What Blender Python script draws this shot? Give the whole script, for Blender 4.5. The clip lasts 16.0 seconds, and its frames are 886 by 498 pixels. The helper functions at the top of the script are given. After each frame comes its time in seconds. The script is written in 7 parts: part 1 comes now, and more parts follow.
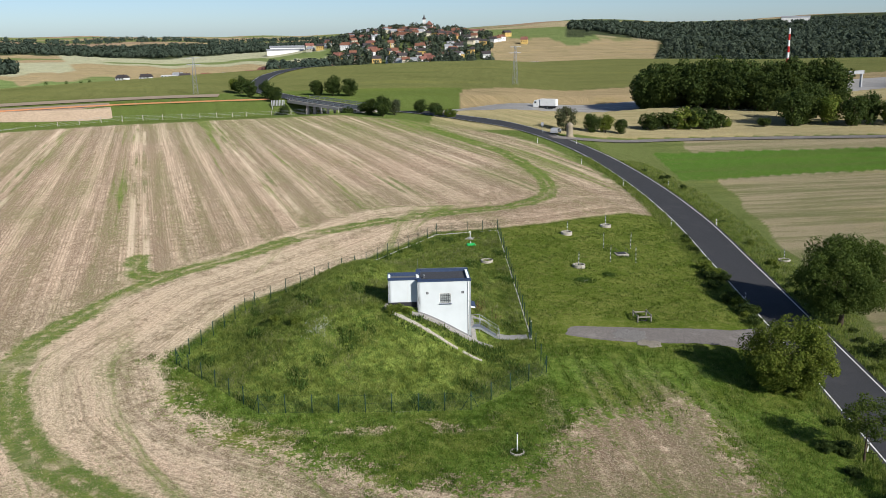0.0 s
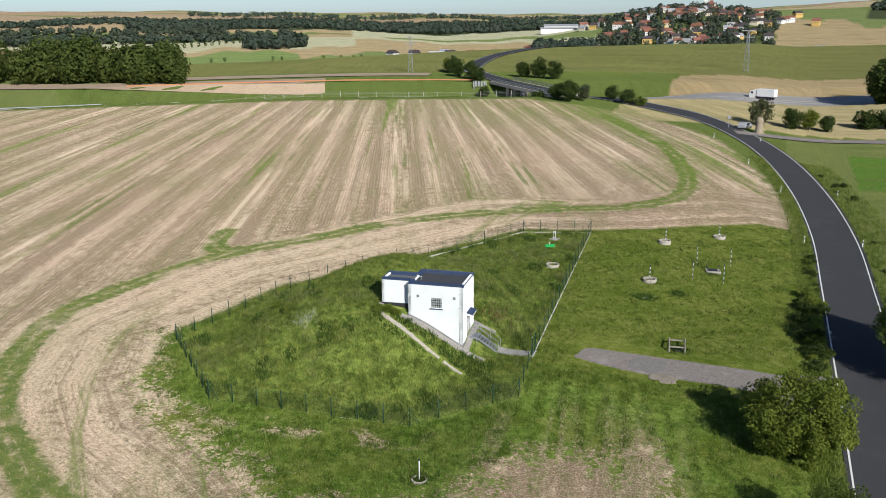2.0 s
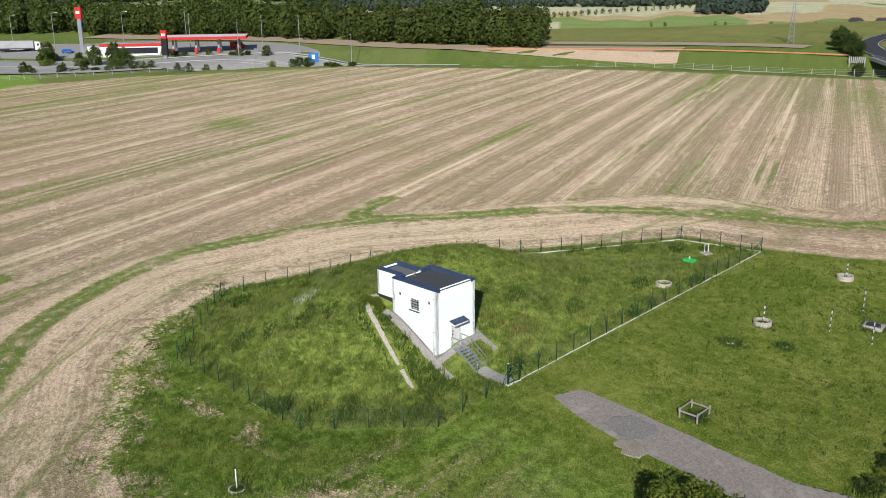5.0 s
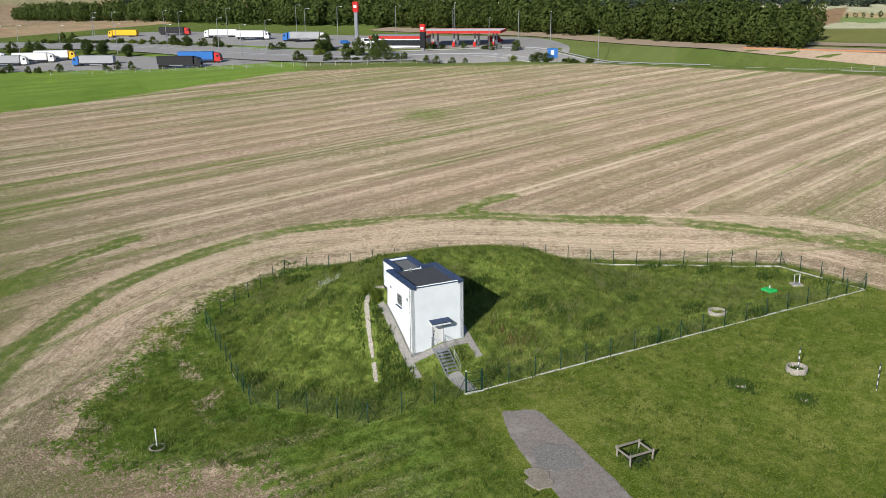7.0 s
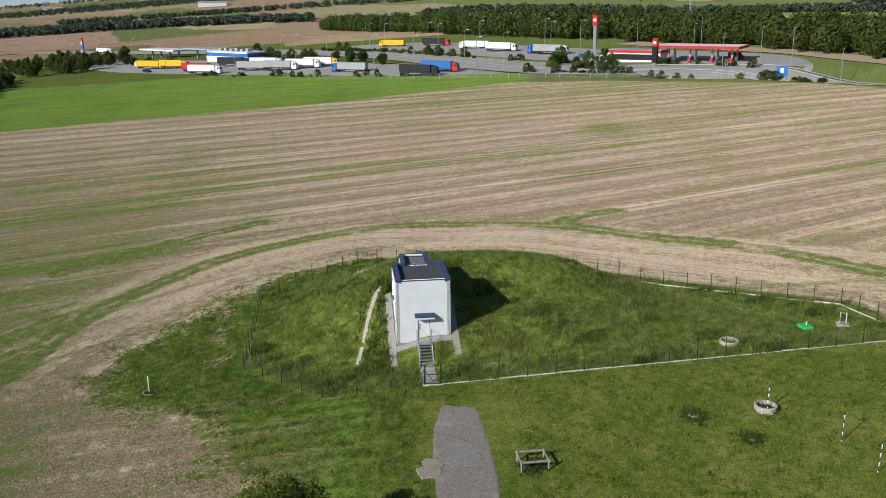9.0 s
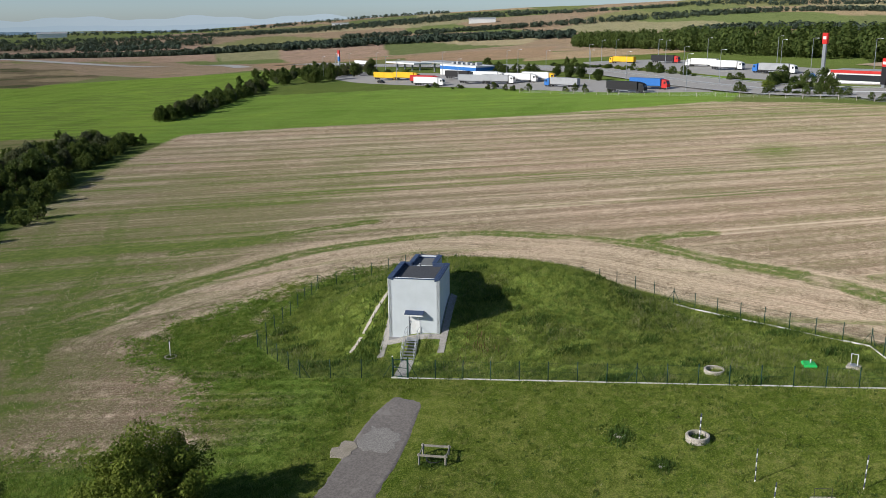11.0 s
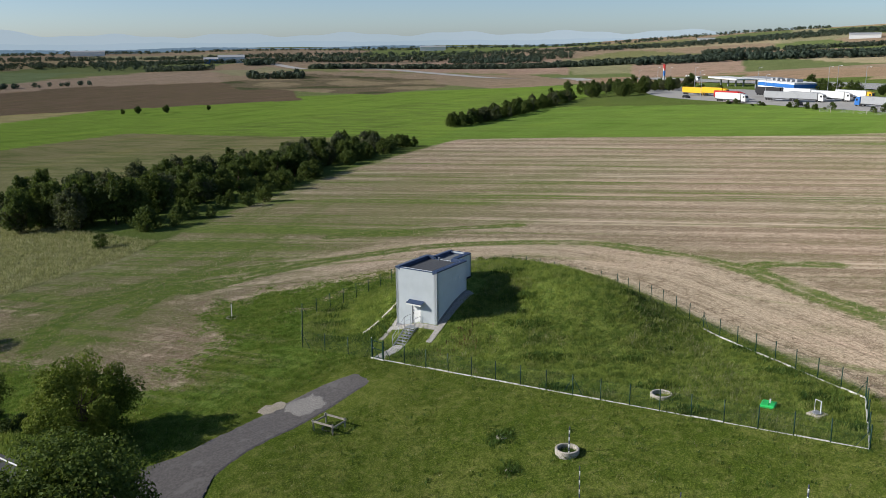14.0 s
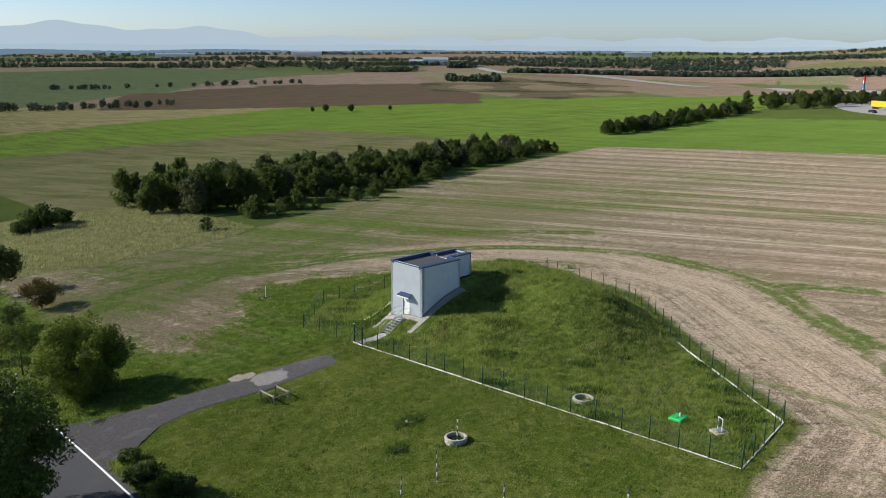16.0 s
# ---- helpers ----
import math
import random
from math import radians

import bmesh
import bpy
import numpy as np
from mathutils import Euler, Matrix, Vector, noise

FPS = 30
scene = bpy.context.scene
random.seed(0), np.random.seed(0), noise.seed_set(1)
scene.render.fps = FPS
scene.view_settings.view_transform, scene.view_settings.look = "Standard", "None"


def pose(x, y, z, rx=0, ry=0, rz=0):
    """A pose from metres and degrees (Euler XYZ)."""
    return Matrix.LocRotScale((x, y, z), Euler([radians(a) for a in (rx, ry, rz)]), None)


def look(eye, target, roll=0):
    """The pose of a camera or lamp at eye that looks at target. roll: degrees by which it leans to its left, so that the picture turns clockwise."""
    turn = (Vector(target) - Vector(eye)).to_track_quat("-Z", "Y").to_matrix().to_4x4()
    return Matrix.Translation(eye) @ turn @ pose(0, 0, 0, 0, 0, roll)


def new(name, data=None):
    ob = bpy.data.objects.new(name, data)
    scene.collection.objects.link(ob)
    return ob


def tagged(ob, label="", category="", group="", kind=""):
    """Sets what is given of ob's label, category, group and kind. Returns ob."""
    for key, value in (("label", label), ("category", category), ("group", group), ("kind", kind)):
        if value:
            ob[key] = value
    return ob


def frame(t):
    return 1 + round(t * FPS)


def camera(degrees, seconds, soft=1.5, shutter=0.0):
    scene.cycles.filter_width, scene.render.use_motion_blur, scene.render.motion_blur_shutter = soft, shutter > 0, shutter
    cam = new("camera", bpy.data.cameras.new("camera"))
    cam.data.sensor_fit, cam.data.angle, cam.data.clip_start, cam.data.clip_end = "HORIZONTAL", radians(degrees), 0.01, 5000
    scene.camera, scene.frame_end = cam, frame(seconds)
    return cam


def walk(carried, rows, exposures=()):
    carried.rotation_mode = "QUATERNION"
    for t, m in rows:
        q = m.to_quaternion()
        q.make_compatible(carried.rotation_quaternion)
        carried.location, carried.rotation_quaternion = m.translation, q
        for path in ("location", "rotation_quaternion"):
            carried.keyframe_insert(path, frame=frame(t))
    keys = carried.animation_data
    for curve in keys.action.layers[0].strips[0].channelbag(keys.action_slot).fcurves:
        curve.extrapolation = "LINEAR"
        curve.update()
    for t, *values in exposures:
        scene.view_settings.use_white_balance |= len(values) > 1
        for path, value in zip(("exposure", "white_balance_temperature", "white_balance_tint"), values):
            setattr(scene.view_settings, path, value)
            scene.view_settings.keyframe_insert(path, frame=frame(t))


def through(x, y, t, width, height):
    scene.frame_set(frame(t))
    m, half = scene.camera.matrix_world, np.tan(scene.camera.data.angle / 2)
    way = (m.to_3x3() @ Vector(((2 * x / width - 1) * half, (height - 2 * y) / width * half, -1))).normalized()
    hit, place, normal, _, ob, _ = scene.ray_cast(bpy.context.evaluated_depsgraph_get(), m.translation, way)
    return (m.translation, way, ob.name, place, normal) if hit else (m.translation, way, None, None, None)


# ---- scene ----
cam = camera(52.6, 16.0, soft=0.65)
# seconds, x, y, z, yaw, pitch, roll
PATH = [
    (0.0, 0.664, 0.136, 32.309, 2.281, -13.716, -0.814),
    (0.5, 7.352, 1.920, 32.481, 6.600, -13.966, -0.615),
    (1.0, 13.992, 4.271, 32.678, 11.079, -14.228, -0.499),
    (1.5, 20.300, 7.191, 32.828, 15.531, -14.497, -0.366),
    (2.0, 26.463, 10.755, 33.009, 20.111, -14.869, -0.303),
    (2.5, 32.373, 14.780, 33.198, 24.786, -15.206, -0.259),
    (3.0, 37.943, 19.496, 33.333, 29.603, -15.583, -0.279),
    (3.5, 43.068, 24.772, 33.353, 34.527, -15.952, -0.318),
    (4.0, 47.725, 30.459, 33.296, 39.530, -16.299, -0.371),
    (6.5, 64.366, 61.471, 32.343, 65.291, -17.044, -0.728),
    (7.0, 67.516, 67.195, 32.286, 70.196, -16.854, -0.759),
    (7.5, 70.258, 73.115, 32.194, 74.943, -16.608, -0.745),
    (8.0, 72.585, 79.135, 32.085, 79.619, -16.369, -0.762),
    (8.5, 74.369, 85.263, 31.904, 84.301, -16.085, -0.765),
    (9.0, 75.732, 91.313, 31.691, 88.819, -15.770, -0.721),
    (11.5, 76.050, 121.008, 30.783, 109.601, -14.289, -0.598),
    (12.0, 74.605, 126.521, 30.533, 113.489, -14.032, -0.588),
    (12.5, 72.737, 131.814, 30.306, 117.299, -13.821, -0.593),
    (13.0, 70.428, 136.886, 30.111, 121.091, -13.666, -0.576),
    (13.5, 67.712, 141.612, 29.954, 124.799, -13.546, -0.557),
    (14.0, 64.646, 146.076, 29.757, 128.470, -13.434, -0.536),
    (14.5, 61.233, 150.191, 29.531, 132.146, -13.370, -0.516),
    (15.0, 58.874, 154.774, 29.619, 135.256, -13.225, -0.226),
    (15.5, 56.357, 159.563, 29.767, 138.308, -13.081, 0.082),
    (16.0, 53.443, 164.212, 30.169, 141.292, -13.137, 0.283),
]
walk(cam, [(t, pose(x, y, z) @ pose(0, 0, 0, 0, 0, yaw) @ pose(0, 0, 0, 90 + pitch) @ pose(0, 0, 0, 0, 0, roll))
           for t, x, y, z, yaw, pitch, roll in PATH],
     [(0.0, -0.04), (4.0, -0.06), (6.5, -0.07), (8.0, -0.14), (9.0, -0.15), (11.5, -0.01), (14.0, 0.08), (16.0, 0.26)])

# ---- daylight ----
SUN_FROM = Vector((0.66, -0.75, 0.0)).normalized()
SUN_HEIGHT = 28.0
world = bpy.data.worlds.new("sky")
scene.world = world
world.use_nodes = True
wn = world.node_tree
sky = wn.nodes.new("ShaderNodeTexSky")
sky.sky_type, sky.sun_disc = "NISHITA", False
sky.sun_elevation = radians(SUN_HEIGHT)
sky.sun_rotation = math.atan2(SUN_FROM.x, SUN_FROM.y)
sky.altitude, sky.air_density, sky.dust_density, sky.ozone_density = 250, 0.6, 0.5, 3.0
wn.links.new(sky.outputs[0], wn.nodes["Background"].inputs[0])
wn.nodes["Background"].inputs[1].default_value = 0.104
sun_data = bpy.data.lights.new("sun", "SUN")
sun_data.energy, sun_data.angle, sun_data.color = 5.0, radians(0.53), (1.0, 0.965, 0.905)
sun = new("sun", sun_data)
aim = SUN_FROM * math.cos(radians(SUN_HEIGHT)) + Vector((0, 0, math.sin(radians(SUN_HEIGHT))))
sun.matrix_world = look(aim * 300, (0, 0, 0))

# ---- materials ----
class Nodes:
    """A short way to write node graphs."""
    def __init__(self, name, rough=0.8, metal=0.0, spec=0.3):
        self.m = bpy.data.materials.new(name)
        self.m.use_nodes = True
        self.t = self.m.node_tree
        self.b = self.t.nodes["Principled BSDF"]
        self.b.inputs["Roughness"].default_value = rough
        self.b.inputs["Metallic"].default_value = metal
        self.b.inputs["Specular IOR Level"].default_value = spec
        self.pos = self.node("ShaderNodeNewGeometry").outputs["Position"]

    def node(self, kind, **props):
        n = self.t.nodes.new(kind)
        for k, v in props.items():
            setattr(n, k, v)
        return n

    def put(self, socket, v):
        if isinstance(v, (int, float)):
            socket.default_value = v
        elif isinstance(v, tuple):
            socket.default_value = (*v, 1.0) if len(v) == 3 and socket.type == "RGBA" else v
        else:
            self.t.links.new(v, socket)

    def math(self, op, a, b=0.0, clamp=False):
        n = self.node("ShaderNodeMath", operation=op, use_clamp=clamp)
        self.put(n.inputs[0], a)
        self.put(n.inputs[1], b)
        return n.outputs[0]

    def ramp(self, v, lo, hi):
        n = self.node("ShaderNodeMapRange", interpolation_type="SMOOTHSTEP")
        self.put(n.inputs[0], v)
        self.put(n.inputs[1], lo)
        self.put(n.inputs[2], hi)
        return n.outputs[0]

    def mix(self, f, a, b, how="MIX"):
        n = self.node("ShaderNodeMix", data_type="RGBA", blend_type=how, clamp_factor=True)
        self.put(n.inputs[0], f)
        self.put(n.inputs[6], a)
        self.put(n.inputs[7], b)
        return n.outputs[2]

    def noise(self, scale, detail=4.0, rough=0.55, vec=None):
        n = self.node("ShaderNodeTexNoise")
        self.put(n.inputs["Vector"], vec if vec is not None else self.pos)
        n.inputs["Scale"].default_value, n.inputs["Detail"].default_value = scale, detail
        n.inputs["Roughness"].default_value = rough
        return n.outputs[0]

    def vec(self, x, y, z=0.0):
        n = self.node("ShaderNodeCombineXYZ")
        for i, v in enumerate((x, y, z)):
            self.put(n.inputs[i], v)
        return n.outputs[0]

    def xyz(self, v=None):
        n = self.node("ShaderNodeSeparateXYZ")
        self.put(n.inputs[0], v if v is not None else self.pos)
        return n.outputs

    def attr(self, name):
        return self.node("ShaderNodeAttribute", attribute_name=name).outputs

    def rand(self):
        return self.node("ShaderNodeObjectInfo").outputs["Random"]

    def island(self):
        return self.node("ShaderNodeNewGeometry").outputs["Random Per Island"]

    def bump(self, h, strength=0.4, dist=0.05):
        n = self.node("ShaderNodeBump")
        n.inputs["Strength"].default_value, n.inputs["Distance"].default_value = strength, dist
        self.put(n.inputs["Height"], h)
        self.t.links.new(n.outputs[0], self.b.inputs["Normal"])

    def colour(self, c):
        self.put(self.b.inputs["Base Color"], c)
        return self.m


def worn(name, c, rough=0.7, metal=0.0, spread=0.18, scale=3.0, dirt=None, bump=0.2, spec=0.3):
    """A surface with fine grain and larger stains."""
    n = Nodes(name, rough, metal, spec)
    dark = tuple(v * (1 - spread) for v in c)
    lite = tuple(min(1, v * (1 + spread)) for v in c)
    col = n.mix(n.ramp(n.noise(scale * 6, 5), 0.3, 0.7), dark, lite)
    stain = n.ramp(n.noise(scale * 0.35, 4), 0.52, 0.75)
    col = n.mix(n.math("MULTIPLY", stain, 0.45), col, dirt or tuple(v * 0.6 for v in c))
    n.put(n.b.inputs["Roughness"], n.math("ADD", n.math("MULTIPLY", n.noise(scale * 3), 0.2), rough - 0.1))
    if bump:
        n.bump(n.noise(scale * 12, 4), bump, 0.01)
    return n.colour(col)


def leafy(name, c, c2, rough=0.55, through=0.25):
    """Leaves: hue varies from leaf to leaf and from tree to tree, with some light coming through."""
    n = Nodes(name, max(rough, 0.7), 0, 0.12)
    col = n.mix(n.island(), c, c2)
    col = n.mix(n.math("MULTIPLY", n.rand(), 0.5), col, tuple(v * k for v, k in zip(c, (1.5, 1.1, 0.8))))
    col = n.mix(n.ramp(n.noise(0.35, 3), 0.45, 0.7), col, tuple(v * 0.7 for v in c))
    tr = n.node("ShaderNodeBsdfTranslucent")
    n.put(tr.inputs[0], n.mix(0.5, col, (0.16, 0.22, 0.03)))
    mixer = n.node("ShaderNodeMixShader")
    mixer.inputs[0].default_value = through
    n.colour(col)
    n.t.links.new(n.b.outputs[0], mixer.inputs[1])
    n.t.links.new(tr.outputs[0], mixer.inputs[2])
    n.t.links.new(mixer.outputs[0], n.t.nodes["Material Output"].inputs[0])
    return n.m


def grassy(name, dark, lite, dry, through=0.5):
    """Grass blades: clumps of lush, light and dry growth, and each blade a little different."""
    n = Nodes(name, 0.7, 0, 0.1)
    blade = n.island()
    lush = n.math("ADD", n.math("MULTIPLY", n.ramp(n.noise(1.1, 5, 0.7), 0.38, 0.62), 0.55), n.math("MULTIPLY", blade, 0.45))
    col = n.mix(n.ramp(lush, 0.25, 0.75), dark, lite)
    col = n.mix(n.math("MULTIPLY", n.ramp(n.noise(0.42, 5, 0.7), 0.45, 0.65), n.ramp(blade, 0.45, 0.8)), col, dry)
    tr = n.node("ShaderNodeBsdfTranslucent")
    n.put(tr.inputs[0], n.mix(0.4, col, (0.20, 0.26, 0.04)))
    mixer = n.node("ShaderNodeMixShader")
    mixer.inputs[0].default_value = through
    n.colour(col)
    n.t.links.new(n.b.outputs[0], mixer.inputs[1])
    n.t.links.new(tr.outputs[0], mixer.inputs[2])
    n.t.links.new(mixer.outputs[0], n.t.nodes["Material Output"].inputs[0])
    return n.m


def stucco():
    n = Nodes("white_render", 0.95, 0, 0.05)
    n.b.inputs["Diffuse Roughness"].default_value = 1.0
    x, y, z = n.xyz()
    col = n.mix(n.ramp(n.noise(0.8, 4), 0.35, 0.75), (0.70, 0.735, 0.745), (0.65, 0.685, 0.69))
    streak = n.noise(1.0, 3, vec=n.vec(n.math("MULTIPLY", x, 3.0), n.math("MULTIPLY", y, 3.0), n.math("MULTIPLY", z, 0.25)))
    col = n.mix(n.math("MULTIPLY", n.ramp(streak, 0.58, 0.8), 0.25), col, (0.60, 0.62, 0.60))
    n.bump(n.noise(60, 3), 0.25, 0.004)
    return n.colour(col)


WHITE = stucco()
NAVY = worn("navy_metal", (0.055, 0.085, 0.16), 0.42, 0.3, 0.15, 1.5, (0.09, 0.11, 0.15), 0.05, 0.5)
ANNEX_FELT = worn("grey_felt", (0.17, 0.18, 0.18), 0.9, 0, 0.15, 1.0, (0.13, 0.13, 0.13))
ROOF_FELT = worn("roof_felt", (0.075, 0.078, 0.085), 0.85, 0, 0.2, 1.0, (0.11, 0.11, 0.11))
PLINTH = worn("grey_plinth", (0.28, 0.275, 0.28), 0.9, 0, 0.15, 3.0)
CONCRETE = worn("concrete", (0.42, 0.395, 0.35), 0.9, 0, 0.2, 2.0, (0.30, 0.28, 0.22), 0.5)
OLD_CONCRETE = worn("old_concrete", (0.44, 0.40, 0.34), 0.95, 0, 0.3, 1.6, (0.16, 0.17, 0.08), 0.7)
PAVER = worn("paving", (0.34, 0.33, 0.31), 0.9, 0, 0.25, 2.5, (0.2, 0.2, 0.17), 0.5)
GALV = worn("galvanised_steel", (0.40, 0.415, 0.43), 0.45, 0.6, 0.15, 4.0, (0.35, 0.36, 0.37), 0.05, 0.5)
GREEN_STEEL = worn("green_coated_steel", (0.010, 0.048, 0.030), 0.5, 0, 0.15, 4.0, None, 0.05)
DARK_STEEL = worn("dark_steel", (0.05, 0.05, 0.055), 0.5, 0.3, 0.2, 4.0)
WHITE_PAINT = worn("white_paint", (0.78, 0.78, 0.76), 0.55, 0, 0.08, 3.0, (0.6, 0.58, 0.52), 0.05)
BAND_PAINT = worn("faded_band_paint", (0.075, 0.085, 0.12), 0.6, 0, 0.15, 3.0)
BLACK_PAINT = worn("black_paint", (0.02, 0.02, 0.022), 0.55, 0, 0.1, 3.0)
RED_PAINT = worn("red_paint", (0.55, 0.03, 0.025), 0.5, 0, 0.1, 1.0)
BLUE_PAINT = worn("blue_paint", (0.03, 0.16, 0.48), 0.5, 0, 0.1, 1.0)
YELLOW_PAINT = worn("yellow_paint", (0.80, 0.46, 0.02), 0.5, 0, 0.1, 1.0)
GREY_PAINT = worn("grey_paint", (0.36, 0.37, 0.38), 0.6, 0, 0.1, 1.0)
GREEN_PLASTIC = worn("green_plastic", (0.03, 0.52, 0.12), 0.5, 0, 0.15, 4.0)
OLD_WOOD = worn("weathered_wood", (0.30, 0.275, 0.23), 0.85, 0, 0.3, 5.0, (0.1, 0.09, 0.06), 0.6)
BARK = worn("bark", (0.10, 0.075, 0.05), 0.95, 0, 0.35, 4.0, None, 0.8)
RUBBER = worn("rubber", (0.02, 0.02, 0.02), 0.8, 0, 0.1, 4.0)
TILE_RED = worn("red_roof", (0.27, 0.12, 0.09), 0.85, 0, 0.25, 0.5, None, 0)
TILE_DARK = worn("dark_roof", (0.07, 0.06, 0.06), 0.8, 0, 0.25, 0.5, None, 0)
TILE_BROWN = worn("brown_roof", (0.24, 0.11, 0.07), 0.85, 0, 0.25, 0.5, None, 0)
CREAM = worn("cream_render", (0.66, 0.60, 0.46), 0.9, 0, 0.1, 0.5, None, 0)
OCHRE = worn("ochre_render", (0.62, 0.42, 0.14), 0.9, 0, 0.1, 0.5, None, 0)
SANDSTONE = worn("sandstone", (0.33, 0.28, 0.20), 0.95, 0, 0.3, 3.0, None, 0.8)
CRATE = worn("motorway_concrete", (0.36, 0.345, 0.32), 0.9, 0, 0.1, 0.3, None, 0)
LEAF = leafy("leaves", (0.085, 0.140, 0.020), (0.275, 0.310, 0.065), 0.55, 0.35)
LEAF_DARK = leafy("dark_leaves", (0.034, 0.060, 0.016), (0.078, 0.112, 0.027))
LEAF_MID = leafy("mid_leaves", (0.060, 0.098, 0.020), (0.125, 0.165, 0.038), 0.7, 0.35)
LEAF_GREY = leafy("grey_leaves", (0.075, 0.095, 0.050), (0.12, 0.13, 0.07))
LEAF_RUST = leafy("rust_leaves", (0.13, 0.06, 0.03), (0.07, 0.08, 0.02))
GRASS_TALL = grassy("tall_grass", (0.135, 0.200, 0.042), (0.300, 0.360, 0.080), (0.44, 0.44, 0.16))
GRASS_DRY = grassy("dry_grass", (0.20, 0.20, 0.09), (0.42, 0.40, 0.22), (0.55, 0.50, 0.32))
GRASS_SHORT = grassy("short_grass", (0.080, 0.120, 0.018), (0.205, 0.240, 0.052), (0.34, 0.32, 0.12))


def glass():
    n = Nodes("window_glass", 0.08, 0, 0.5)
    return n.colour(n.mix(n.ramp(n.noise(3.0), 0.4, 0.6), (0.30, 0.33, 0.33), (0.42, 0.44, 0.43)))


GLASS_BLOCK = glass()
DARK_GLASS = worn("dark_glass", (0.03, 0.035, 0.04), 0.12, 0, 0.1, 1.0, None, 0, 0.6)


def asphalt():
    n = Nodes("asphalt", 0.88, 0, 0.25)
    col = n.mix(n.ramp(n.noise(14, 6, 0.7), 0.35, 0.68), (0.042, 0.043, 0.046), (0.072, 0.072, 0.075))
    col = n.mix(n.math("MULTIPLY", n.ramp(n.noise(0.25, 4), 0.5, 0.75), 0.35), col, (0.092, 0.09, 0.088))
    n.bump(n.noise(60, 3), 0.3, 0.005)
    return n.colour(col)


def old_asphalt():
    n = Nodes("worn_asphalt", 0.95, 0, 0.03)
    n.b.inputs["Diffuse Roughness"].default_value = 1.0
    col = n.mix(n.ramp(n.noise(5, 6, 0.7), 0.3, 0.7), (0.125, 0.114, 0.108), (0.205, 0.188, 0.175))
    col = n.mix(n.math("MULTIPLY", n.ramp(n.noise(0.5, 5), 0.55, 0.66), 0.7), col, (0.225, 0.21, 0.195))
    col = n.mix(n.ramp(n.noise(0.33, 3), 0.66, 0.72), col, (0.06, 0.058, 0.055))
    n.bump(n.noise(20, 4), 0.5, 0.02)
    return n.colour(col)


ASPHALT, OLD_ASPHALT = asphalt(), old_asphalt()

# ---- the lie of the land ----
def sstep(a, b, x):
    t = np.clip((x - a) / (b - a), 0, 1)
    return t * t * (3 - 2 * t)


def mound_height(x, y):
    c, s = math.cos(radians(12)), math.sin(radians(12))
    u, v = x + 10.5, y - 95.5
    across, along = u * c - v * s, u * s + v * c
    r = ((np.abs(across) / 15.5) ** 2.5 + (np.abs(along) / 22.0) ** 2.5) ** 0.4
    m = 4.6 * sstep(0.98, 0.33, r)
    return m * (1 - 0.5 * sstep(-14, -4, x) * sstep(90.5, 97, y))


MOTORWAY = [(700, 640), (400, 505), (151, 377), (60, 322), (11, 297), (-46, 284), (-110, 268), (-170, 236), (-214, 206), (-232, 180), (-253, 147), (-295, 117), (-372, 75), (-470, 5),
            (-560, -75), (-700, -200), (-900, -370), (-1120, -560), (-1230, -800), (-1290, -1060), (-1420, -1466), (-1700, -2100)]


def line_distance(x, y, line):
    p = np.array(line, float)
    d = np.full(np.shape(x), 1e9)
    for a, b in zip(p[:-1], p[1:]):
        e = b - a
        k = np.clip(((x - a[0]) * e[0] + (y - a[1]) * e[1]) / (e @ e), 0, 1)
        d = np.minimum(d, np.hypot(x - a[0] - e[0] * k, y - a[1] - e[1] * k))
    return d


def bell(x, c, w):
    return np.exp(-((x - c) / w) ** 2)


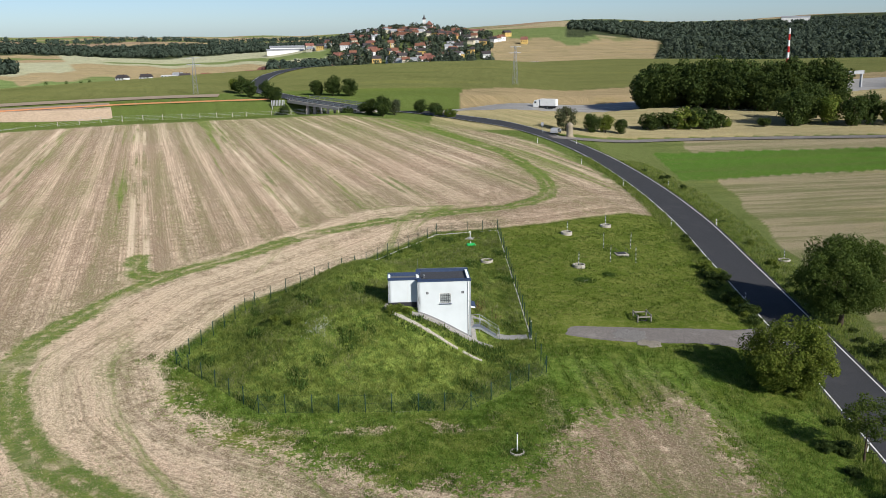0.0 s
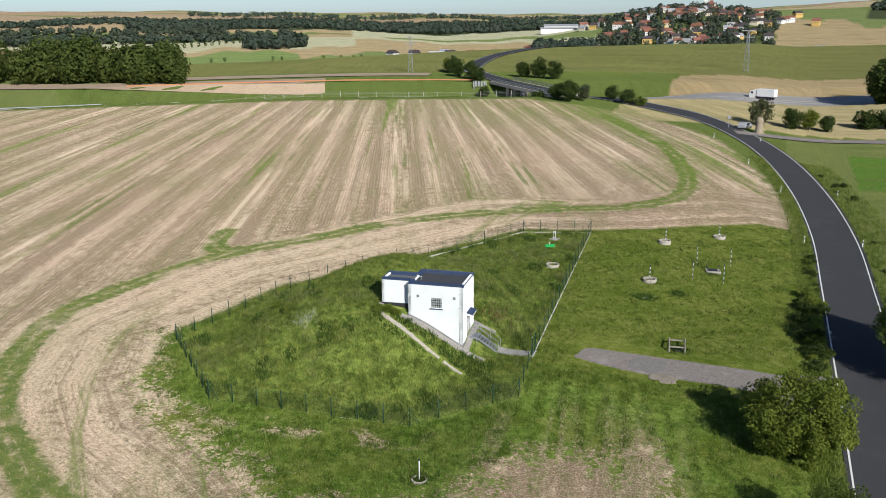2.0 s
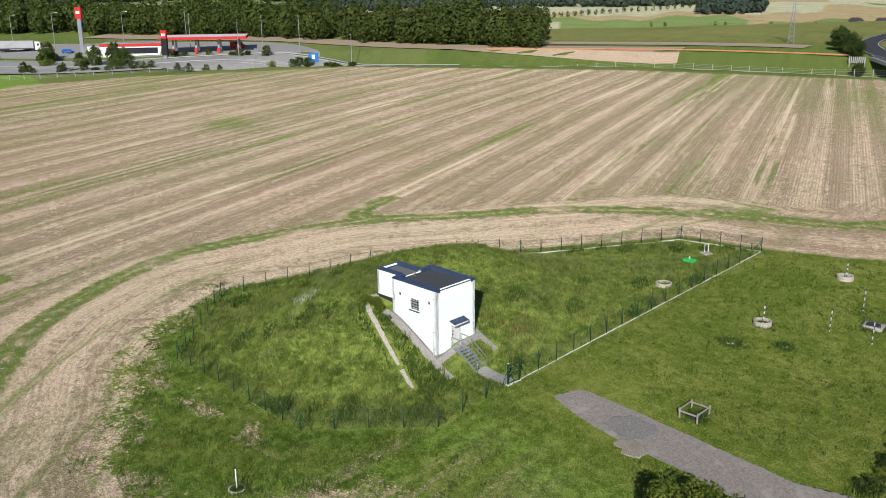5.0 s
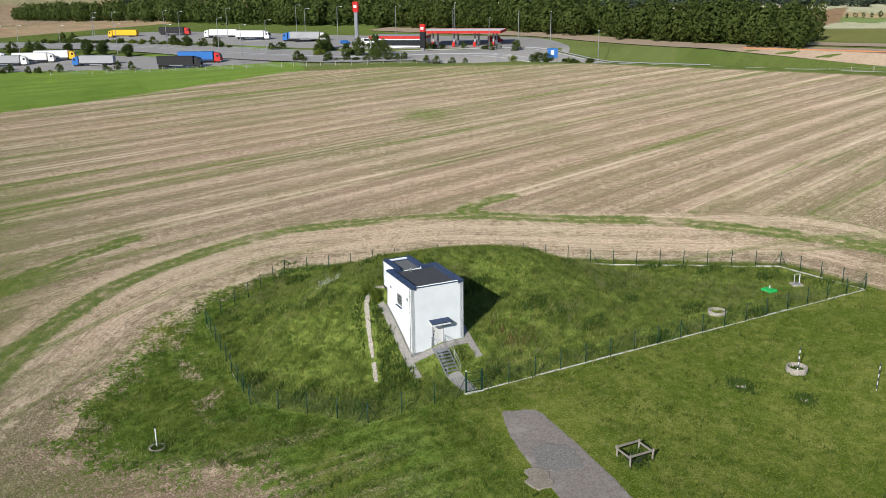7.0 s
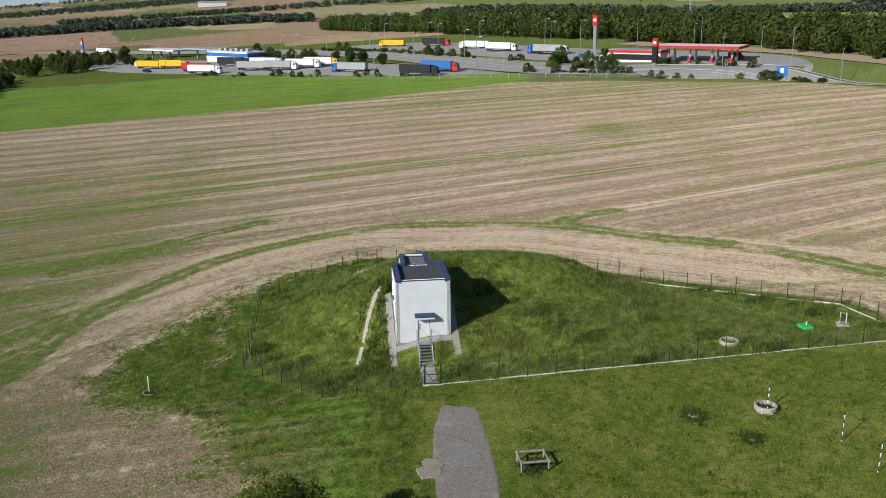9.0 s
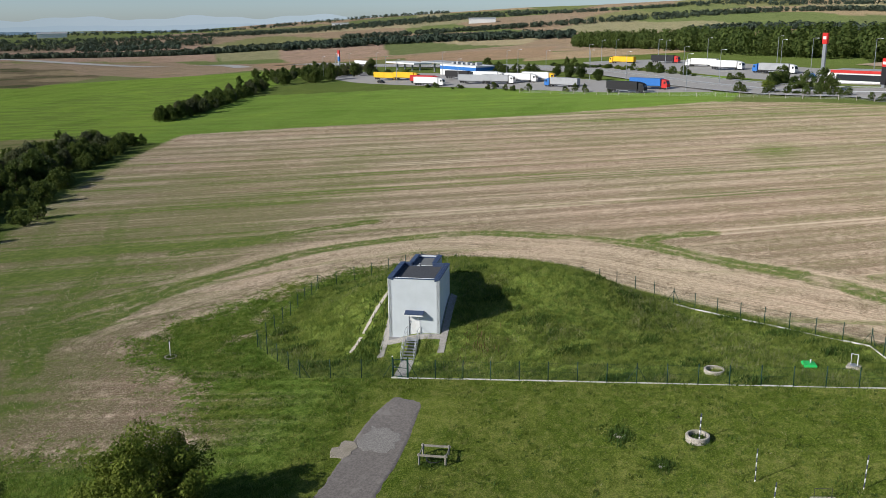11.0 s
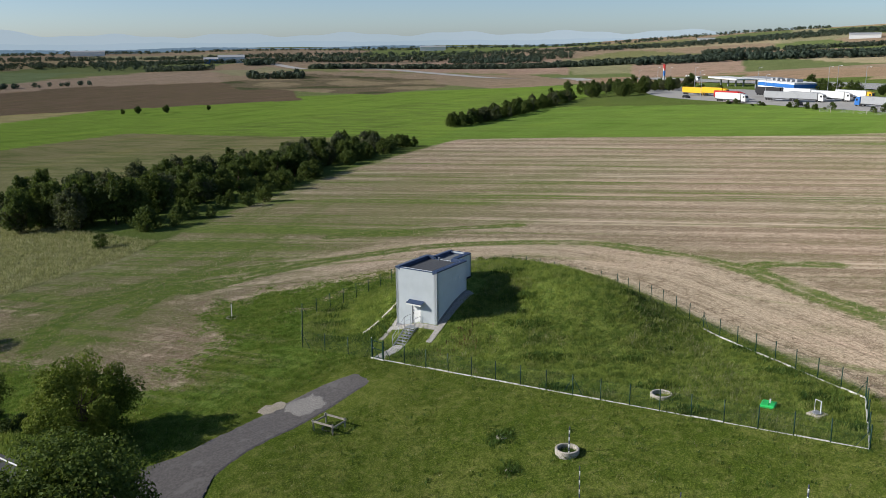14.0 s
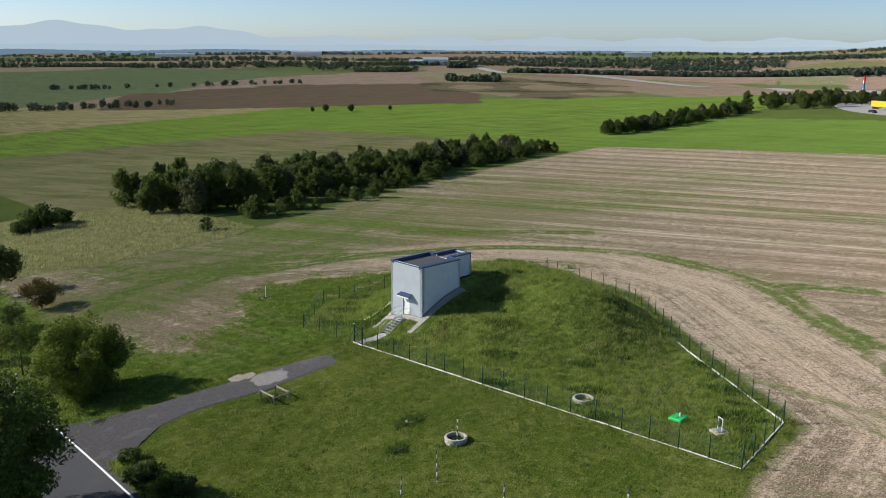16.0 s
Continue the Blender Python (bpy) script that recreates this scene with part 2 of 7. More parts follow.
def height(x, y):
    """Ground height: a slope that climbs northward, the grassed mound and the far hills."""
    x, y = np.asarray(x, float), np.asarray(y, float)
    u = y - 90
    g = np.where(u > 0, 260 * np.tanh(u / 260), 700 * np.tanh(u / 700))
    z = 0.1 + 0.055 * g - 2.9 * sstep(6, 42, x) + 0.8 * sstep(0, -40, x) + 4 * sstep(-180, -420, x)
    r = np.hypot(x, y - 95)
    a = np.degrees(np.arctan2(-x, y - 95))
    north = sstep(90, 66, a) * sstep(-100, -60, a)
    west = sstep(66, 90, a) * sstep(125, 100, a)
    south = sstep(100, 125, a)
    # the northern plateau breaks off into a valley, with a village hill and wooded ridges behind
    crest = np.interp(a, [-60, -40, -20, -10, 0, 7, 15, 25, 35, 45, 52, 60, 70], [640, 620, 520, 545, 455, 405, 365, 310, 275, 258, 275, 420, 560])
    sky_z = np.interp(a, [-60, -27, -20, -12, -5, 5, 12, 19, 35, 60], [40, 54, 48, 28, 26, 6, 4, 10, 22, 30])
    vale = (-13 - z) * sstep(crest, crest + 420, r) + (sky_z + 13) * np.clip((r - 1000) / 2000, 0, 1.3)
    vale = vale + 38 * bell(a, 4.5, 6) * sstep(1080, 1450, r) * (1 - 0.8 * sstep(1600, 2300, r)) + 24 * bell(a, -6, 6) * sstep(1050, 1600, r)
    z = z + north * vale
    z = z + west * (-10 * sstep(650, 1300, r) + 95 * sstep(1300, 4300, r))
    z = z + south * (-12 * sstep(500, 1500, r) + 18 * sstep(1500, 4500, r) * sstep(170, 130, a))
    z = z + sstep(400, 1500, r) * (5 * np.sin(x / 190 + 1.3) * np.sin(y / 230 + 0.4) + 3 * np.sin(x / 83 + y / 140))
    # cutting of the motorway below the bridge
    z = z - sstep(21, 13.5, line_distance(x, y, MOTORWAY[2:10])) * (2.2 + 2.6 * sstep(20, -25, x)) * sstep(230, 170, x) * sstep(-232, -205, x)
    return z + mound_height(x, y) + 0.8 * bell(x, 27, 6.5) * bell(y, 95, 13)


def ground_z(x, y):
    return float(height(x, y))


def inside(x, y, poly):
    """Signed distance to a polygon, positive inside."""
    p = np.array(poly, float)
    d = np.full(np.shape(x), 1e9)
    odd = np.zeros(np.shape(x), bool)
    for a, b in zip(p, np.roll(p, -1, 0)):
        e, wx, wy = b - a, x - a[0], y - a[1]
        k = np.clip((wx * e[0] + wy * e[1]) / (e @ e), 0, 1)
        d = np.minimum(d, np.hypot(wx - e[0] * k, wy - e[1] * k))
        if a[1] != b[1]:
            odd ^= ((a[1] > y) != (b[1] > y)) & (x < a[0] + (y - a[1]) / (b[1] - a[1]) * (b[0] - a[0]))
    return np.where(odd, d, -d)


def spline(points, step=1.0):
    """A smooth line through the points, at even steps."""
    p = np.array(points, float)
    p = np.vstack([2 * p[0] - p[1], p, 2 * p[-1] - p[-2]])
    out = []
    for i in range(1, len(p) - 2):
        n = max(2, int(np.linalg.norm(p[i + 1] - p[i]) / step))
        for t in np.linspace(0, 1, n, endpoint=False):
            out.append(0.5 * (2 * p[i] + (p[i + 1] - p[i - 1]) * t + (2 * p[i - 1] - 5 * p[i] + 4 * p[i + 1] - p[i + 2]) * t * t
                              + (3 * p[i] - p[i - 1] - 3 * p[i + 1] + p[i + 2]) * t ** 3))
    return np.array(out + [p[-2]])


FENCE = [(6.3, 91.1), (3.7, 134.0), (-5.5, 131.5), (-15.6, 114.4), (-25.5, 100.0), (-29.3, 83.0), (-18.8, 73.2), (0.0, 74.7), (7.3, 82.6)]
GRASS = [(34, 20), (34, 60), (34, 104), (33.5, 150), (26, 151), (11, 138.6), (4.6, 135.6), (-6, 133.2), (-17.2, 115.6), (-27.4, 100.4), (-31.2, 83), (-27, 75),
         (-21.5, 70), (-12.5, 66.0), (-6, 61.8), (0, 60.5), (4.0, 62.5), (7.2, 66.5), (9.6, 73), (12.8, 74.4), (16.0, 74.2), (19.0, 79.2), (21.4, 76.5), (21.8, 68), (22.5, 60), (24, 52), (26, 20)]
TRACKS = [[(-2, 52), (-11, 53), (-19, 55), (-26.3, 59), (-35, 65), (-41, 73), (-45, 81), (-46, 88), (-43.9, 98.3), (-39.3, 110), (-31.5, 120), (-24.5, 130), (-13, 140), (-2.6, 145.7),
           (6, 149), (12.5, 157), (13.8, 167), (12, 180), (5, 202), (-12.8, 236)],
          [(-36, 114), (-41, 110), (-44, 112), (-46, 118)], [(-34, 45), (-40, 50), (-48, 59), (-54, 67)], [(20, 33), (4, 34), (-14, 32), (-30, 23), (-56, 6), (-88, -14), (-128, -30)],
          [(14, 40), (0, 42), (-18, 41), (-34, 33), (-62, 16)],
          [(20, 54), (14.5, 48.6), (4.7, 46.0), (-4, 45.5), (-10.3, 46.2), (-17, 51)], [(9, 54.5), (3, 50.5), (-5, 49.5), (-11, 53)]]
ROAD = spline([(39, -60), (38.6, 0), (38.2, 40), (38.0, 70), (37.8, 86), (37.5, 104), (37.1, 126), (36.4, 150), (33.6, 176), (28.2, 202), (20.5, 222),
               (8, 242), (-12, 263), (-31, 273), (-45, 287.5), (-58.5, 301.5), (-70, 317), (-81, 337), (-87.5, 365), (-93, 400), (-95, 440), (-92, 520), (-80, 700)], 2.0)
FIELD_EDGE = [(30, 166), (24, 190), (15, 214), (0, 232), (-20, 250), (-40, 258), (-100, 241), (-178, 202), (-218, 152), (-232, 121), (-210, 60), (-200, -10),
              (-190, -48), (-172, -44), (-105, -22), (-45, 6), (-10, 24), (12, 30), (30, 20), (31, 100), (31, 150)]


def land_colour(x, y):
    """Land cover beyond the near field: base colours of crops, soil and meadow."""
    r = np.hypot(x, y - 95)
    a = np.degrees(np.arctan2(-x, y - 95))
    rng = np.random.default_rng(5)
    seeds = np.stack([rng.uniform(-4800, 4800, 420), rng.uniform(-4800, 4800, 420)], 1)
    crops = np.array([(0.15, 0.19, 0.07), (0.36, 0.27, 0.17), (0.17, 0.20, 0.08), (0.16, 0.21, 0.07), (0.40, 0.33, 0.21), (0.34, 0.24, 0.17),
                      (0.14, 0.17, 0.07), (0.31, 0.28, 0.17), (0.22, 0.22, 0.10), (0.33, 0.24, 0.175)])
    pick = rng.integers(0, len(crops), 420)
    c, s = math.cos(0.4), math.sin(0.4)
    best, who = np.full(np.shape(x), 1e18), np.zeros(np.shape(x), int)
    for i, q in enumerate(seeds):
        dx, dy = x - q[0], y - q[1]
        d = ((dx * c + dy * s) / 1.0) ** 2 + ((-dx * s + dy * c) / 0.45) ** 2
        who = np.where(d < best, i, who)
        best = np.minimum(best, d)
    col = crops[pick[who]]

    def lay(m, rgb):
        nonlocal col
        col = np.where(m[..., None], np.array(rgb), col)
    meadow, tan, crop, brown = (0.105, 0.15, 0.035), (0.37, 0.285, 0.17), (0.155, 0.165, 0.058), (0.155, 0.105, 0.078)
    pale, green, dark = (0.42, 0.42, 0.29), (0.155, 0.205, 0.075), (0.035, 0.05, 0.03)
    lay(r < 620, meadow)
    # north: maize on the plateau, strips of field in the valley, woods on the ridges
    mx = np.array(MOTORWAY[::-1], float)
    my = np.interp(x, mx[:, 0], mx[:, 1])
    md = line_distance(x, y, MOTORWAY)
    n = (a > -62) & (a < 75) & (y > my)
    wave = 40 * np.sin(a * 0.7) + 25 * np.sin(a * 1.9 + 1)
    rw = r + wave
    for a0, a1, r0, r1, rgb in ((-62, 75, 0, 620, crop), (9, 30, 600, 900, green), (26, 45, 600, 960, (0.17, 0.24, 0.085)), (9, 30, 880, 1230, tan), (9, 26, 1200, 1800, pale), (9, 24, 1290, 1400, green),
                                (24, 45, 960, 1060, tan), (26, 45, 1050, 1330, pale), (30, 62, 1330, 1600, green), (42, 75, 640, 860, pale), (45, 75, 860, 1160, (0.25, 0.155, 0.10)),
                                (45, 75, 1160, 1350, pale), (28, 45, 1600, 1700, tan), (10, 40, 1720, 2120, dark), (10, 40, 2300, 2500, tan), (-3, 9, 1000, 1480, (0.09, 0.12, 0.045)), (-12, -1, 850, 1420, tan),
                                (-8, 4, 1400, 1800, green), (-60, -6, 1480, 3400, dark), (-60, -12, 900, 1600, dark), (-12, -4, 700, 980, green)):
        lay(n & (a > a0) & (a <= a1) & (rw > r0) & (rw <= r1), rgb)
    lay(n & (md < 44) & (x > -5), (0.37, 0.28, 0.165))
    lay(n & (md < 52) & (x <= -5), meadow)
    lay((x > -12) & (y > 232 + 0.05 * x) & (y < my - 13), (0.43, 0.36, 0.20))
    # east of the road: stubble, a green strip, stubble
    e = (x > 42) & (y > -50) & (y < 232)
    lay(e, (0.36, 0.30, 0.195))
    rag = 0.5 * np.sin(y * 0.31)
    lay(e & (x < 47 + rag + 0.05 * np.maximum(0, y - 130)), (0.165, 0.195, 0.065))
    lay((x > 30) & (x < 47) & (y > 130) & (y < 232), (0.15, 0.185, 0.06))
    rag = 0.4 * np.sin(x * 0.21)
    lay(e & (y > 183 + 0.22 * (x - 50) + rag) & (y < 213 + 0.10 * (x - 50) + rag), (0.085, 0.18, 0.025))
    # west: bright green strip before the motorway, tan field past it
    w = (a > 52) & (a < 140)
    lay(w & (x > -330) & (x < -170), (0.13, 0.165, 0.05))
    lay(w & (a > 82) & (x > -330) & (x < -170), (0.16, 0.265, 0.045))
    lay((a > 60) & (a < 100) & (r > 560) & (r < 760), (0.40, 0.29, 0.19))
    lay((a > 98) & (a < 118) & (r > 640) & (r < 1300), (0.36, 0.24, 0.165))
    lay((a > 108) & (a < 114) & (r > 700) & (r < 1100), (0.16, 0.17, 0.07))
    # south and south-west, past the hedges
    hedge = -40 + 0.235 * (x + 100)
    s1 = (a > 100) & (y < hedge - 6)
    lay(s1 & (r < 700), (0.185, 0.295, 0.045))
    lay(s1 & (y > -215 + 0.32 * (x + 60)) & (x > -190), (0.24, 0.215, 0.11))
    lay(s1 & (y > -165) & (x > -120), (0.25, 0.235, 0.115))
    ripple = 6 * np.sin(x / 61) + 5 * np.sin(y / 47)
    fields = [(((-20, -330), (-184, -429), (-300, -480), (-317, -500), (-230, -640), (-180, -800), (0, -900), (60, -500)), (0.36, 0.31, 0.15)),
                      (((-205, -650), (-317, -475), (-410, -361), (-560, -545), (-842, -1010), (-690, -1185), (-516, -1220), (-330, -930)), brown)]
    fields += [(((-581, -1289), (-516, -1220), (-690, -1185), (-854, -1020), (-1060, -1318), (-1020, -1498), (-838, -1540)), (0.36, 0.26, 0.20)),
                      (((-180, -800), (-330, -930), (-516, -1220), (-581, -1289), (-838, -1540), (-1160, -1875), (-1019, -2037), (-740, -2000), (-200, -2000), (-100, -1100)), (0.155, 0.20, 0.10)),
                      (((-842, -1020), (-563, -555), (-480, -355), (-627, -397), (-1010, -720), (-1130, -900), (-1130, -1150)), (0.17, 0.13, 0.09))]
    fields += [(((-1216, -1127), (-1288, -905), (-1350, -689), (-2089, -1145), (-1980, -1440), (-1549, -1506)), (0.40, 0.27, 0.21)),
                      (((-1354, -683), (-1397, -587), (-1940, -872), (-2091, -1138)), (0.30, 0.28, 0.16)),
                      (((-1397, -587), (-1127, -440), (-1250, -330), (-1940, -600), (-1940, -872)), (0.40, 0.27, 0.21))]
    for poly, rgb in fields:
        lay(inside(x, y, poly) + ripple * 0.3 > 0, rgb)
    scrub = np.sin(x / 37 + y / 61) + np.sin(x / 23 - y / 29 + 1) + np.sin(x / 71 + 2)
    heath = inside(x, y, ((-842, -1020), (-563, -555), (-480, -355), (-627, -397), (-1010, -720), (-1130, -900), (-1130, -1150))) > 0
    lay(heath & (scrub > 0.9), (0.30, 0.23, 0.15))
    lay(heath & (scrub < -0.9), (0.07, 0.075, 0.04))
    lay((x > -15) & (x < 33) & (y < 30) & (y > -30), (0.38, 0.35, 0.20))
    return col


def green_share(x, y):
    """How much young green stands among the stubble."""
    g = 0.7 * sstep(74, 40, y) * sstep(-190, -50, x) + 0.7 * bell(x, -35, 45) * bell(y, 245, 22) + 0.8 * bell(x, -41, 4) * bell(y, 110, 3) + 0.35 * bell(x, 16, 14) * bell(y, 62, 13) + 0.55 * bell(x, 15, 7) * bell(y, 186, 16)
    g = g + 0.8 * sstep(40, 46, x) * sstep(120, 46, x) * sstep(40, 90, y) * sstep(240, 215, y)
    g = g + 0.8 * sstep(-20, -32, y - 0.235 * x) * sstep(-250, -190, y)
    return g + 0.45 * bell(x, -190, 40) * bell(y, 150, 60) + 0.6 * bell(x, -22, 30) * bell(y, 30, 14) + 0.9 * bell(x, -41, 7) * bell(y, 51, 5) + 0.7 * bell(x, -54, 6) * bell(y, 66, 4) + 0.8 * bell(x, -120, 14) * bell(y, 132, 5) + 0.5 * bell(x, 20, 8) * bell(y, 48, 6) + 0.8 * bell(x, 9, 10) * bell(y, 54, 6) + 1.0 * bell(x, 18, 4) * bell(y, 58, 3) + 0.9 * bell(x, 2, 14) * bell(y, 46, 4)


def build_ground():
    fine = np.arange(-48, 200, 0.25)
    coarse = np.arange(200, 312, 1.0)
    az = np.radians(np.concatenate([fine, coarse]))
    rad = [0.0]
    while rad[-1] < 60:
        rad.append(rad[-1] + 0.55)
    while rad[-1] < 4900:
        rad.append(rad[-1] * 1.017)
    rad = np.array(rad[1:])
    na, nr = len(az), len(rad)
    rr, aa = np.meshgrid(rad, az, indexing="ij")
    x, y = (-rr * np.sin(aa)).ravel(), (95 + rr * np.cos(aa)).ravel()
    x, y = np.append(x, 0.0), np.append(y, 95.0)
    z = height(x, y)
    i, j = np.meshgrid(np.arange(nr - 1), np.arange(na), indexing="ij")
    j2 = (j + 1) % na
    quads = np.stack([i * na + j, (i + 1) * na + j, (i + 1) * na + j2, i * na + j2], -1).reshape(-1, 4)
    jj = np.arange(na)
    tris = np.stack([np.full(na, nr * na), jj, (jj + 1) % na], 1)
    me = bpy.data.meshes.new("ground")
    me.vertices.add(len(x))
    me.vertices.foreach_set("co", np.stack([x, y, z], 1).astype(np.float32).ravel())
    me.loops.add(quads.size + tris.size)
    me.loops.foreach_set("vertex_index", np.concatenate([quads.ravel(), tris.ravel()]).astype(np.int32))
    me.polygons.add(len(quads) + len(tris))
    me.polygons.foreach_set("loop_start", np.concatenate([np.arange(len(quads)) * 4, quads.size + np.arange(len(tris)) * 3]).astype(np.int32))
    me.polygons.foreach_set("use_smooth", np.ones(len(quads) + len(tris), bool))
    me.update(calc_edges=True)
    for name, v in (("grass", inside(x, y, GRASS)), ("yard", inside(x, y, FENCE)), ("field", inside(x, y, FIELD_EDGE)),
                    ("track", np.min([line_distance(x, y, spline(t, 2.0)) for t in TRACKS], axis=0)), ("green", green_share(x, y))):
        me.attributes.new(name, "FLOAT", "POINT").data.foreach_set("value", v.astype(np.float32))
    rgba = np.concatenate([land_colour(x, y), np.ones((len(x), 1))], 1)
    me.attributes.new("land", "FLOAT_COLOR", "POINT").data.foreach_set("color", rgba.astype(np.float32).ravel())
    me.materials.append(ground_material())
    return tagged(new("ground", me), "rolling farmland with stubble fields, grass and meadow", "ground", kind="structure")


def ground_material():
    n = Nodes("farmland", 0.95, 0, 0.0)
    n.b.inputs["Diffuse Roughness"].default_value = 0.7
    x, y, z = n.xyz()
    grass, yard, field, track, green = (n.attr(k)[2] for k in ("grass", "yard", "field", "track", "green"))
    land = n.attr("land")[0]
    wob = n.math("MULTIPLY", n.math("SUBTRACT", n.noise(0.38, 6, 0.65), 0.5), 5.0)
    fine = n.noise(2.6, 8, 0.75)
    grain = n.noise(7.5, 6, 0.75)
    speck = n.noise(8.5, 2, 0.6)
    clod = n.noise(3.0, 4, 0.72)
    blot = n.noise(0.9, 5, 0.65)
    # drill rows fan out slightly across the field; on the headland they follow the edge of the grass
    up = n.math("MAXIMUM", n.math("MINIMUM", n.math("SUBTRACT", y, 100.0), 260.0), -300.0)
    row = n.math("DIVIDE", n.math("ADD", x, n.math("MULTIPLY", up, 0.44)), n.math("SUBTRACT", 1.0, n.math("MULTIPLY", up, 0.002)))
    head = n.ramp(n.math("ADD", grass, n.math("MULTIPLY", wob, 0.4)), -18.5, -15.5)
    lane = n.mix(head, n.vec(row, n.math("MULTIPLY", y, 0.02), 0.0), n.vec(grass, n.math("MULTIPLY", n.math("ADD", x, y), 0.02), 5.0))
    corner = n.math("MULTIPLY", n.math("MULTIPLY", n.ramp(x, 5, 9), n.ramp(x, 31, 28)), n.math("MULTIPLY", n.ramp(y, 92, 86), n.ramp(y, 44, 50)))
    lane = n.mix(corner, lane, n.vec(n.math("MULTIPLY", n.math("ADD", x, n.math("MULTIPLY", up, 0.14)), 0.72), n.math("MULTIPLY", y, 0.02), 7.0))
    streak = n.noise(0.55, 5, 0.68, lane)
    thin = n.noise(1.9, 4, 0.65, lane)
    rows = n.node("ShaderNodeTexWave", wave_type="BANDS", bands_direction="X")
    n.put(rows.inputs["Vector"], lane)
    rows.inputs["Scale"].default_value, rows.inputs["Distortion"].default_value = 0.56, 4.5
    rows.inputs["Detail"].default_value, rows.inputs["Detail Scale"].default_value = 3.0, 2.0
    # pale chaff lies in swaths as wide as the harvester, with barer soil between
    bout = n.math("ABSOLUTE", n.math("SUBTRACT", n.math("FRACT", n.math("DIVIDE", n.math("ADD", row, 1011.5), 9.333)), 0.5))
    bout = n.mix(head, n.vec(bout, 0.0), n.vec(n.math("MULTIPLY", n.math("ABSOLUTE", n.math("SUBTRACT", n.math("FRACT", n.math("DIVIDE", grass, 5.2)), 0.5)), 0.8), 0.0))
    swath = n.math("ADD", n.math("MULTIPLY", n.xyz(bout)[0], 0.55), n.math("MULTIPLY", n.math("SUBTRACT", streak, 0.5), 1.1))
    swath = n.math("ADD", swath, n.math("ADD", n.math("MULTIPLY", n.math("SUBTRACT", fine, 0.5), 1.5), n.math("MULTIPLY", n.math("SUBTRACT", blot, 0.5), 1.3)))
    thick = n.ramp(n.math("ADD", swath, n.math("MULTIPLY", head, n.math("SUBTRACT", n.math("MULTIPLY", n.ramp(x, 6, -20), 0.30), 0.06))), 0.04, 0.36)
    rosy = n.ramp(n.math("ADD", n.noise(0.02, 3, 0.5), n.math("MULTIPLY", n.math("SUBTRACT", streak, 0.5), 0.4)), 0.40, 0.62)
    soil = n.mix(rosy, (0.240, 0.182, 0.115), (0.285, 0.190, 0.130))
    chaff = n.mix(rosy, (0.665, 0.535, 0.380), (0.690, 0.515, 0.375))
    straw = n.mix(thick, soil, chaff)
    straw = n.mix(n.math("MULTIPLY", n.ramp(grain, 0.50, 0.60), 0.60), straw, (0.75, 0.635, 0.47))
    straw = n.mix(n.math("MULTIPLY", n.ramp(grain, 0.47, 0.38), 0.70), straw, (0.165, 0.118, 0.080))
    straw = n.mix(n.math("MULTIPLY", n.math("MULTIPLY", n.ramp(rows.outputs[1], 0.45, 0.95), n.math("MULTIPLY", n.ramp(fine, 0.36, 0.54), n.ramp(blot, 0.36, 0.60))), n.math("SUBTRACT", 0.66, n.math("MULTIPLY", head, 0.30))), straw, (0.150, 0.110, 0.074))
    straw = n.mix(n.math("MULTIPLY", n.ramp(thin, 0.52, 0.64), 0.45), straw, (0.215, 0.152, 0.105))
    straw = n.mix(n.math("MULTIPLY", n.ramp(speck, 0.53, 0.63), 0.50), straw, (0.115, 0.084, 0.058))
    straw = n.mix(n.math("MULTIPLY", n.ramp(speck, 0.46, 0.38), 0.40), straw, (0.80, 0.69, 0.53))
    straw = n.mix(n.math("MULTIPLY", n.ramp(clod, 0.53, 0.60), 0.45), straw, (0.155, 0.110, 0.078))
    # tramlines: pairs of wheel marks every third bout, here bare and pale, there grown over
    cell = n.math("MULTIPLY", n.math("ABSOLUTE", n.math("SUBTRACT", n.math("FRACT", n.math("DIVIDE", n.math("ADD", row, 1005.5), 28.0)), 0.5)), 28.0)
    wheel = n.math("ABSOLUTE", n.math("SUBTRACT", n.math("ADD", cell, n.math("MULTIPLY", n.math("SUBTRACT", fine, 0.5), 0.8)), 1.2))
    tram = n.math("MULTIPLY", n.ramp(wheel, 0.75, 0.30), n.math("SUBTRACT", 1.0, head))
    tint = n.noise(0.11, 4, 0.6, n.vec(row, n.math("MULTIPLY", y, 0.2), 9.0))
    straw = n.mix(n.math("MULTIPLY", tram, n.math("MULTIPLY", n.ramp(tint, 0.52, 0.42), 0.7)), straw, (0.66, 0.54, 0.40))
    straw = n.mix(n.math("MULTIPLY", n.math("MULTIPLY", tram, n.ramp(fine, 0.38, 0.52)), n.math("MULTIPLY", n.ramp(tint, 0.50, 0.60), 0.85)), straw, (0.110, 0.155, 0.045))
    # volunteer green: a thin veil in the barer strips, denser blots where it took hold
    seed = n.noise(0.30, 5, 0.65, n.vec(n.math("ADD", row, 31.0), n.math("MULTIPLY", y, 0.05), 2.0))
    veil = n.math("ADD", n.math("MULTIPLY", seed, 0.65), n.math("ADD", n.math("MULTIPLY", green, 0.16), n.math("MULTIPLY", n.math("SUBTRACT", n.noise(0.045, 4, 0.6), 0.5), 0.45)))
    veil = n.math("ADD", veil, n.math("MULTIPLY", corner, 0.03))
    veil = n.math("SUBTRACT", veil, n.math("ADD", n.math("MULTIPLY", thick, 0.05), n.math("MULTIPLY", head, 0.05)))
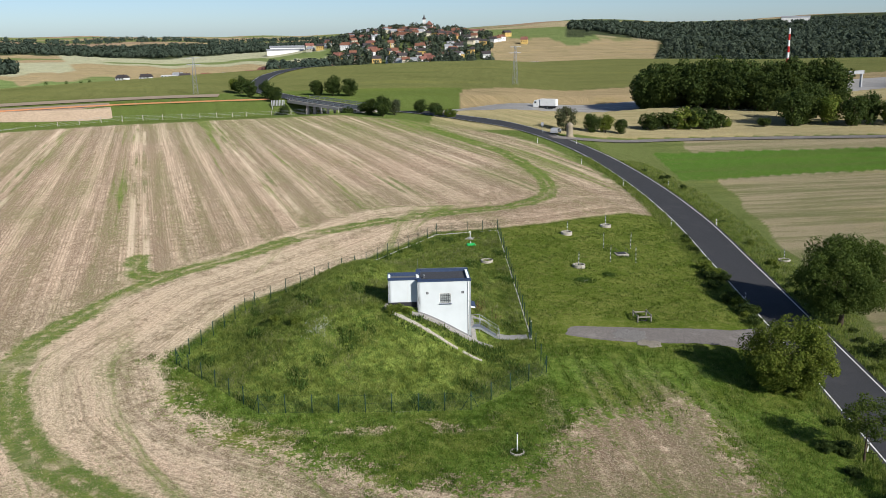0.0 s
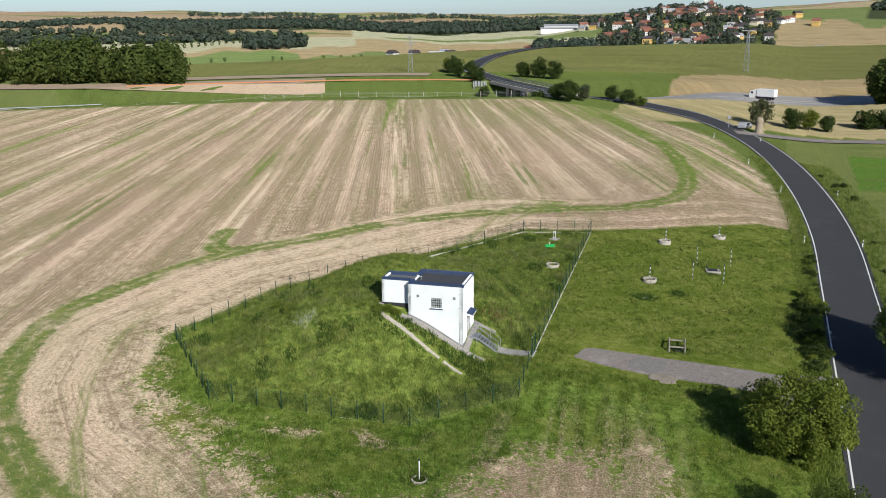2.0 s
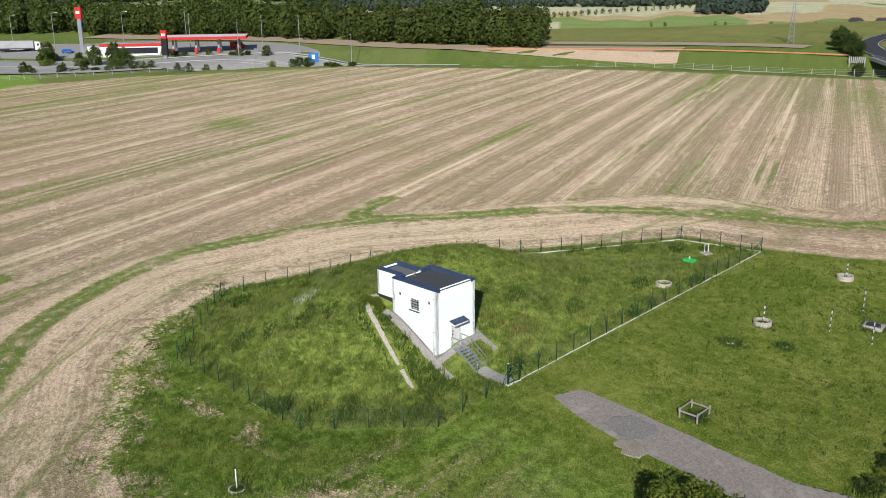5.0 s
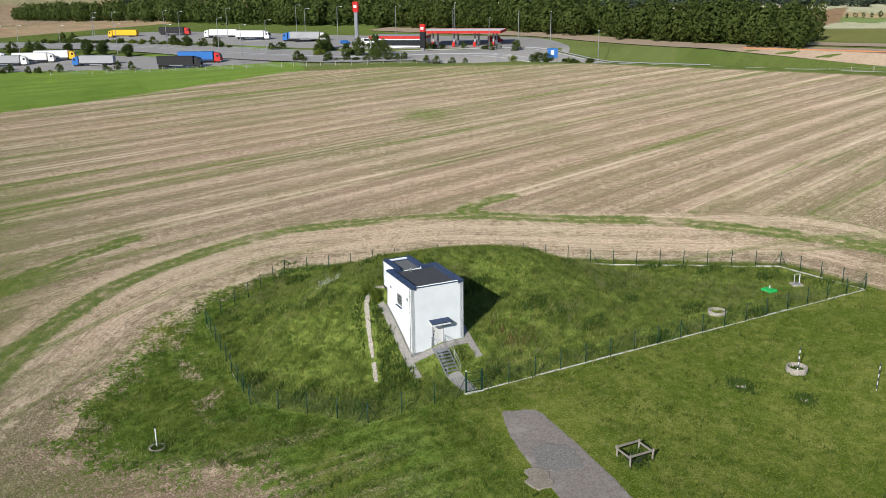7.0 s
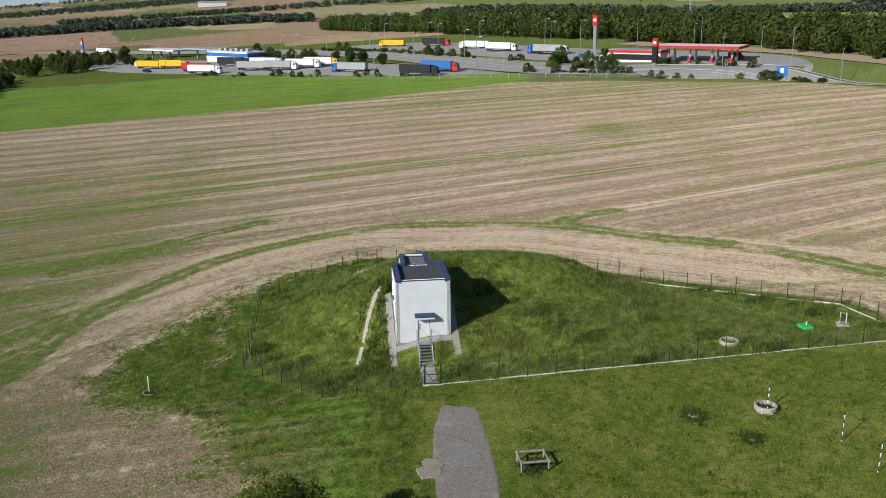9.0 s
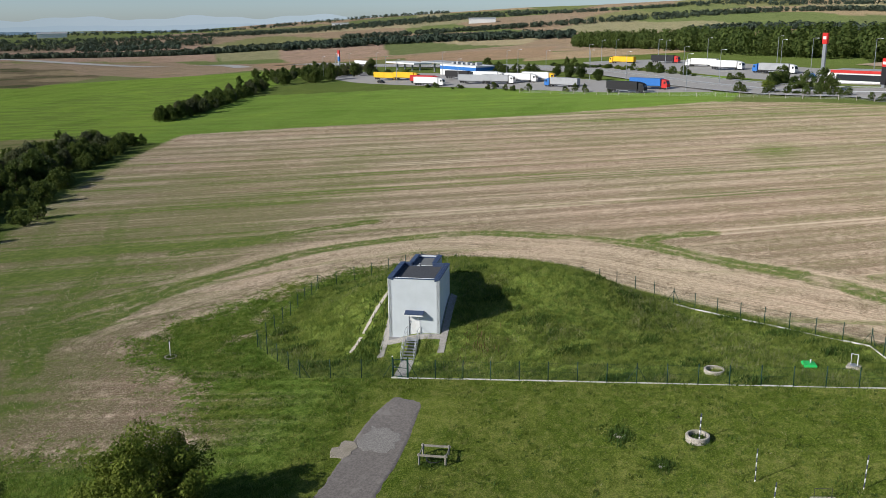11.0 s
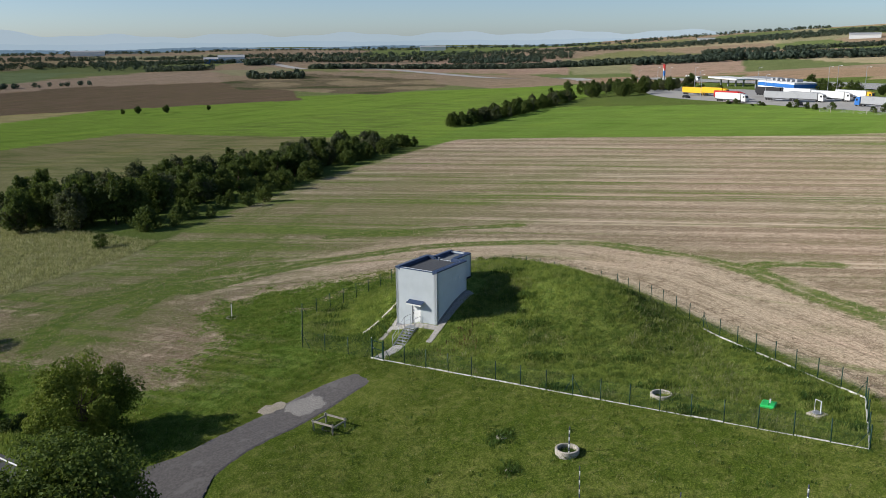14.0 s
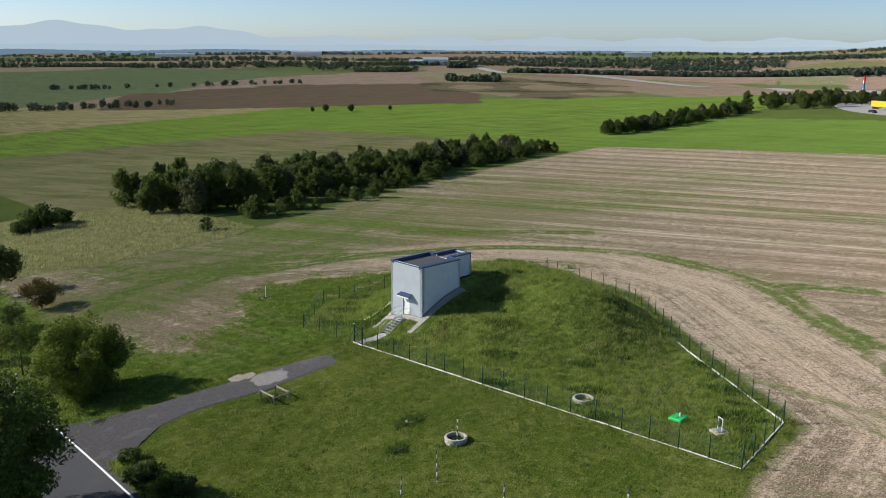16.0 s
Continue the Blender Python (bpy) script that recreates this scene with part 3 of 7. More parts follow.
    sprout = n.math("MULTIPLY", n.ramp(veil, 0.22, 0.46), n.ramp(n.math("ADD", fine, n.math("MULTIPLY", green, 0.05)), 0.43, 0.56))
    straw = n.mix(n.math("MULTIPLY", sprout, 0.80), straw, n.mix(n.ramp(grain, 0.42, 0.58), (0.105, 0.145, 0.038), (0.215, 0.215, 0.085)))
    patch = n.math("ADD", n.noise(0.16, 6, 0.68, n.mix(0.5, n.vec(row, n.math("MULTIPLY", y, 0.07), 3.0), lane)), n.math("ADD", n.math("MULTIPLY", green, 0.075), n.math("MULTIPLY", n.math("SUBTRACT", fine, 0.5), 0.16)))
    patch = n.math("MULTIPLY", n.ramp(patch, 0.565, 0.655), n.ramp(grain, 0.36, 0.50))
    straw = n.mix(n.math("MULTIPLY", patch, 0.85), straw, n.mix(n.ramp(blot, 0.4, 0.6), (0.105, 0.165, 0.032), (0.165, 0.225, 0.045)))
    # lush green pairs of wheel tracks on the headland
    near = n.math("ABSOLUTE", n.math("SUBTRACT", n.math("ADD", track, n.math("MULTIPLY", wob, 0.30)), 0.85))
    near = n.math("ADD", near, n.math("ADD", n.math("MULTIPLY", n.math("SUBTRACT", fine, 0.5), 2.4), n.math("MULTIPLY", n.math("SUBTRACT", blot, 0.5), 2.0)))
    lush = n.math("MULTIPLY", n.ramp(near, 1.25, 0.35), n.ramp(n.math("ADD", n.noise(0.09, 4), n.math("MULTIPLY", green, 0.2)), 0.31, 0.47))
    lush = n.math("MULTIPLY", lush, n.math("ADD", 0.35, n.math("MULTIPLY", n.ramp(y, 28, 50), 0.65)))
    straw = n.mix(n.math("MULTIPLY", lush, n.ramp(grain, 0.32, 0.50)), straw, n.mix(n.ramp(blot, 0.4, 0.6), (0.100, 0.155, 0.034), (0.155, 0.200, 0.046)))
    # meadow inside the fence, mown lawn outside
    clump = n.ramp(n.noise(1.1, 5, 0.7), 0.38, 0.62)
    tall = n.mix(clump, (0.115, 0.175, 0.034), (0.240, 0.300, 0.070))
    tall = n.mix(n.math("MULTIPLY", n.ramp(n.noise(0.16, 5), 0.58, 0.70), n.ramp(fine, 0.45, 0.6)), tall, (0.24, 0.22, 0.09))
    lawn = n.mix(n.ramp(n.noise(0.20, 7, 0.7), 0.38, 0.64), (0.085, 0.130, 0.020), (0.190, 0.215, 0.052))
    lawn = n.mix(n.math("MULTIPLY", n.math("SUBTRACT", 1.0, clump), 0.55), lawn, (0.075, 0.115, 0.013))
    lawn = n.mix(n.math("MULTIPLY", n.ramp(n.noise(1.1, 7, 0.75), 0.50, 0.66), 0.65), lawn, (0.22, 0.22, 0.07))
    juicy = n.math("MULTIPLY", n.ramp(y, 93, 84), n.ramp(n.noise(0.12, 5, 0.65), 0.36, 0.56))
    lawn = n.mix(n.math("MULTIPLY", juicy, 0.7), lawn, n.mix(clump, (0.060, 0.125, 0.018), (0.170, 0.280, 0.050)))
    turf = n.mix(n.ramp(n.math("ADD", yard, n.math("MULTIPLY", wob, 0.12)), -0.4, 0.4), lawn, tall)
    turf = n.mix(n.math("MULTIPLY", n.ramp(speck, 0.50, 0.60), 0.42), turf, (0.050, 0.078, 0.014))
    turf = n.mix(n.math("MULTIPLY", n.ramp(speck, 0.46, 0.38), 0.45), turf, (0.26, 0.30, 0.06))
    turf = n.mix(n.math("MULTIPLY", n.ramp(fine, 0.56, 0.68), 0.55), turf, (0.27, 0.28, 0.07))
    far = n.mix(n.math("MULTIPLY", n.ramp(n.noise(0.03, 6, 0.65), 0.35, 0.7), 0.30), land, n.mix(0.5, land, (0.08, 0.10, 0.03)))
    drill = n.noise(0.22, 7, 0.75, n.mix(n.ramp(x, 36, 42), n.vec(row, n.math("MULTIPLY", y, 0.12), 0.0), n.vec(n.math("SUBTRACT", y, n.math("MULTIPLY", x, 0.16)), n.math("MULTIPLY", x, 0.06), 0.0)))
    far = n.mix(n.math("MULTIPLY", n.ramp(drill, 0.42, 0.62), 0.50), far, n.mix(0.62, land, (0.06, 0.075, 0.02)))
    weedy = n.math("MULTIPLY", n.ramp(n.math("ADD", drill, n.math("MULTIPLY", n.math("SUBTRACT", fine, 0.5), 0.7)), 0.47, 0.56), n.ramp(green, 0.05, 0.6))
    far = n.mix(n.math("MULTIPLY", weedy, 0.55), far, (0.11, 0.15, 0.04))
    far = n.mix(n.math("MULTIPLY", n.ramp(fine, 0.48, 0.62), 0.40), far, n.mix(0.55, land, (0.36, 0.34, 0.18)))
    far = n.mix(n.math("MULTIPLY", n.ramp(speck, 0.50, 0.60), 0.40), far, n.mix(0.6, land, (0.04, 0.05, 0.015)))
    far = n.mix(n.math("MULTIPLY", n.ramp(grain, 0.48, 0.38), 0.65), far, (0.50, 0.46, 0.42), "MULTIPLY")
    far = n.mix(n.math("MULTIPLY", n.ramp(grain, 0.51, 0.62), 0.60), far, (1.45, 1.42, 1.40), "MULTIPLY")
    broad = n.noise(0.035, 5, 0.62, n.vec(n.math("MULTIPLY", x, 0.55), n.math("MULTIPLY", y, 1.5), 4.0))
    far = n.mix(n.math("MULTIPLY", n.ramp(broad, 0.52, 0.68), 0.55), far, (0.66, 0.74, 0.62), "MULTIPLY")
    far = n.mix(n.math("MULTIPLY", n.ramp(broad, 0.46, 0.32), 0.45), far, (1.28, 1.22, 1.02), "MULTIPLY")
    col = n.mix(n.ramp(n.math("ADD", field, n.math("MULTIPLY", wob, 1.4)), -1.5, 1.5), far, straw)
    rag = n.math("ADD", n.math("MULTIPLY", n.ramp(y, 90, 68), 2.6), 0.35)
    edge = n.math("ADD", n.math("ADD", grass, n.math("MULTIPLY", wob, rag)), n.math("MULTIPLY", n.math("SUBTRACT", fine, 0.5), n.math("ADD", 3.0, n.math("MULTIPLY", n.ramp(y, 90, 76), 22.0))))
    scrap = n.math("MULTIPLY", n.math("MULTIPLY", n.ramp(yard, -4.6, -3.4), n.ramp(yard, -1.0, -2.0)), n.math("MULTIPLY", n.ramp(y, 92, 86), n.ramp(x, 4, 0)))
    scrap = n.math("MULTIPLY", scrap, n.ramp(n.math("ADD", n.noise(0.22, 5, 0.65), n.math("MULTIPLY", fine, 0.5)), 0.77, 0.85))
    mown = n.noise(0.75, 4, 0.6, n.vec(n.math("ADD", x, n.math("MULTIPLY", up, 0.14)), n.math("MULTIPLY", y, 0.06), 5.0))
    curve = n.math("MULTIPLY", n.math("MULTIPLY", n.ramp(n.math("ADD", y, n.math("MULTIPLY", wob, 1.5)), 88, 76), n.math("MULTIPLY", n.ramp(x, 4, 9), n.ramp(x, 27, 23))), n.math("MULTIPLY", n.ramp(mown, 0.42, 0.60), n.ramp(fine, 0.40, 0.56)))
    turf = n.mix(n.math("MULTIPLY", n.math("MAXIMUM", scrap, n.math("MULTIPLY", curve, 0.75)), 0.85), turf, straw)
    col = n.mix(n.ramp(edge, -0.8, 0.8), col, turf)
    n.bump(n.math("ADD", n.math("MULTIPLY", fine, 0.8), n.math("MULTIPLY", grain, 0.5)), 0.9, 0.22)
    return n.colour(col)


ground = build_ground()

# ---- building helpers ----
class Shape:
    """Collects the faces of one mesh."""
    def __init__(self):
        self.v, self.f = [], []

    def add(self, verts, faces):
        k = len(self.v)
        self.v += [tuple(p) for p in verts]
        self.f += [tuple(k + i for i in f) for f in faces]
        return self

    def box(self, x0, y0, z0, x1, y1, z1, bevel=0.0, m=None):
        if bevel <= 0:
            p = [(x, y, z) for z in (z0, z1) for x, y in ((x0, y0), (x1, y0), (x1, y1), (x0, y1))]
            f = [(3, 2, 1, 0), (4, 5, 6, 7), (0, 1, 5, 4), (1, 2, 6, 5), (2, 3, 7, 6), (3, 0, 4, 7)]
        else:
            b, p = bevel, []
            for z, d in ((z0, b), (z0 + b, 0), (z1 - b, 0), (z1, b)):
                p += [(x0 + d, y0 + b if not d else y0 + d, z), (x0 + b if not d else x0 + d, y0 + d, z), (x1 - (b if not d else d), y0 + d, z), (x1 - d, y0 + (b if not d else d), z),
                      (x1 - d, y1 - (b if not d else d), z), (x1 - (b if not d else d), y1 - d, z), (x0 + (b if not d else d), y1 - d, z), (x0 + d, y1 - (b if not d else d), z)]
            f = [tuple(reversed(range(8))), tuple(range(24, 32))]
            f += [(k * 8 + i, k * 8 + (i + 1) % 8, k * 8 + 8 + (i + 1) % 8, k * 8 + 8 + i) for k in range(3) for i in range(8)]
        if m is not None:
            p = [m @ Vector(q) for q in p]
        return self.add(p, f)

    def beam(self, a, b, w, h, up=(0, 0, 1)):
        """A bar of rectangular section from a to b."""
        a, b = Vector(a), Vector(b)
        d = (b - a).normalized()
        s = d.cross(Vector(up))
        s = s.normalized() if s.length > 1e-4 else Vector((1, 0, 0))
        u = s.cross(d).normalized()
        p = [e + s * i * w / 2 + u * j * h / 2 for e in (a, b) for i, j in ((-1, -1), (1, -1), (1, 1), (-1, 1))]
        return self.add(p, [(3, 2, 1, 0), (4, 5, 6, 7), (0, 1, 5, 4), (1, 2, 6, 5), (2, 3, 7, 6), (3, 0, 4, 7)])

    def tube(self, pts, radii, n=8, cap=True):
        """A round bar along points."""
        pts = [Vector(p) for p in pts]
        if isinstance(radii, (int, float)):
            radii = [radii] * len(pts)
        rings = []
        for i, p in enumerate(pts):
            d = (pts[min(i + 1, len(pts) - 1)] - pts[max(i - 1, 0)]).normalized()
            s = d.cross(Vector((0, 0, 1)) if abs(d.z) < 0.95 else Vector((1, 0, 0))).normalized()
            u = s.cross(d)
            rings += [p + (s * math.cos(2 * math.pi * k / n) + u * math.sin(2 * math.pi * k / n)) * radii[i] for k in range(n)]
        f = [(i * n + k, i * n + (k + 1) % n, (i + 1) * n + (k + 1) % n, (i + 1) * n + k) for i in range(len(pts) - 1) for k in range(n)]
        if cap:
            f += [tuple(reversed(range(n))), tuple(range((len(pts) - 1) * n, len(pts) * n))]
        return self.add(rings, f)

    def lathe(self, prof, n=20, at=(0, 0, 0)):
        """A turned form from (radius, height) pairs; closed where the radius is nought."""
        p = [(at[0] + r * math.cos(2 * math.pi * k / n), at[1] + r * math.sin(2 * math.pi * k / n), at[2] + z) for r, z in prof for k in range(n)]
        f = [(i * n + k, i * n + (k + 1) % n, (i + 1) * n + (k + 1) % n, (i + 1) * n + k) for i in range(len(prof) - 1) for k in range(n)]
        return self.add(p, f)

    def prism(self, outline, z0, z1):
        n = len(outline)
        p = [(x, y, z0) for x, y in outline] + [(x, y, z1) for x, y in outline]
        return self.add(p, [tuple(reversed(range(n))), tuple(range(n, 2 * n))] + [(i, (i + 1) % n, n + (i + 1) % n, n + i) for i in range(n)])

    def mesh(self, name, material, smooth=False):
        me = bpy.data.meshes.new(name)
        me.from_pydata(self.v, [], self.f)
        me.materials.append(material)
        if smooth:
            me.polygons.foreach_set("use_smooth", [True] * len(me.polygons))
        me.update()
        return me


def part(name, shape, material, parent=None, label="", smooth=False):
    """One mesh object under a thing or a part."""
    ob = new(name, shape if isinstance(shape, bpy.types.Mesh) else shape.mesh(name, material, smooth))
    if parent is not None:
        ob.parent = parent
    return tagged(ob, label)


def thing(name, m, label, category, group="", kind=""):
    ob = new(name)
    ob.empty_display_size = 0.2
    ob.matrix_world = m
    return tagged(ob, label, category, group, kind)


def on_ground(x, y, turn=0.0, lift=0.0):
    return pose(x, y, ground_z(x, y) + lift, 0, 0, turn)


def drape(line, width, lift, lift_far=None, across=5, offset=0.0):
    """A strip laid on the ground along a line."""
    line = np.array(line, float)
    t = np.gradient(line, axis=0)
    t /= np.linalg.norm(t, axis=1)[:, None]
    side = np.stack([t[:, 1], -t[:, 0]], 1)
    s = Shape()
    pts = []
    for p, q in zip(line, side):
        far = min(1.0, max(0.0, (math.hypot(p[0], p[1] - 95) - 80) / 200))
        up = lift + (lift_far - lift) * far if lift_far is not None else lift
        for k in range(across):
            o = offset + width * (k / (across - 1) - 0.5)
            x, y = p + q * o
            pts.append((x, y, ground_z(x, y) + up))
    s.add(pts, [(i * across + k, i * across + k + 1, (i + 1) * across + k + 1, (i + 1) * across + k) for i in range(len(line) - 1) for k in range(across - 1)])
    return s

# ---- the valve house ----
HOUSE = pose(-0.05, 88.62, 0, 0, 0, 5.4)
house = thing("valve_house", HOUSE, "white rendered valve house with navy roof edges in a grassed mound", "building")


def house_ground(x, y):
    p = HOUSE @ Vector((x, y, 0))
    return ground_z(p.x, p.y)


def wall_with_holes(s, a, b, z0, z1, depth, holes):
    """An upright wall from a to b (plan), thickness to its left, with rectangular openings (from, to, low, high)."""
    a, b = Vector((*a, 0)), Vector((*b, 0))
    d = (b - a).normalized()
    inn = Vector((-d.y, d.x, 0)) * depth
    ln = (b - a).length
    us = sorted({0.0, ln, *[h[0] for h in holes], *[h[1] for h in holes]})
    ws = sorted({z0, z1, *[h[2] for h in holes], *[h[3] for h in holes]})
    solid = lambda i, k: 0 <= i < len(us) - 1 and 0 <= k < len(ws) - 1 and not any(
        h[0] <= us[i] and us[i + 1] <= h[1] and h[2] <= ws[k] and ws[k + 1] <= h[3] for h in holes)
    pt = lambda u, w, t: a + d * u + inn * t + Vector((0, 0, w))
    for i in range(len(us) - 1):
        for k in range(len(ws) - 1):
            if not solid(i, k):
                continue
            u0, u1, w0, w1 = us[i], us[i + 1], ws[k], ws[k + 1]
            s.add([pt(u0, w0, 0), pt(u1, w0, 0), pt(u1, w1, 0), pt(u0, w1, 0)], [(0, 1, 2, 3)])
            s.add([pt(u0, w0, 1), pt(u1, w0, 1), pt(u1, w1, 1), pt(u0, w1, 1)], [(3, 2, 1, 0)])
            for (p, q, r, t), near in (((u0, w0, u0, w1), (i - 1, k)), ((u1, w0, u1, w1), (i + 1, k)), ((u0, w0, u1, w0), (i, k - 1)), ((u0, w1, u1, w1), (i, k + 1))):
                if not solid(*near):
                    s.add([pt(p, q, 0), pt(r, t, 0), pt(r, t, 1), pt(p, q, 1)], [(0, 1, 2, 3)])
    return s


L, W, TOP = 5.5, 4.9, 7.38
AX0, AY0, AY1 = -8.5, 0.9, 3.6
part("wall", wall_with_holes(Shape(), (-L, 0), (0, 0), 0.6, TOP, 0.3, [(2.25, 3.45, 5.0, 6.1)]), WHITE, house)
part("wall", wall_with_holes(Shape(), (0, 0), (0, W), 0.6, TOP, 0.3, [(1.9, 3.0, 1.75, 3.85)]), WHITE, house)
part("wall", wall_with_holes(Shape(), (0, W), (-L, W), 0.6, TOP, 0.3, []), WHITE, house)
part("wall", wall_with_holes(Shape(), (-L, W), (-L, 0), 3.0, TOP, 0.3, [(W - AY1 + 0.3, W - AY0 - 0.3, TOP - 0.24, TOP)]), WHITE, house)
annex = Shape()
wall_with_holes(annex, (AX0, AY0), (-L - 0.003, AY0), 4.0, TOP, 0.25, [])
wall_with_holes(annex, (-L - 0.003, AY1), (AX0, AY1), 4.0, TOP, 0.25, [])
wall_with_holes(annex, (AX0, AY1), (AX0, AY0), 4.0, TOP, 0.25, [])
part("annex_wall", annex, WHITE, house)
# decks and metal-capped parapets that slope inwards
part("roof", Shape().box(-L + 0.3, 0.3, TOP - 0.45, -0.18, W - 0.3, TOP - 0.20), ROOF_FELT, house, "dark grey felt roof deck")
part("roof", Shape().box(AX0 + 0.25, AY0 + 0.25, TOP - 0.45, -L - 0.01, AY1 - 0.25, TOP - 0.22), ANNEX_FELT, house, "light grey annex roof deck")


def cap(x0, y0, x1, y1, inner, hi, lo=0.0):
    """A parapet cap: flashing on the outside, its top falling towards the inner side."""
    s = Shape()
    o = 0.04
    z0, zo, zi = TOP - 0.05, TOP + hi, TOP + lo
    zb = TOP - 0.24
    if inner == "y+":
        p = [(x0, y0 - o, z0), (x1, y0 - o, z0), (x1, y1, zb), (x0, y1, zb), (x0, y0 - o, zo), (x1, y0 - o, zo), (x1, y1, zi), (x0, y1, zi)]
    elif inner == "y-":
        p = [(x0, y0, zb), (x1, y0, zb), (x1, y1 + o, z0), (x0, y1 + o, z0), (x0, y0, zi), (x1, y0, zi), (x1, y1 + o, zo), (x0, y1 + o, zo)]
    elif inner == "x-":
        p = [(x0, y0, zb), (x1 + o, y0, z0), (x1 + o, y1, z0), (x0, y1, zb), (x0, y0, zi), (x1 + o, y0, zo), (x1 + o, y1, zo), (x0, y1, zi)]
    else:
        p = [(x0 - o, y0, z0), (x1, y0, zb), (x1, y1, zb), (x0 - o, y1, z0), (x0 - o, y0, zo), (x1, y0, zi), (x1, y1, zi), (x0 - o, y1, zo)]
    return s.add(p, [(3, 2, 1, 0), (4, 5, 6, 7), (0, 1, 5, 4), (1, 2, 6, 5), (2, 3, 7, 6), (3, 0, 4, 7)])


for x0, y0, x1, y1, side, hi, lo in ((-L, 0, 0.04, 0.48, "y+", 0.07, 0.12), (-L, W - 0.48, 0.04, W, "y-", 0.07, 0.12), (-0.32, 0.48, 0, W - 0.48, "x-", 0.05, -0.14),
                                     (-L, 0.48, -L + 0.42, AY0 + 0.30, "x+", 0.07, 0.11), (-L, AY1 - 0.30, -L + 0.42, W - 0.48, "x+", 0.07, 0.11),
                                     (AX0, AY0, -L - 0.05, AY0 + 0.42, "y+", 0.07, 0.12), (AX0, AY1 - 0.42, -L - 0.05, AY1, "y-", 0.07, 0.12),
                                     (AX0, AY0 + 0.42, AX0 + 0.30, AY1 - 0.42, "x+", 0.05, -0.14)):
    part("parapet_cap", cap(x0, y0, x1, y1, side, hi, lo), NAVY, house, "navy sheet metal parapet cap")
for x in (-4.3, -3.0, -1.7):
    part("cap_seam", Shape().box(x, -0.05, TOP + 0.02, x + 0.03, 0.49, TOP + 0.135), NAVY, house)
    part("cap_seam", Shape().box(x, W - 0.49, TOP + 0.02, x + 0.03, W + 0.05, TOP + 0.135), NAVY, house)

# window of glass blocks
win = part("window", Shape().box(-3.25, 0.10, 5.0, -2.05, 0.14, 6.1), DARK_GLASS, house, "small window of glass blocks with a dark sill")
frame_bits = Shape()
frame_bits.box(-3.25, 0.03, 5.0, -3.20, 0.10, 6.1).box(-2.10, 0.03, 5.0, -2.05, 0.10, 6.1).box(-3.20, 0.03, 6.05, -2.10, 0.10, 6.1).box(-3.20, 0.03, 5.0, -2.10, 0.10, 5.05)
part("window_frame", frame_bits, WHITE_PAINT, win)
block = Shape().box(-0.098, 0, -0.11, 0.098, 0.05, 0.11, 0.02).mesh("glass_block", GLASS_BLOCK)
for i in range(5):
    for k in range(4):
        b = part("glass_block", block, None, win)
        b.location = (-3.20 + 0.11 + i * 0.22, 0.045, 5.05 + 0.125 + k * 0.25)
bars = Shape()
for i in range(4):
    bars.box(-3.20 + 0.22 * (i + 1) - 0.012, 0.012, 5.05, -3.20 + 0.22 * (i + 1) + 0.012, 0.03, 6.05)
for k in range(3):
    bars.box(-3.2, 0.008, 5.05 + 0.25 * (k + 1) - 0.012, -2.1, 0.026, 5.05 + 0.25 * (k + 1) + 0.012)
part("window_grille", bars, DARK_STEEL, win)
part("window_sill", Shape().box(-3.30, -0.14, 4.93, -2.0, 0.09, 4.995, 0.012), NAVY, house, "dark metal window sill")
for x in (-4.5, -0.85):
    vent = part("vent", Shape().box(x - 0.13, -0.025, 6.02, x + 0.13, -0.002, 6.28, 0.006), DARK_STEEL, house, "small square wall vent")
    slats = Shape()
    for k in range(4):
        slats.box(x - 0.10, -0.035, 6.06 + k * 0.055, x + 0.10, -0.02, 6.085 + k * 0.055)
    part("slat", slats, GREY_PAINT, vent)
for y in (1.2, 3.6):
    part("vent", Shape().box(-4.6 + y * 0.3, W + 0.002, 5.9, -4.36 + y * 0.3, W + 0.03, 6.14, 0.006), WHITE_PAINT, house)

# door, canopy, downpipe, rod
door = part("door", Shape().box(-0.12, 1.95, 1.77, -0.06, 2.95, 3.80, 0.008), WHITE_PAINT, house, "white metal door")
part("door_frame", Shape().box(-0.13, 1.9, 1.75, 0.012, 1.95, 3.85).box(-0.13, 2.95, 1.75, 0.012, 3.0, 3.85).box(-0.13, 1.95, 3.80, 0.012, 2.95, 3.85), GREY_PAINT, house)
part("door_handle", Shape().box(-0.06, 2.02, 2.78, -0.02, 2.06, 2.95).tube([(-0.03, 2.04, 2.83), (-0.01, 2.04, 2.83), (-0.01, 2.16, 2.83)], 0.012), DARK_STEEL, door)
part("lock_box", Shape().box(-0.06, 2.00, 3.10, 0.01, 2.12, 3.26, 0.01), GREY_PAINT, door)
part("name_plate", Shape().box(-0.058, 2.30, 3.62, -0.05, 2.60, 3.70), BLUE_PAINT, door)
cn = Shape()
cn.add([(0.0, 1.62, 4.20), (0.62, 1.62, 4.02), (0.62, 3.42, 4.02), (0.0, 3.42, 4.20), (0.0, 1.62, 4.27), (0.64, 1.62, 4.085), (0.64, 3.42, 4.085), (0.0, 3.42, 4.27)],
       [(3, 2, 1, 0), (4, 5, 6, 7), (0, 1, 5, 4), (1, 2, 6, 5), (2, 3, 7, 6), (3, 0, 4, 7)])
canopy = part("canopy", cn, NAVY, house, "sloping navy metal canopy over the door")
part("canopy_front", Shape().box(0.56, 1.64, 3.86, 0.60, 3.40, 4.02), WHITE_PAINT, canopy)
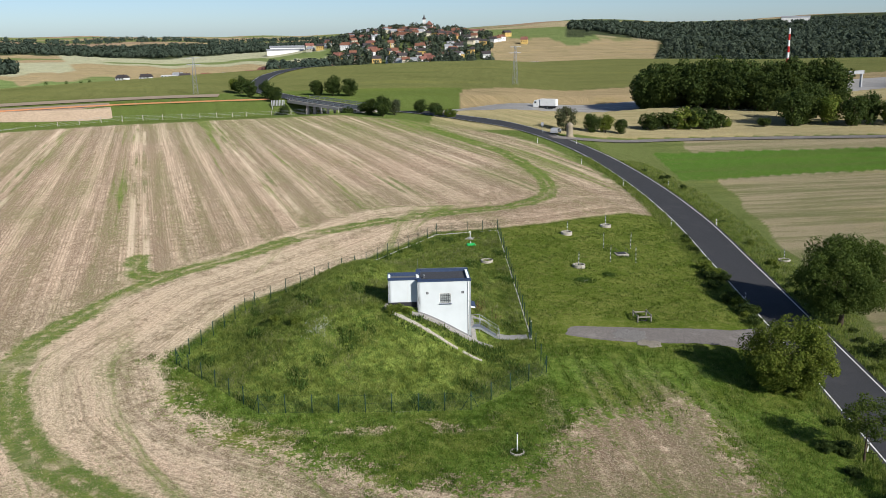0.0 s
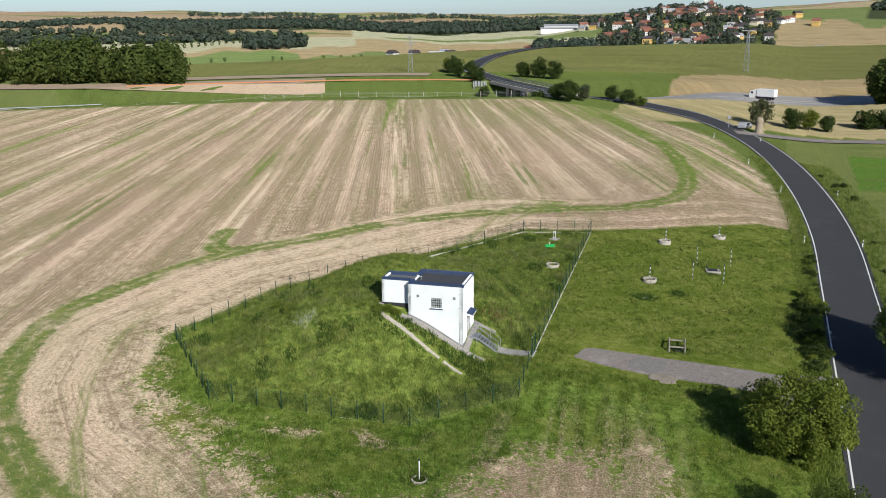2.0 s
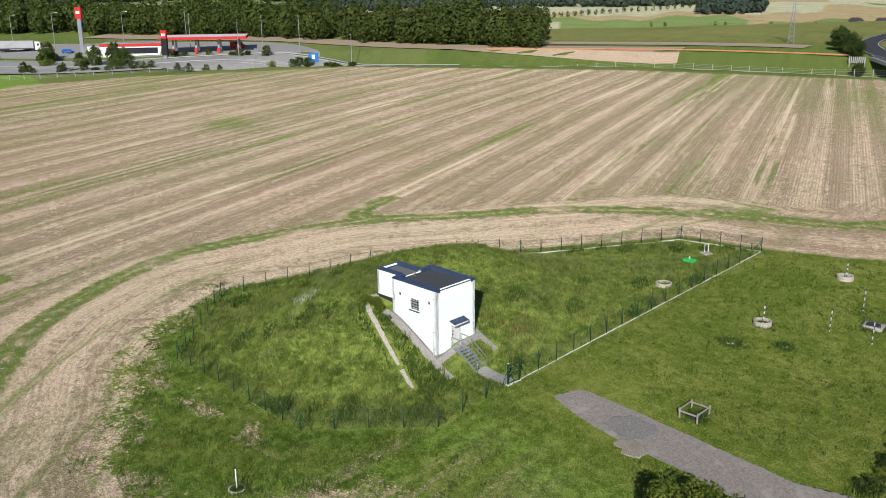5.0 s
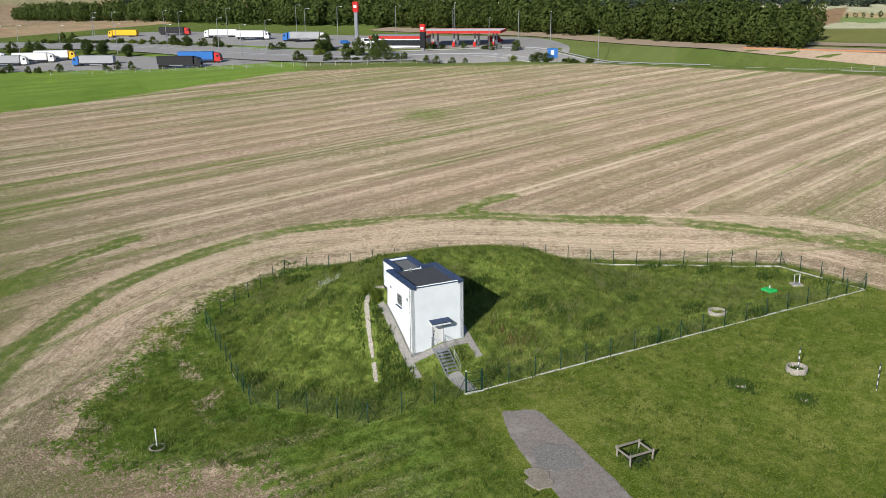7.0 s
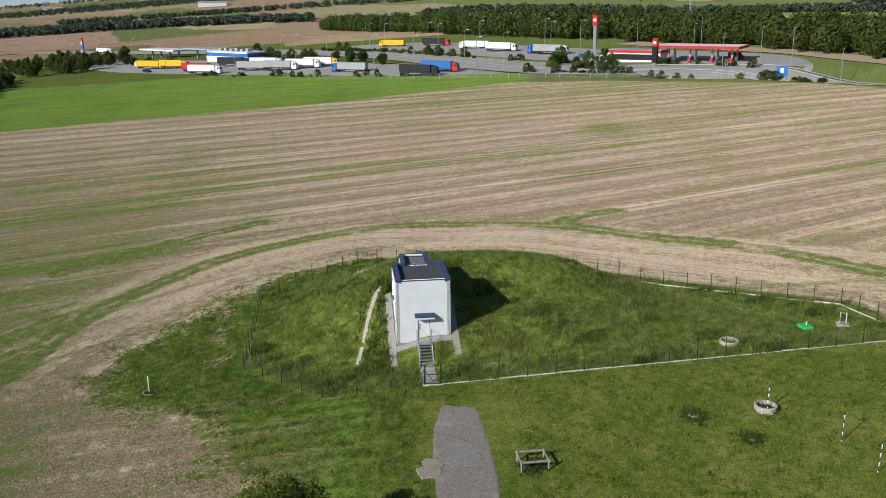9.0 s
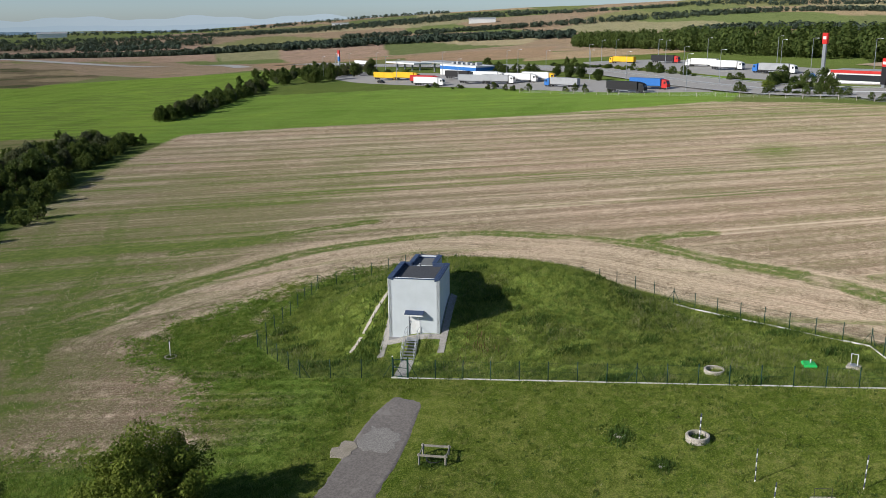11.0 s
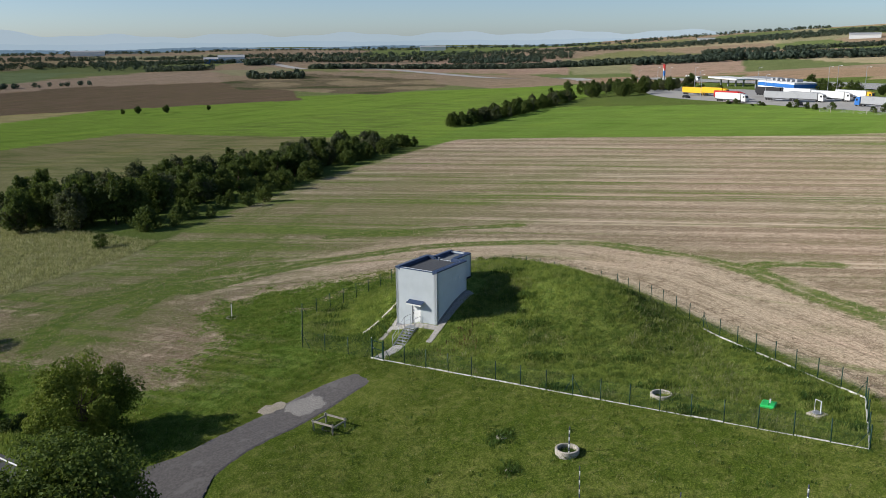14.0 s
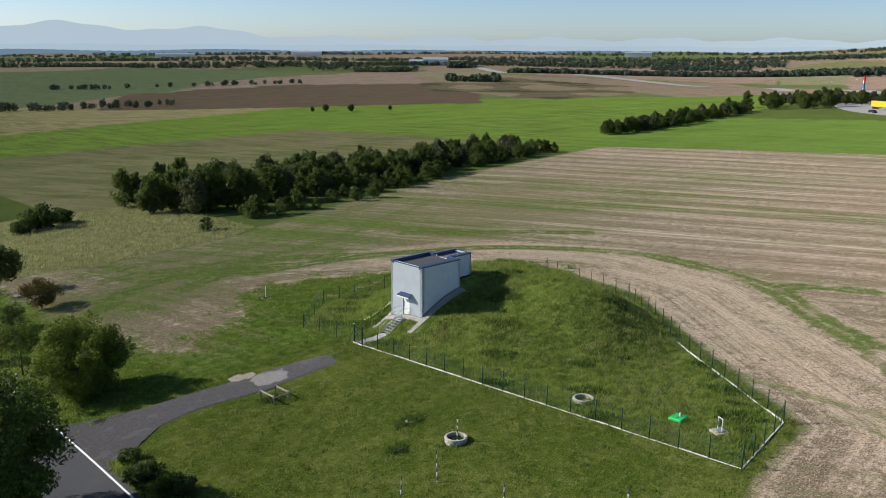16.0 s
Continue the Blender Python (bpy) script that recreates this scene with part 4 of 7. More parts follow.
part("canopy_side", Shape().add([(0.0, 1.64, 3.90), (0.56, 1.64, 3.88), (0.56, 1.64, 4.03), (0, 1.64, 4.19), (0.0, 1.68, 3.90), (0.56, 1.68, 3.88), (0.56, 1.68, 4.03), (0, 1.68, 4.19)],
     [(0, 1, 2, 3), (7, 6, 5, 4), (0, 4, 5, 1), (1, 5, 6, 2), (2, 6, 7, 3), (3, 7, 4, 0)]), WHITE_PAINT, canopy)
part("downpipe", Shape().tube([(-0.28, -0.07, TOP - 0.1), (-0.28, -0.07, 1.15)], 0.045, 10), WHITE_PAINT, house, smooth=True)
for z in (2.0, 3.6, 5.2, 6.6):
    part("pipe_clip", Shape().box(-0.34, -0.12, z, -0.22, -0.003, z + 0.04), GALV, house)
part("lightning_rod", Shape().tube([(-L + 0.2, W - 0.2, TOP + 0.2), (-L + 0.2, W - 0.2, TOP + 1.3)], [0.012, 0.006], 6), GALV, house)
part("lightning_wire", Shape().tube([(-L + 0.2, W - 0.2, TOP + 0.14), (-2.5, W - 0.2, TOP + 0.16), (-0.1, W - 0.25, TOP + 0.14)], 0.008, 5), GALV, house)
part("roof_vent", Shape().lathe([(0.0, 0.32), (0.10, 0.30), (0.10, 0.2), (0.06, 0.18), (0.06, -0.06)], 12, (-L + 0.75, 2.1, TOP - 0.14)), GALV, house, smooth=True)

# grey plinth stepping down with the slope
xs = np.linspace(-L, 0, 12)
for side_y, wall_y, flip in ((-0.05, 0.0, 1), (W + 0.05, W, -1)):
    feet = [(x, house_ground(x, -0.3 if flip > 0 else W + 0.3)) for x in xs]
    plinth = Shape()
    plinth.v = [q for x, z in feet for q in ((x, side_y, z - 0.5), (x, side_y, z + 0.28), (x, wall_y, z + 0.28))]
    plinth.f = [f[::flip] for k in range(len(feet) - 1) for f in ((3 * k, 3 * k + 3, 3 * k + 4, 3 * k + 1), (3 * k + 1, 3 * k + 4, 3 * k + 5, 3 * k + 2))]
    part("plinth", plinth, PLINTH, house, "grey plinth that follows the slope")
part("plinth", Shape().box(0.003, -0.05, 0.5, 0.05, W + 0.05, 1.52), PLINTH, house)
part("plinth", Shape().box(AX0 - 0.04, AY0 - 0.04, 4.0, -L - 0.06, AY0 - 0.003, 4.98), DARK_STEEL, house)
part("plinth", Shape().box(AX0 - 0.04, AY1 + 0.003, 4.0, -L - 0.06, AY1 + 0.04, 4.98), DARK_STEEL, house)


# ---- steel stair, path, kerbs ----
stair = thing("staircase", HOUSE, "galvanised steel staircase with tube railings at the door", "staircase")
SY0, SY1, SZ, SX, FX, FZ = 1.78, 2.98, 1.70, 1.15, 3.15, 0.30
part("landing", Shape().box(0.06, SY0, SZ - 0.05, SX, SY1, SZ), GALV, stair, "steel grating landing")
for y in (SY0, SY1):
    part("stringer", Shape().beam((SX - 0.05, y, SZ - 0.12), (FX, y, FZ - 0.05), 0.05, 0.2), GALV, stair)
    part("edge_beam", Shape().box(0.06, y - 0.03, SZ - 0.2, SX, y + 0.03, SZ - 0.052), GALV, stair)
for x, y in ((1.0, SY0), (1.0, SY1)):
    part("leg", Shape().box(x - 0.04, y - 0.04, 0.0, x + 0.04, y + 0.04, SZ - 0.2), GALV, stair)
tread = Shape().box(-0.14, SY0 + 0.03, -0.035, 0.14, SY1 - 0.03, 0.0).mesh("tread", GALV)
for k in range(7):
    t = part("tread", tread, None, stair)
    f = (k + 0.6) / 7
    t.location = (SX + (FX - SX) * f, 0, SZ + (FZ - SZ) * f)
for y in (SY0 + 0.0, SY1):
    for h, r in ((1.02, 0.024), (0.55, 0.016)):
        part("rail", Shape().tube([(0.08, y, SZ + h), (SX, y, SZ + h), (FX + 0.05, y, FZ + h)], r, 8), GALV, stair, smooth=True)
    for f in (-0.55, 0.0, 0.5, 1.02):
        x = SX + (FX - SX) * max(f, 0) if f >= 0 else 0.10
        z = SZ + (FZ - SZ) * max(f, 0)
        part("rail_post", Shape().tube([(x, y, z - 0.1), (x, y, z + 1.02)], 0.022, 8), GALV, stair, smooth=True)


def house_strip(pts, width, thick, lift):
    """Slabs laid on the slope along points given in house measure."""
    line = spline([tuple((HOUSE @ Vector((x, y, 0))).xy) for x, y in pts], 0.5)
    top = drape(line, width, lift, None, 3)
    n = len(top.v)
    top.add([(x, y, z - thick) for x, y, z in top.v], [])
    rows = n // 3
    edge = [i * 3 for i in range(rows)] + [i * 3 + 2 for i in reversed(range(rows))]
    top.f += [(edge[i], edge[(i + 1) % len(edge)], edge[(i + 1) % len(edge)] + n, edge[i] + n) for i in range(len(edge))]
    return top


def laid(name, pts, width, material, label, category, lift=0.07, thick=0.3):
    ob = part(name, house_strip(pts, width, thick, lift), material)
    return tagged(ob, label, category)


APRON = worn("apron_concrete", (0.33, 0.312, 0.285), 0.92, 0, 0.15, 0.8, (0.23, 0.22, 0.19), 0.12)
laid("apron", [(-6.1, -0.42), (-3, -0.42), (0, -0.42), (2.2, -0.42)], 0.62, APRON, "pale sloping concrete apron along the wall", "apron")
laid("apron", [(-5.7, W + 0.42), (-3, W + 0.42), (0, W + 0.42), (2.2, W + 0.42)], 0.62, APRON, "pale sloping concrete apron along the shaded wall", "apron")
laid("apron", [(0.35, -0.1), (0.35, W + 0.1)], 0.5, APRON, "concrete strip below the door wall", "apron", 0.06)
laid("garden_path", [(3.0, 2.38), (4.5, 2.40), (6.25, 2.45)], 1.25, PAVER, "grey paved path from stair to gate", "path", 0.05)

# ---- road and drive ----
SPANS = (ROAD[ROAD[:, 1] < 273.5], ROAD[ROAD[:, 1] > 301.0])
road = tagged(part("road", drape(SPANS[0], 7.0, 0.05, 0.35, 9), ASPHALT), "two-lane dark asphalt country road", "road", kind="structure")
part("carriageway", drape(SPANS[1], 7.0, 0.05, 0.35, 9), ASPHALT, road)
for off, name in ((-3.05, "edge_line"), (3.05, "edge_line")):
    for span in SPANS:
        tagged(part(name, drape(span, 0.16, 0.062, 0.40, 2, off), WHITE_PAINT, road), "white painted edge line")


def outline_slab(name, pts, material, label, category, lift=0.05, kind="structure", jag=0.12):
    """A flat patch with a ragged edge that follows the ground."""
    edge = spline(pts + [pts[0]], 0.4)[:-1]
    c = edge.mean(0)
    rnd = random.Random(len(pts) * 7 + int(pts[0][0] * 10))
    edge = [c + (p - c) * (1 + rnd.uniform(-jag, jag) / max(1.0, np.linalg.norm(p - c))) for p in edge]
    s, n, rings = Shape(), len(edge), 16
    for k in range(rings):
        f = 1 - k / rings
        s.v += [(c[0] + (p[0] - c[0]) * f, c[1] + (p[1] - c[1]) * f, ground_z(c[0] + (p[0] - c[0]) * f, c[1] + (p[1] - c[1]) * f) + (lift if k else lift - 0.06)) for p in edge]
    s.v.append((c[0], c[1], ground_z(*c) + lift))
    s.f += [(k * n + i, k * n + (i + 1) % n, (k + 1) * n + (i + 1) % n, (k + 1) * n + i) for k in range(rings - 1) for i in range(n)]
    s.f += [((rings - 1) * n + i, (rings - 1) * n + (i + 1) % n, rings * n) for i in range(n)]
    return tagged(part(name, s, material, smooth=True), label, category, kind=kind)


PATCH = worn("patch_concrete", (0.235, 0.222, 0.205), 0.95, 0, 0.30, 1.5, (0.14, 0.13, 0.12), 0.4, 0.03)
PAD = worn("pad_concrete", (0.295, 0.262, 0.212), 0.95, 0, 0.3, 2.0, (0.16, 0.15, 0.09), 0.6, 0.03)
outline_slab("driveway", [(10.0, 92.5), (13, 91.8), (17.6, 91.6), (25, 91.8), (31, 91.0), (35, 87.5), (35, 93), (35, 100.5), (33.4, 98.4), (30, 96.9), (25, 96.1), (19, 96.0), (13, 95.4), (10.8, 94.9)],
             OLD_ASPHALT, "worn grey asphalt driveway to the compound", "driveway", 0.055)
outline_slab("concrete_patch", [(15.2, 92.3), (16.9, 91.9), (18.6, 92.6), (19.0, 94.8), (17.8, 95.3), (15.8, 95.0)], PATCH, "pale concrete patch in the driveway", "patch", 0.065, "", 0.35)
outline_slab("concrete_pad", [(17.6, 91.0), (19.2, 90.5), (20.2, 91.2), (19.6, 92.2), (18.2, 92.2)], PAD, "broken round concrete pad beside the driveway", "pad", 0.085, "", 0.3)

# ---- fence round the mound ----
fence = thing("mesh_fence", pose(0, 0, 0), "dark green wire mesh fence on steel posts with concrete base boards", "fence")
post_mesh = Shape().tube([(0, 0, -0.4), (0, 0, 1.75)], 0.043, 8).lathe([(0.0, 1.775), (0.048, 1.77), (0.05, 1.74)], 8).mesh("fence_post", GREEN_STEEL, True)
KERB = worn("kerb_concrete", (0.66, 0.64, 0.60), 0.85, 0, 0.15, 2.0, (0.42, 0.40, 0.33), 0.3)


def wire_panel(a, b, h0=0.06, h1=1.62, gap=0.14, w=0.0026):
    """Crossing wires between two posts."""
    s = Shape()
    ax, ay, bx, by = *a, *b
    ln = math.hypot(bx - ax, by - ay)
    za, zb = ground_z(*a), ground_z(*b)
    p = lambda u, h: (ax + (bx - ax) * u / ln, ay + (by - ay) * u / ln, za + (zb - za) * u / ln + h)
    hh = h1 - h0
    k = -int(hh / gap) - 1
    while k * gap < ln:
        for sign in (1, -1):
            u0, u1, lo, hi = k * gap, k * gap + hh, h0, h1
            if u0 < 0:
                lo, u0 = h0 - u0, 0
            if u1 > ln:
                hi, u1 = h1 - (u1 - ln), ln
            if u1 - u0 > 0.02:
                q0, q1 = (lo, hi) if sign > 0 else (h0 + h1 - lo, h0 + h1 - hi)
                s.add([p(u0, q0 - w), p(u1, q1 - w), p(u1, q1 + w), p(u0, q0 + w)], [(0, 1, 2, 3)])
        k += 1
    for h in (h0, (h0 + h1) / 2, h1):
        s.add([p(0, h - 0.006), p(ln, h - 0.006), p(ln, h + 0.006), p(0, h + 0.006)], [(0, 1, 2, 3)])
    return s


def base_board(a, b, rnd, top):
    """A concrete board standing on edge under the wire."""
    ax, ay, bx, by = *a, *b
    d = Vector((bx - ax, by - ay, 0)).normalized()
    s = Vector((-d.y, d.x, 0)) * 0.05
    za, zb = ground_z(*a), ground_z(*b)
    top += rnd.uniform(-0.04, 0.03)
    v = []
    for (x, y, z) in ((ax + d.x * 0.04, ay + d.y * 0.04, za), (bx - d.x * 0.04, by - d.y * 0.04, zb)):
        v += [(x - s.x, y - s.y, z - 0.2), (x + s.x, y + s.y, z - 0.2), (x + s.x, y + s.y, z + top), (x - s.x, y - s.y, z + top)]
    return Shape().add(v, [(3, 2, 1, 0), (4, 5, 6, 7), (0, 1, 5, 4), (1, 2, 6, 5), (2, 3, 7, 6), (3, 0, 4, 7)])


GATE_A, GATE_B = (6.3, 91.05), (6.25, 92.45)
corners = [GATE_B] + FENCE[1:] + [GATE_A]
rnd = random.Random(4)
for i, (a, b) in enumerate(zip(corners[:-1], corners[1:])):
    a, b = np.array(a), np.array(b)
    n = max(2, round(np.linalg.norm(b - a) / 2.5))
    stops = [a + (b - a) * k / n for k in range(n + 1)]
    for k in range(n + (i == len(corners) - 2)):
        p = part("post", post_mesh, None, fence)
        p.location = (*stops[k], ground_z(*stops[k]))
        p.rotation_euler = (rnd.uniform(-0.015, 0.015), rnd.uniform(-0.015, 0.015), 0)
        brace = [] if 0 < k < n else [1, -1]
        if n > 8 and k == n // 2:
            brace = [1, -1]
        for sgn in brace:
            prev = (b - a) / np.linalg.norm(b - a)
            if k == 0 and sgn < 0:
                q = np.array(corners[i - 1]) - a if i else None
                if q is None:
                    continue
                prev = -q / np.linalg.norm(q)
            foot = stops[k] + prev * sgn * 0.95
            part("brace", Shape().tube([(*stops[k], ground_z(*stops[k]) + 1.5), (*foot, ground_z(*foot) - 0.05)], 0.024, 6), GREEN_STEEL, fence)
    for k in range(n):
        part("wire_mesh", wire_panel(stops[k], stops[k + 1]), GREEN_STEEL, fence)
        part("base_board", base_board(stops[k], stops[k + 1], rnd, 0.065 if i == 0 else 0.09 if i < 3 else -0.03), KERB, fence)

gate = thing("garden_gate", pose(0, 0, 0), "dark green steel gate standing at the path, closed", "gate")
for p in (GATE_A, GATE_B):
    z = ground_z(*p)
    part("gate_post", Shape().box(p[0] - 0.05, p[1] - 0.05, z - 0.3, p[0] + 0.05, p[1] + 0.05, z + 1.95, 0.01), GREEN_STEEL, gate)
gz = ground_z(6.3, 91.7)
gf = Shape()
for y in (91.13, 92.37):
    gf.box(6.25, y - 0.025, gz + 0.12, 6.30, y + 0.025, gz + 1.75)
for z in (0.12, 0.95, 1.70):
    gf.box(6.25, 91.155, gz + z, 6.30, 92.345, gz + z + 0.05)
part("gate_frame", gf, GREEN_STEEL, gate)
part("gate_mesh", wire_panel((6.275, 91.16), (6.275, 92.34), 0.15, 1.72), GREEN_STEEL, gate)
part("gate_handle", Shape().box(6.30, 91.2, gz + 1.0, 6.34, 91.32, gz + 1.06), GALV, gate)
part("bulb_cap", Shape().lathe([(0, 0.1), (0.05, 0.07), (0.06, 0.0)], 10, (6.3, 91.05, gz + 1.95)), WHITE_PAINT, gate)
part("threshold", Shape().box(6.12, 90.95, gz - 0.2, 6.42, 92.55, gz + 0.08, 0.02), KERB, gate)

# ---- rubble-stone drain that curls down the bank ----
drain_line = spline([(-8.3, 89.2), (-8.8, 88.5), (-8.4, 87.4), (-7.3, 86.7), (-5.0, 86.1), (-3.2, 85.75), (-0.9, 85.4), (1.1, 85.0)], 0.42)
drain = thing("stone_drain", pose(0, 0, 0), "broken pale stone drain strip curling down the bank", "drain")
rnd = random.Random(9)
for k, (a, b) in enumerate(zip(drain_line[:-1], drain_line[1:])):
    if rnd.random() < 0.02 + 0.2 * sstep(-2.0, 0.8, a[0]) and k > 4:
        continue
    d = (b - a) / np.linalg.norm(b - a)
    s = np.array((-d[1], d[0]))
    w = rnd.uniform(0.17, 0.27) * (1 - 0.25 * sstep(-4.5, -1.0, a[0]))
    out = [a + d * 0.02 - s * w, b - d * 0.02 - s * w * rnd.uniform(0.8, 1.15), b - d * 0.02 + s * w * rnd.uniform(0.8, 1.15), a + d * 0.02 + s * w]
    lift = rnd.uniform(0.05, 0.12)
    v = [(q[0], q[1], ground_z(*q) - 0.15) for q in out] + [(q[0], q[1], ground_z(*q) + lift) for q in out]
    part("stone", Shape().add(v, [(3, 2, 1, 0), (4, 5, 6, 7), (0, 1, 5, 4), (1, 2, 6, 5), (2, 3, 7, 6), (3, 0, 4, 7)]), OLD_CONCRETE, drain)

# ---- wells, marker posts and other fittings on the grass ----
RING = Shape().lathe([(0.84, -0.3), (0.86, 0.50), (0.83, 0.54), (0.70, 0.54), (0.67, 0.50), (0.67, 0.10), (0.0, 0.12)], 28).mesh("ring", OLD_CONCRETE, False)
SOIL = worn("soil", (0.075, 0.058, 0.04), 0.95, 0, 0.4, 4.0, (0.06, 0.09, 0.02), 0.8)
POST_BANDS = 8


def striped_pole(parent, x, y, z0, height, r=0.05, name="marker_pole", lean=(0, 0)):
    """A pole painted in black and white bands, each a short length of its own."""
    step = height / POST_BANDS
    for k in range(POST_BANDS):
        a = (x + lean[0] * k * step, y + lean[1] * k * step, z0 + k * step)
        b = (x + lean[0] * (k + 1) * step, y + lean[1] * (k + 1) * step, z0 + (k + 1) * step)
        part("white_band" if k % 2 == 0 else "black_band", Shape().tube([a, b], r, 10), WHITE_PAINT if k % 2 == 0 else BAND_PAINT, parent, smooth=True)


for x, y, pole, lift, words in ((14.2, 116.9, 2.1, -0.12, "round concrete well ring with a striped marker pole"), (14.1, 133.0, 2.0, -0.12, "round concrete well ring with a leaning striped pole"),
                                (20.9, 139.8, 2.0, -0.2, "low concrete well ring at the field edge with a pole"), (1.9, 118.2, 0, -0.22, "round open concrete well ring in tall grass"),
                                (45.0, 127.5, 1.9, -0.35, "sunken concrete well ring with a striped pole on the verge")):
    w = thing("well_ring", on_ground(x, y, random.uniform(0, 90), lift), words, "well", "well rings")
    part("ring", RING, None, w)
    part("soil_fill", Shape().lathe([(0.66, 0.13), (0.3, 0.2), (0.0, 0.17)], 18), SOIL, w)
    if pole:
        striped_pole(w, 0.12, 0.05, 0.1, pole, 0.05, lean=(random.uniform(-0.04, 0.04), random.uniform(-0.04, 0.04)))
for x, y, lean in ((18.9, 120.6, (0.03, 0.0)), (22.6, 121.4, (-0.02, 0.05)), (18.9, 127.2, (0.0, 0.03)), (23.0, 128.6, (0.02, 0.0))):
    m = thing("marker_pole", on_ground(x, y), "tall white marker pole with black bands standing in the lawn", "pole", "marker poles")
    striped_pole(m, 0, 0, -0.2, 2.6, 0.038, lean=lean)
hatch = thing("hatch", on_ground(21.1, 124.8, 12), "old concrete shaft cover with a rusty iron lid and rail", "hatch")
part("slab", Shape().box(-0.9, -0.8, -0.3, 0.9, 0.8, 0.22, 0.04), OLD_CONCRETE, hatch)
part("lid", Shape().box(-0.62, -0.5, 0.22, 0.55, 0.5, 0.30, 0.02), DARK_STEEL, hatch)
for x in (-0.75, 0.7):
    part("rail", Shape().tube([(x, -0.6, 0.2), (x, -0.6, 0.85), (x, 0.5, 0.85), (x, 0.5, 0.2)], 0.025, 6), DARK_STEEL, hatch)
for x, y, r, words in ((14.3, 111.4, 0.34, "flat shaft lid in a worn patch of dark grass"), (17.9, 114.6, 0.22, "small sunken shaft lid in dark grass")):
    h = thing("shaft_lid", on_ground(x, y), words, "lid", "shaft lids")
    part("rim", Shape().lathe([(r + 0.12, -0.1), (r + 0.12, 0.07), (r, 0.09), (r - 0.06, 0.06), (0, 0.06)], 16), OLD_CONCRETE, h)

trestle = thing("wooden_trestle", on_ground(19.4, 98.6, 96), "weathered open timber guard frame around a shaft", "frame")
for x in (-0.95, 0.95):
    for y in (-0.75, 0.75):
        part("leg", Shape().beam((x, y, -0.2), (x * 1.02, y * 1.02, 0.86), 0.11, 0.11), OLD_WOOD, trestle)
for y in (-0.78, 0.78):
    part("rail", Shape().beam((-1.1, y, 0.72), (1.1, y, 0.72), 0.05, 0.16), OLD_WOOD, trestle, "sun-bleached top rail")
for x in (-0.98, 0.98):
    part("rail", Shape().beam((x, -0.85, 0.60), (x, 0.85, 0.60), 0.05, 0.14), OLD_WOOD, trestle)
part("shaft_rim", Shape().lathe([(0.62, -0.2), (0.62, 0.10), (0.5, 0.10), (0.5, -0.05), (0, -0.05)], 16), DARK_STEEL, trestle)

box = thing("green_cover", on_ground(-0.3, 125.9, 8), "bright green plastic shaft cover with a white pipe", "cover")
part("lid", Shape().box(-0.62, -0.55, 0.02, 0.62, 0.55, 0.30, 0.08), GREEN_PLASTIC, box)
part("rib", Shape().box(-0.45, -0.05, 0.30, 0.45, 0.05, 0.35, 0.02), GREEN_PLASTIC, box)
part("pipe", Shape().tube([(-0.05, 0.1, 0.25), (-0.05, 0.1, 0.62)], 0.06, 10), WHITE_PAINT, box)
bar = thing("pipe_frame", on_ground(-0.5, 129.4, 70), "white pipe frame on a concrete shaft slab", "frame")
part("slab", Shape().box(-0.55, -0.55, -0.3, 0.55, 0.55, 0.14, 0.03), OLD_CONCRETE, bar)
part("hoop", Shape().tube([(-0.26, 0, 0.1), (-0.26, 0, 1.15), (0.26, 0, 1.15), (0.26, 0, 0.1)], 0.045, 8), WHITE_PAINT, bar)
part("lid", Shape().lathe([(0.34, 0.14), (0.34, 0.22), (0.0, 0.24)], 16), GALV, bar)
vp = thing("vent_pipe", on_ground(3.8, 67.2), "slim white vent pipe in rough grass outside the fence", "pipe")
part("pipe", Shape().tube([(0, 0, -0.2), (0, 0, 1.7)], 0.045, 10), WHITE_PAINT, vp, smooth=True)
part("cap", Shape().lathe([(0.0, 1.80), (0.065, 1.77), (0.07, 1.66)], 10), DARK_STEEL, vp)
part("foot_ring", Shape().lathe([(0.6, -0.1), (0.62, 0.12), (0.5, 0.13), (0.48, 0.0)], 18), OLD_CONCRETE, vp)

# ---- delineators along the road ----
DELIN = Shape().add([(-0.06, -0.05, -0.1), (0.06, -0.05, -0.1), (0.06, 0.05, -0.1), (-0.06, 0.05, -0.1), (-0.055, -0.045, 0.95), (0.055, -0.045, 0.95), (0.055, 0.045, 1.05), (-0.055, 0.045, 1.05)],
                    [(3, 2, 1, 0), (4, 5, 6, 7), (0, 1, 5, 4), (1, 2, 6, 5), (2, 3, 7, 6), (3, 0, 4, 7)]).mesh("delineator", WHITE_PAINT)
BAND = Shape().box(-0.066, -0.056, 0.66, 0.066, 0.056, 0.84).mesh("band", BLACK_PAINT)
for x, y in ((34.3, 109.6), (32.3, 144.6), (29.0, 173.5), (23.0, 192.0), (40.1, 146.6), (38.2, 176.0), (41.6, 109.0), (34.0, 72.0), (41.9, 76.0), (15.0, 214.0), (24.6, 217.5)):
    d = thing("delineator", on_ground(x, y, random.uniform(-10, 10)), "white plastic roadside delineator post with a black band", "post", "roadside posts")
    part("body", DELIN, None, d)
    part("band", BAND, None, d)

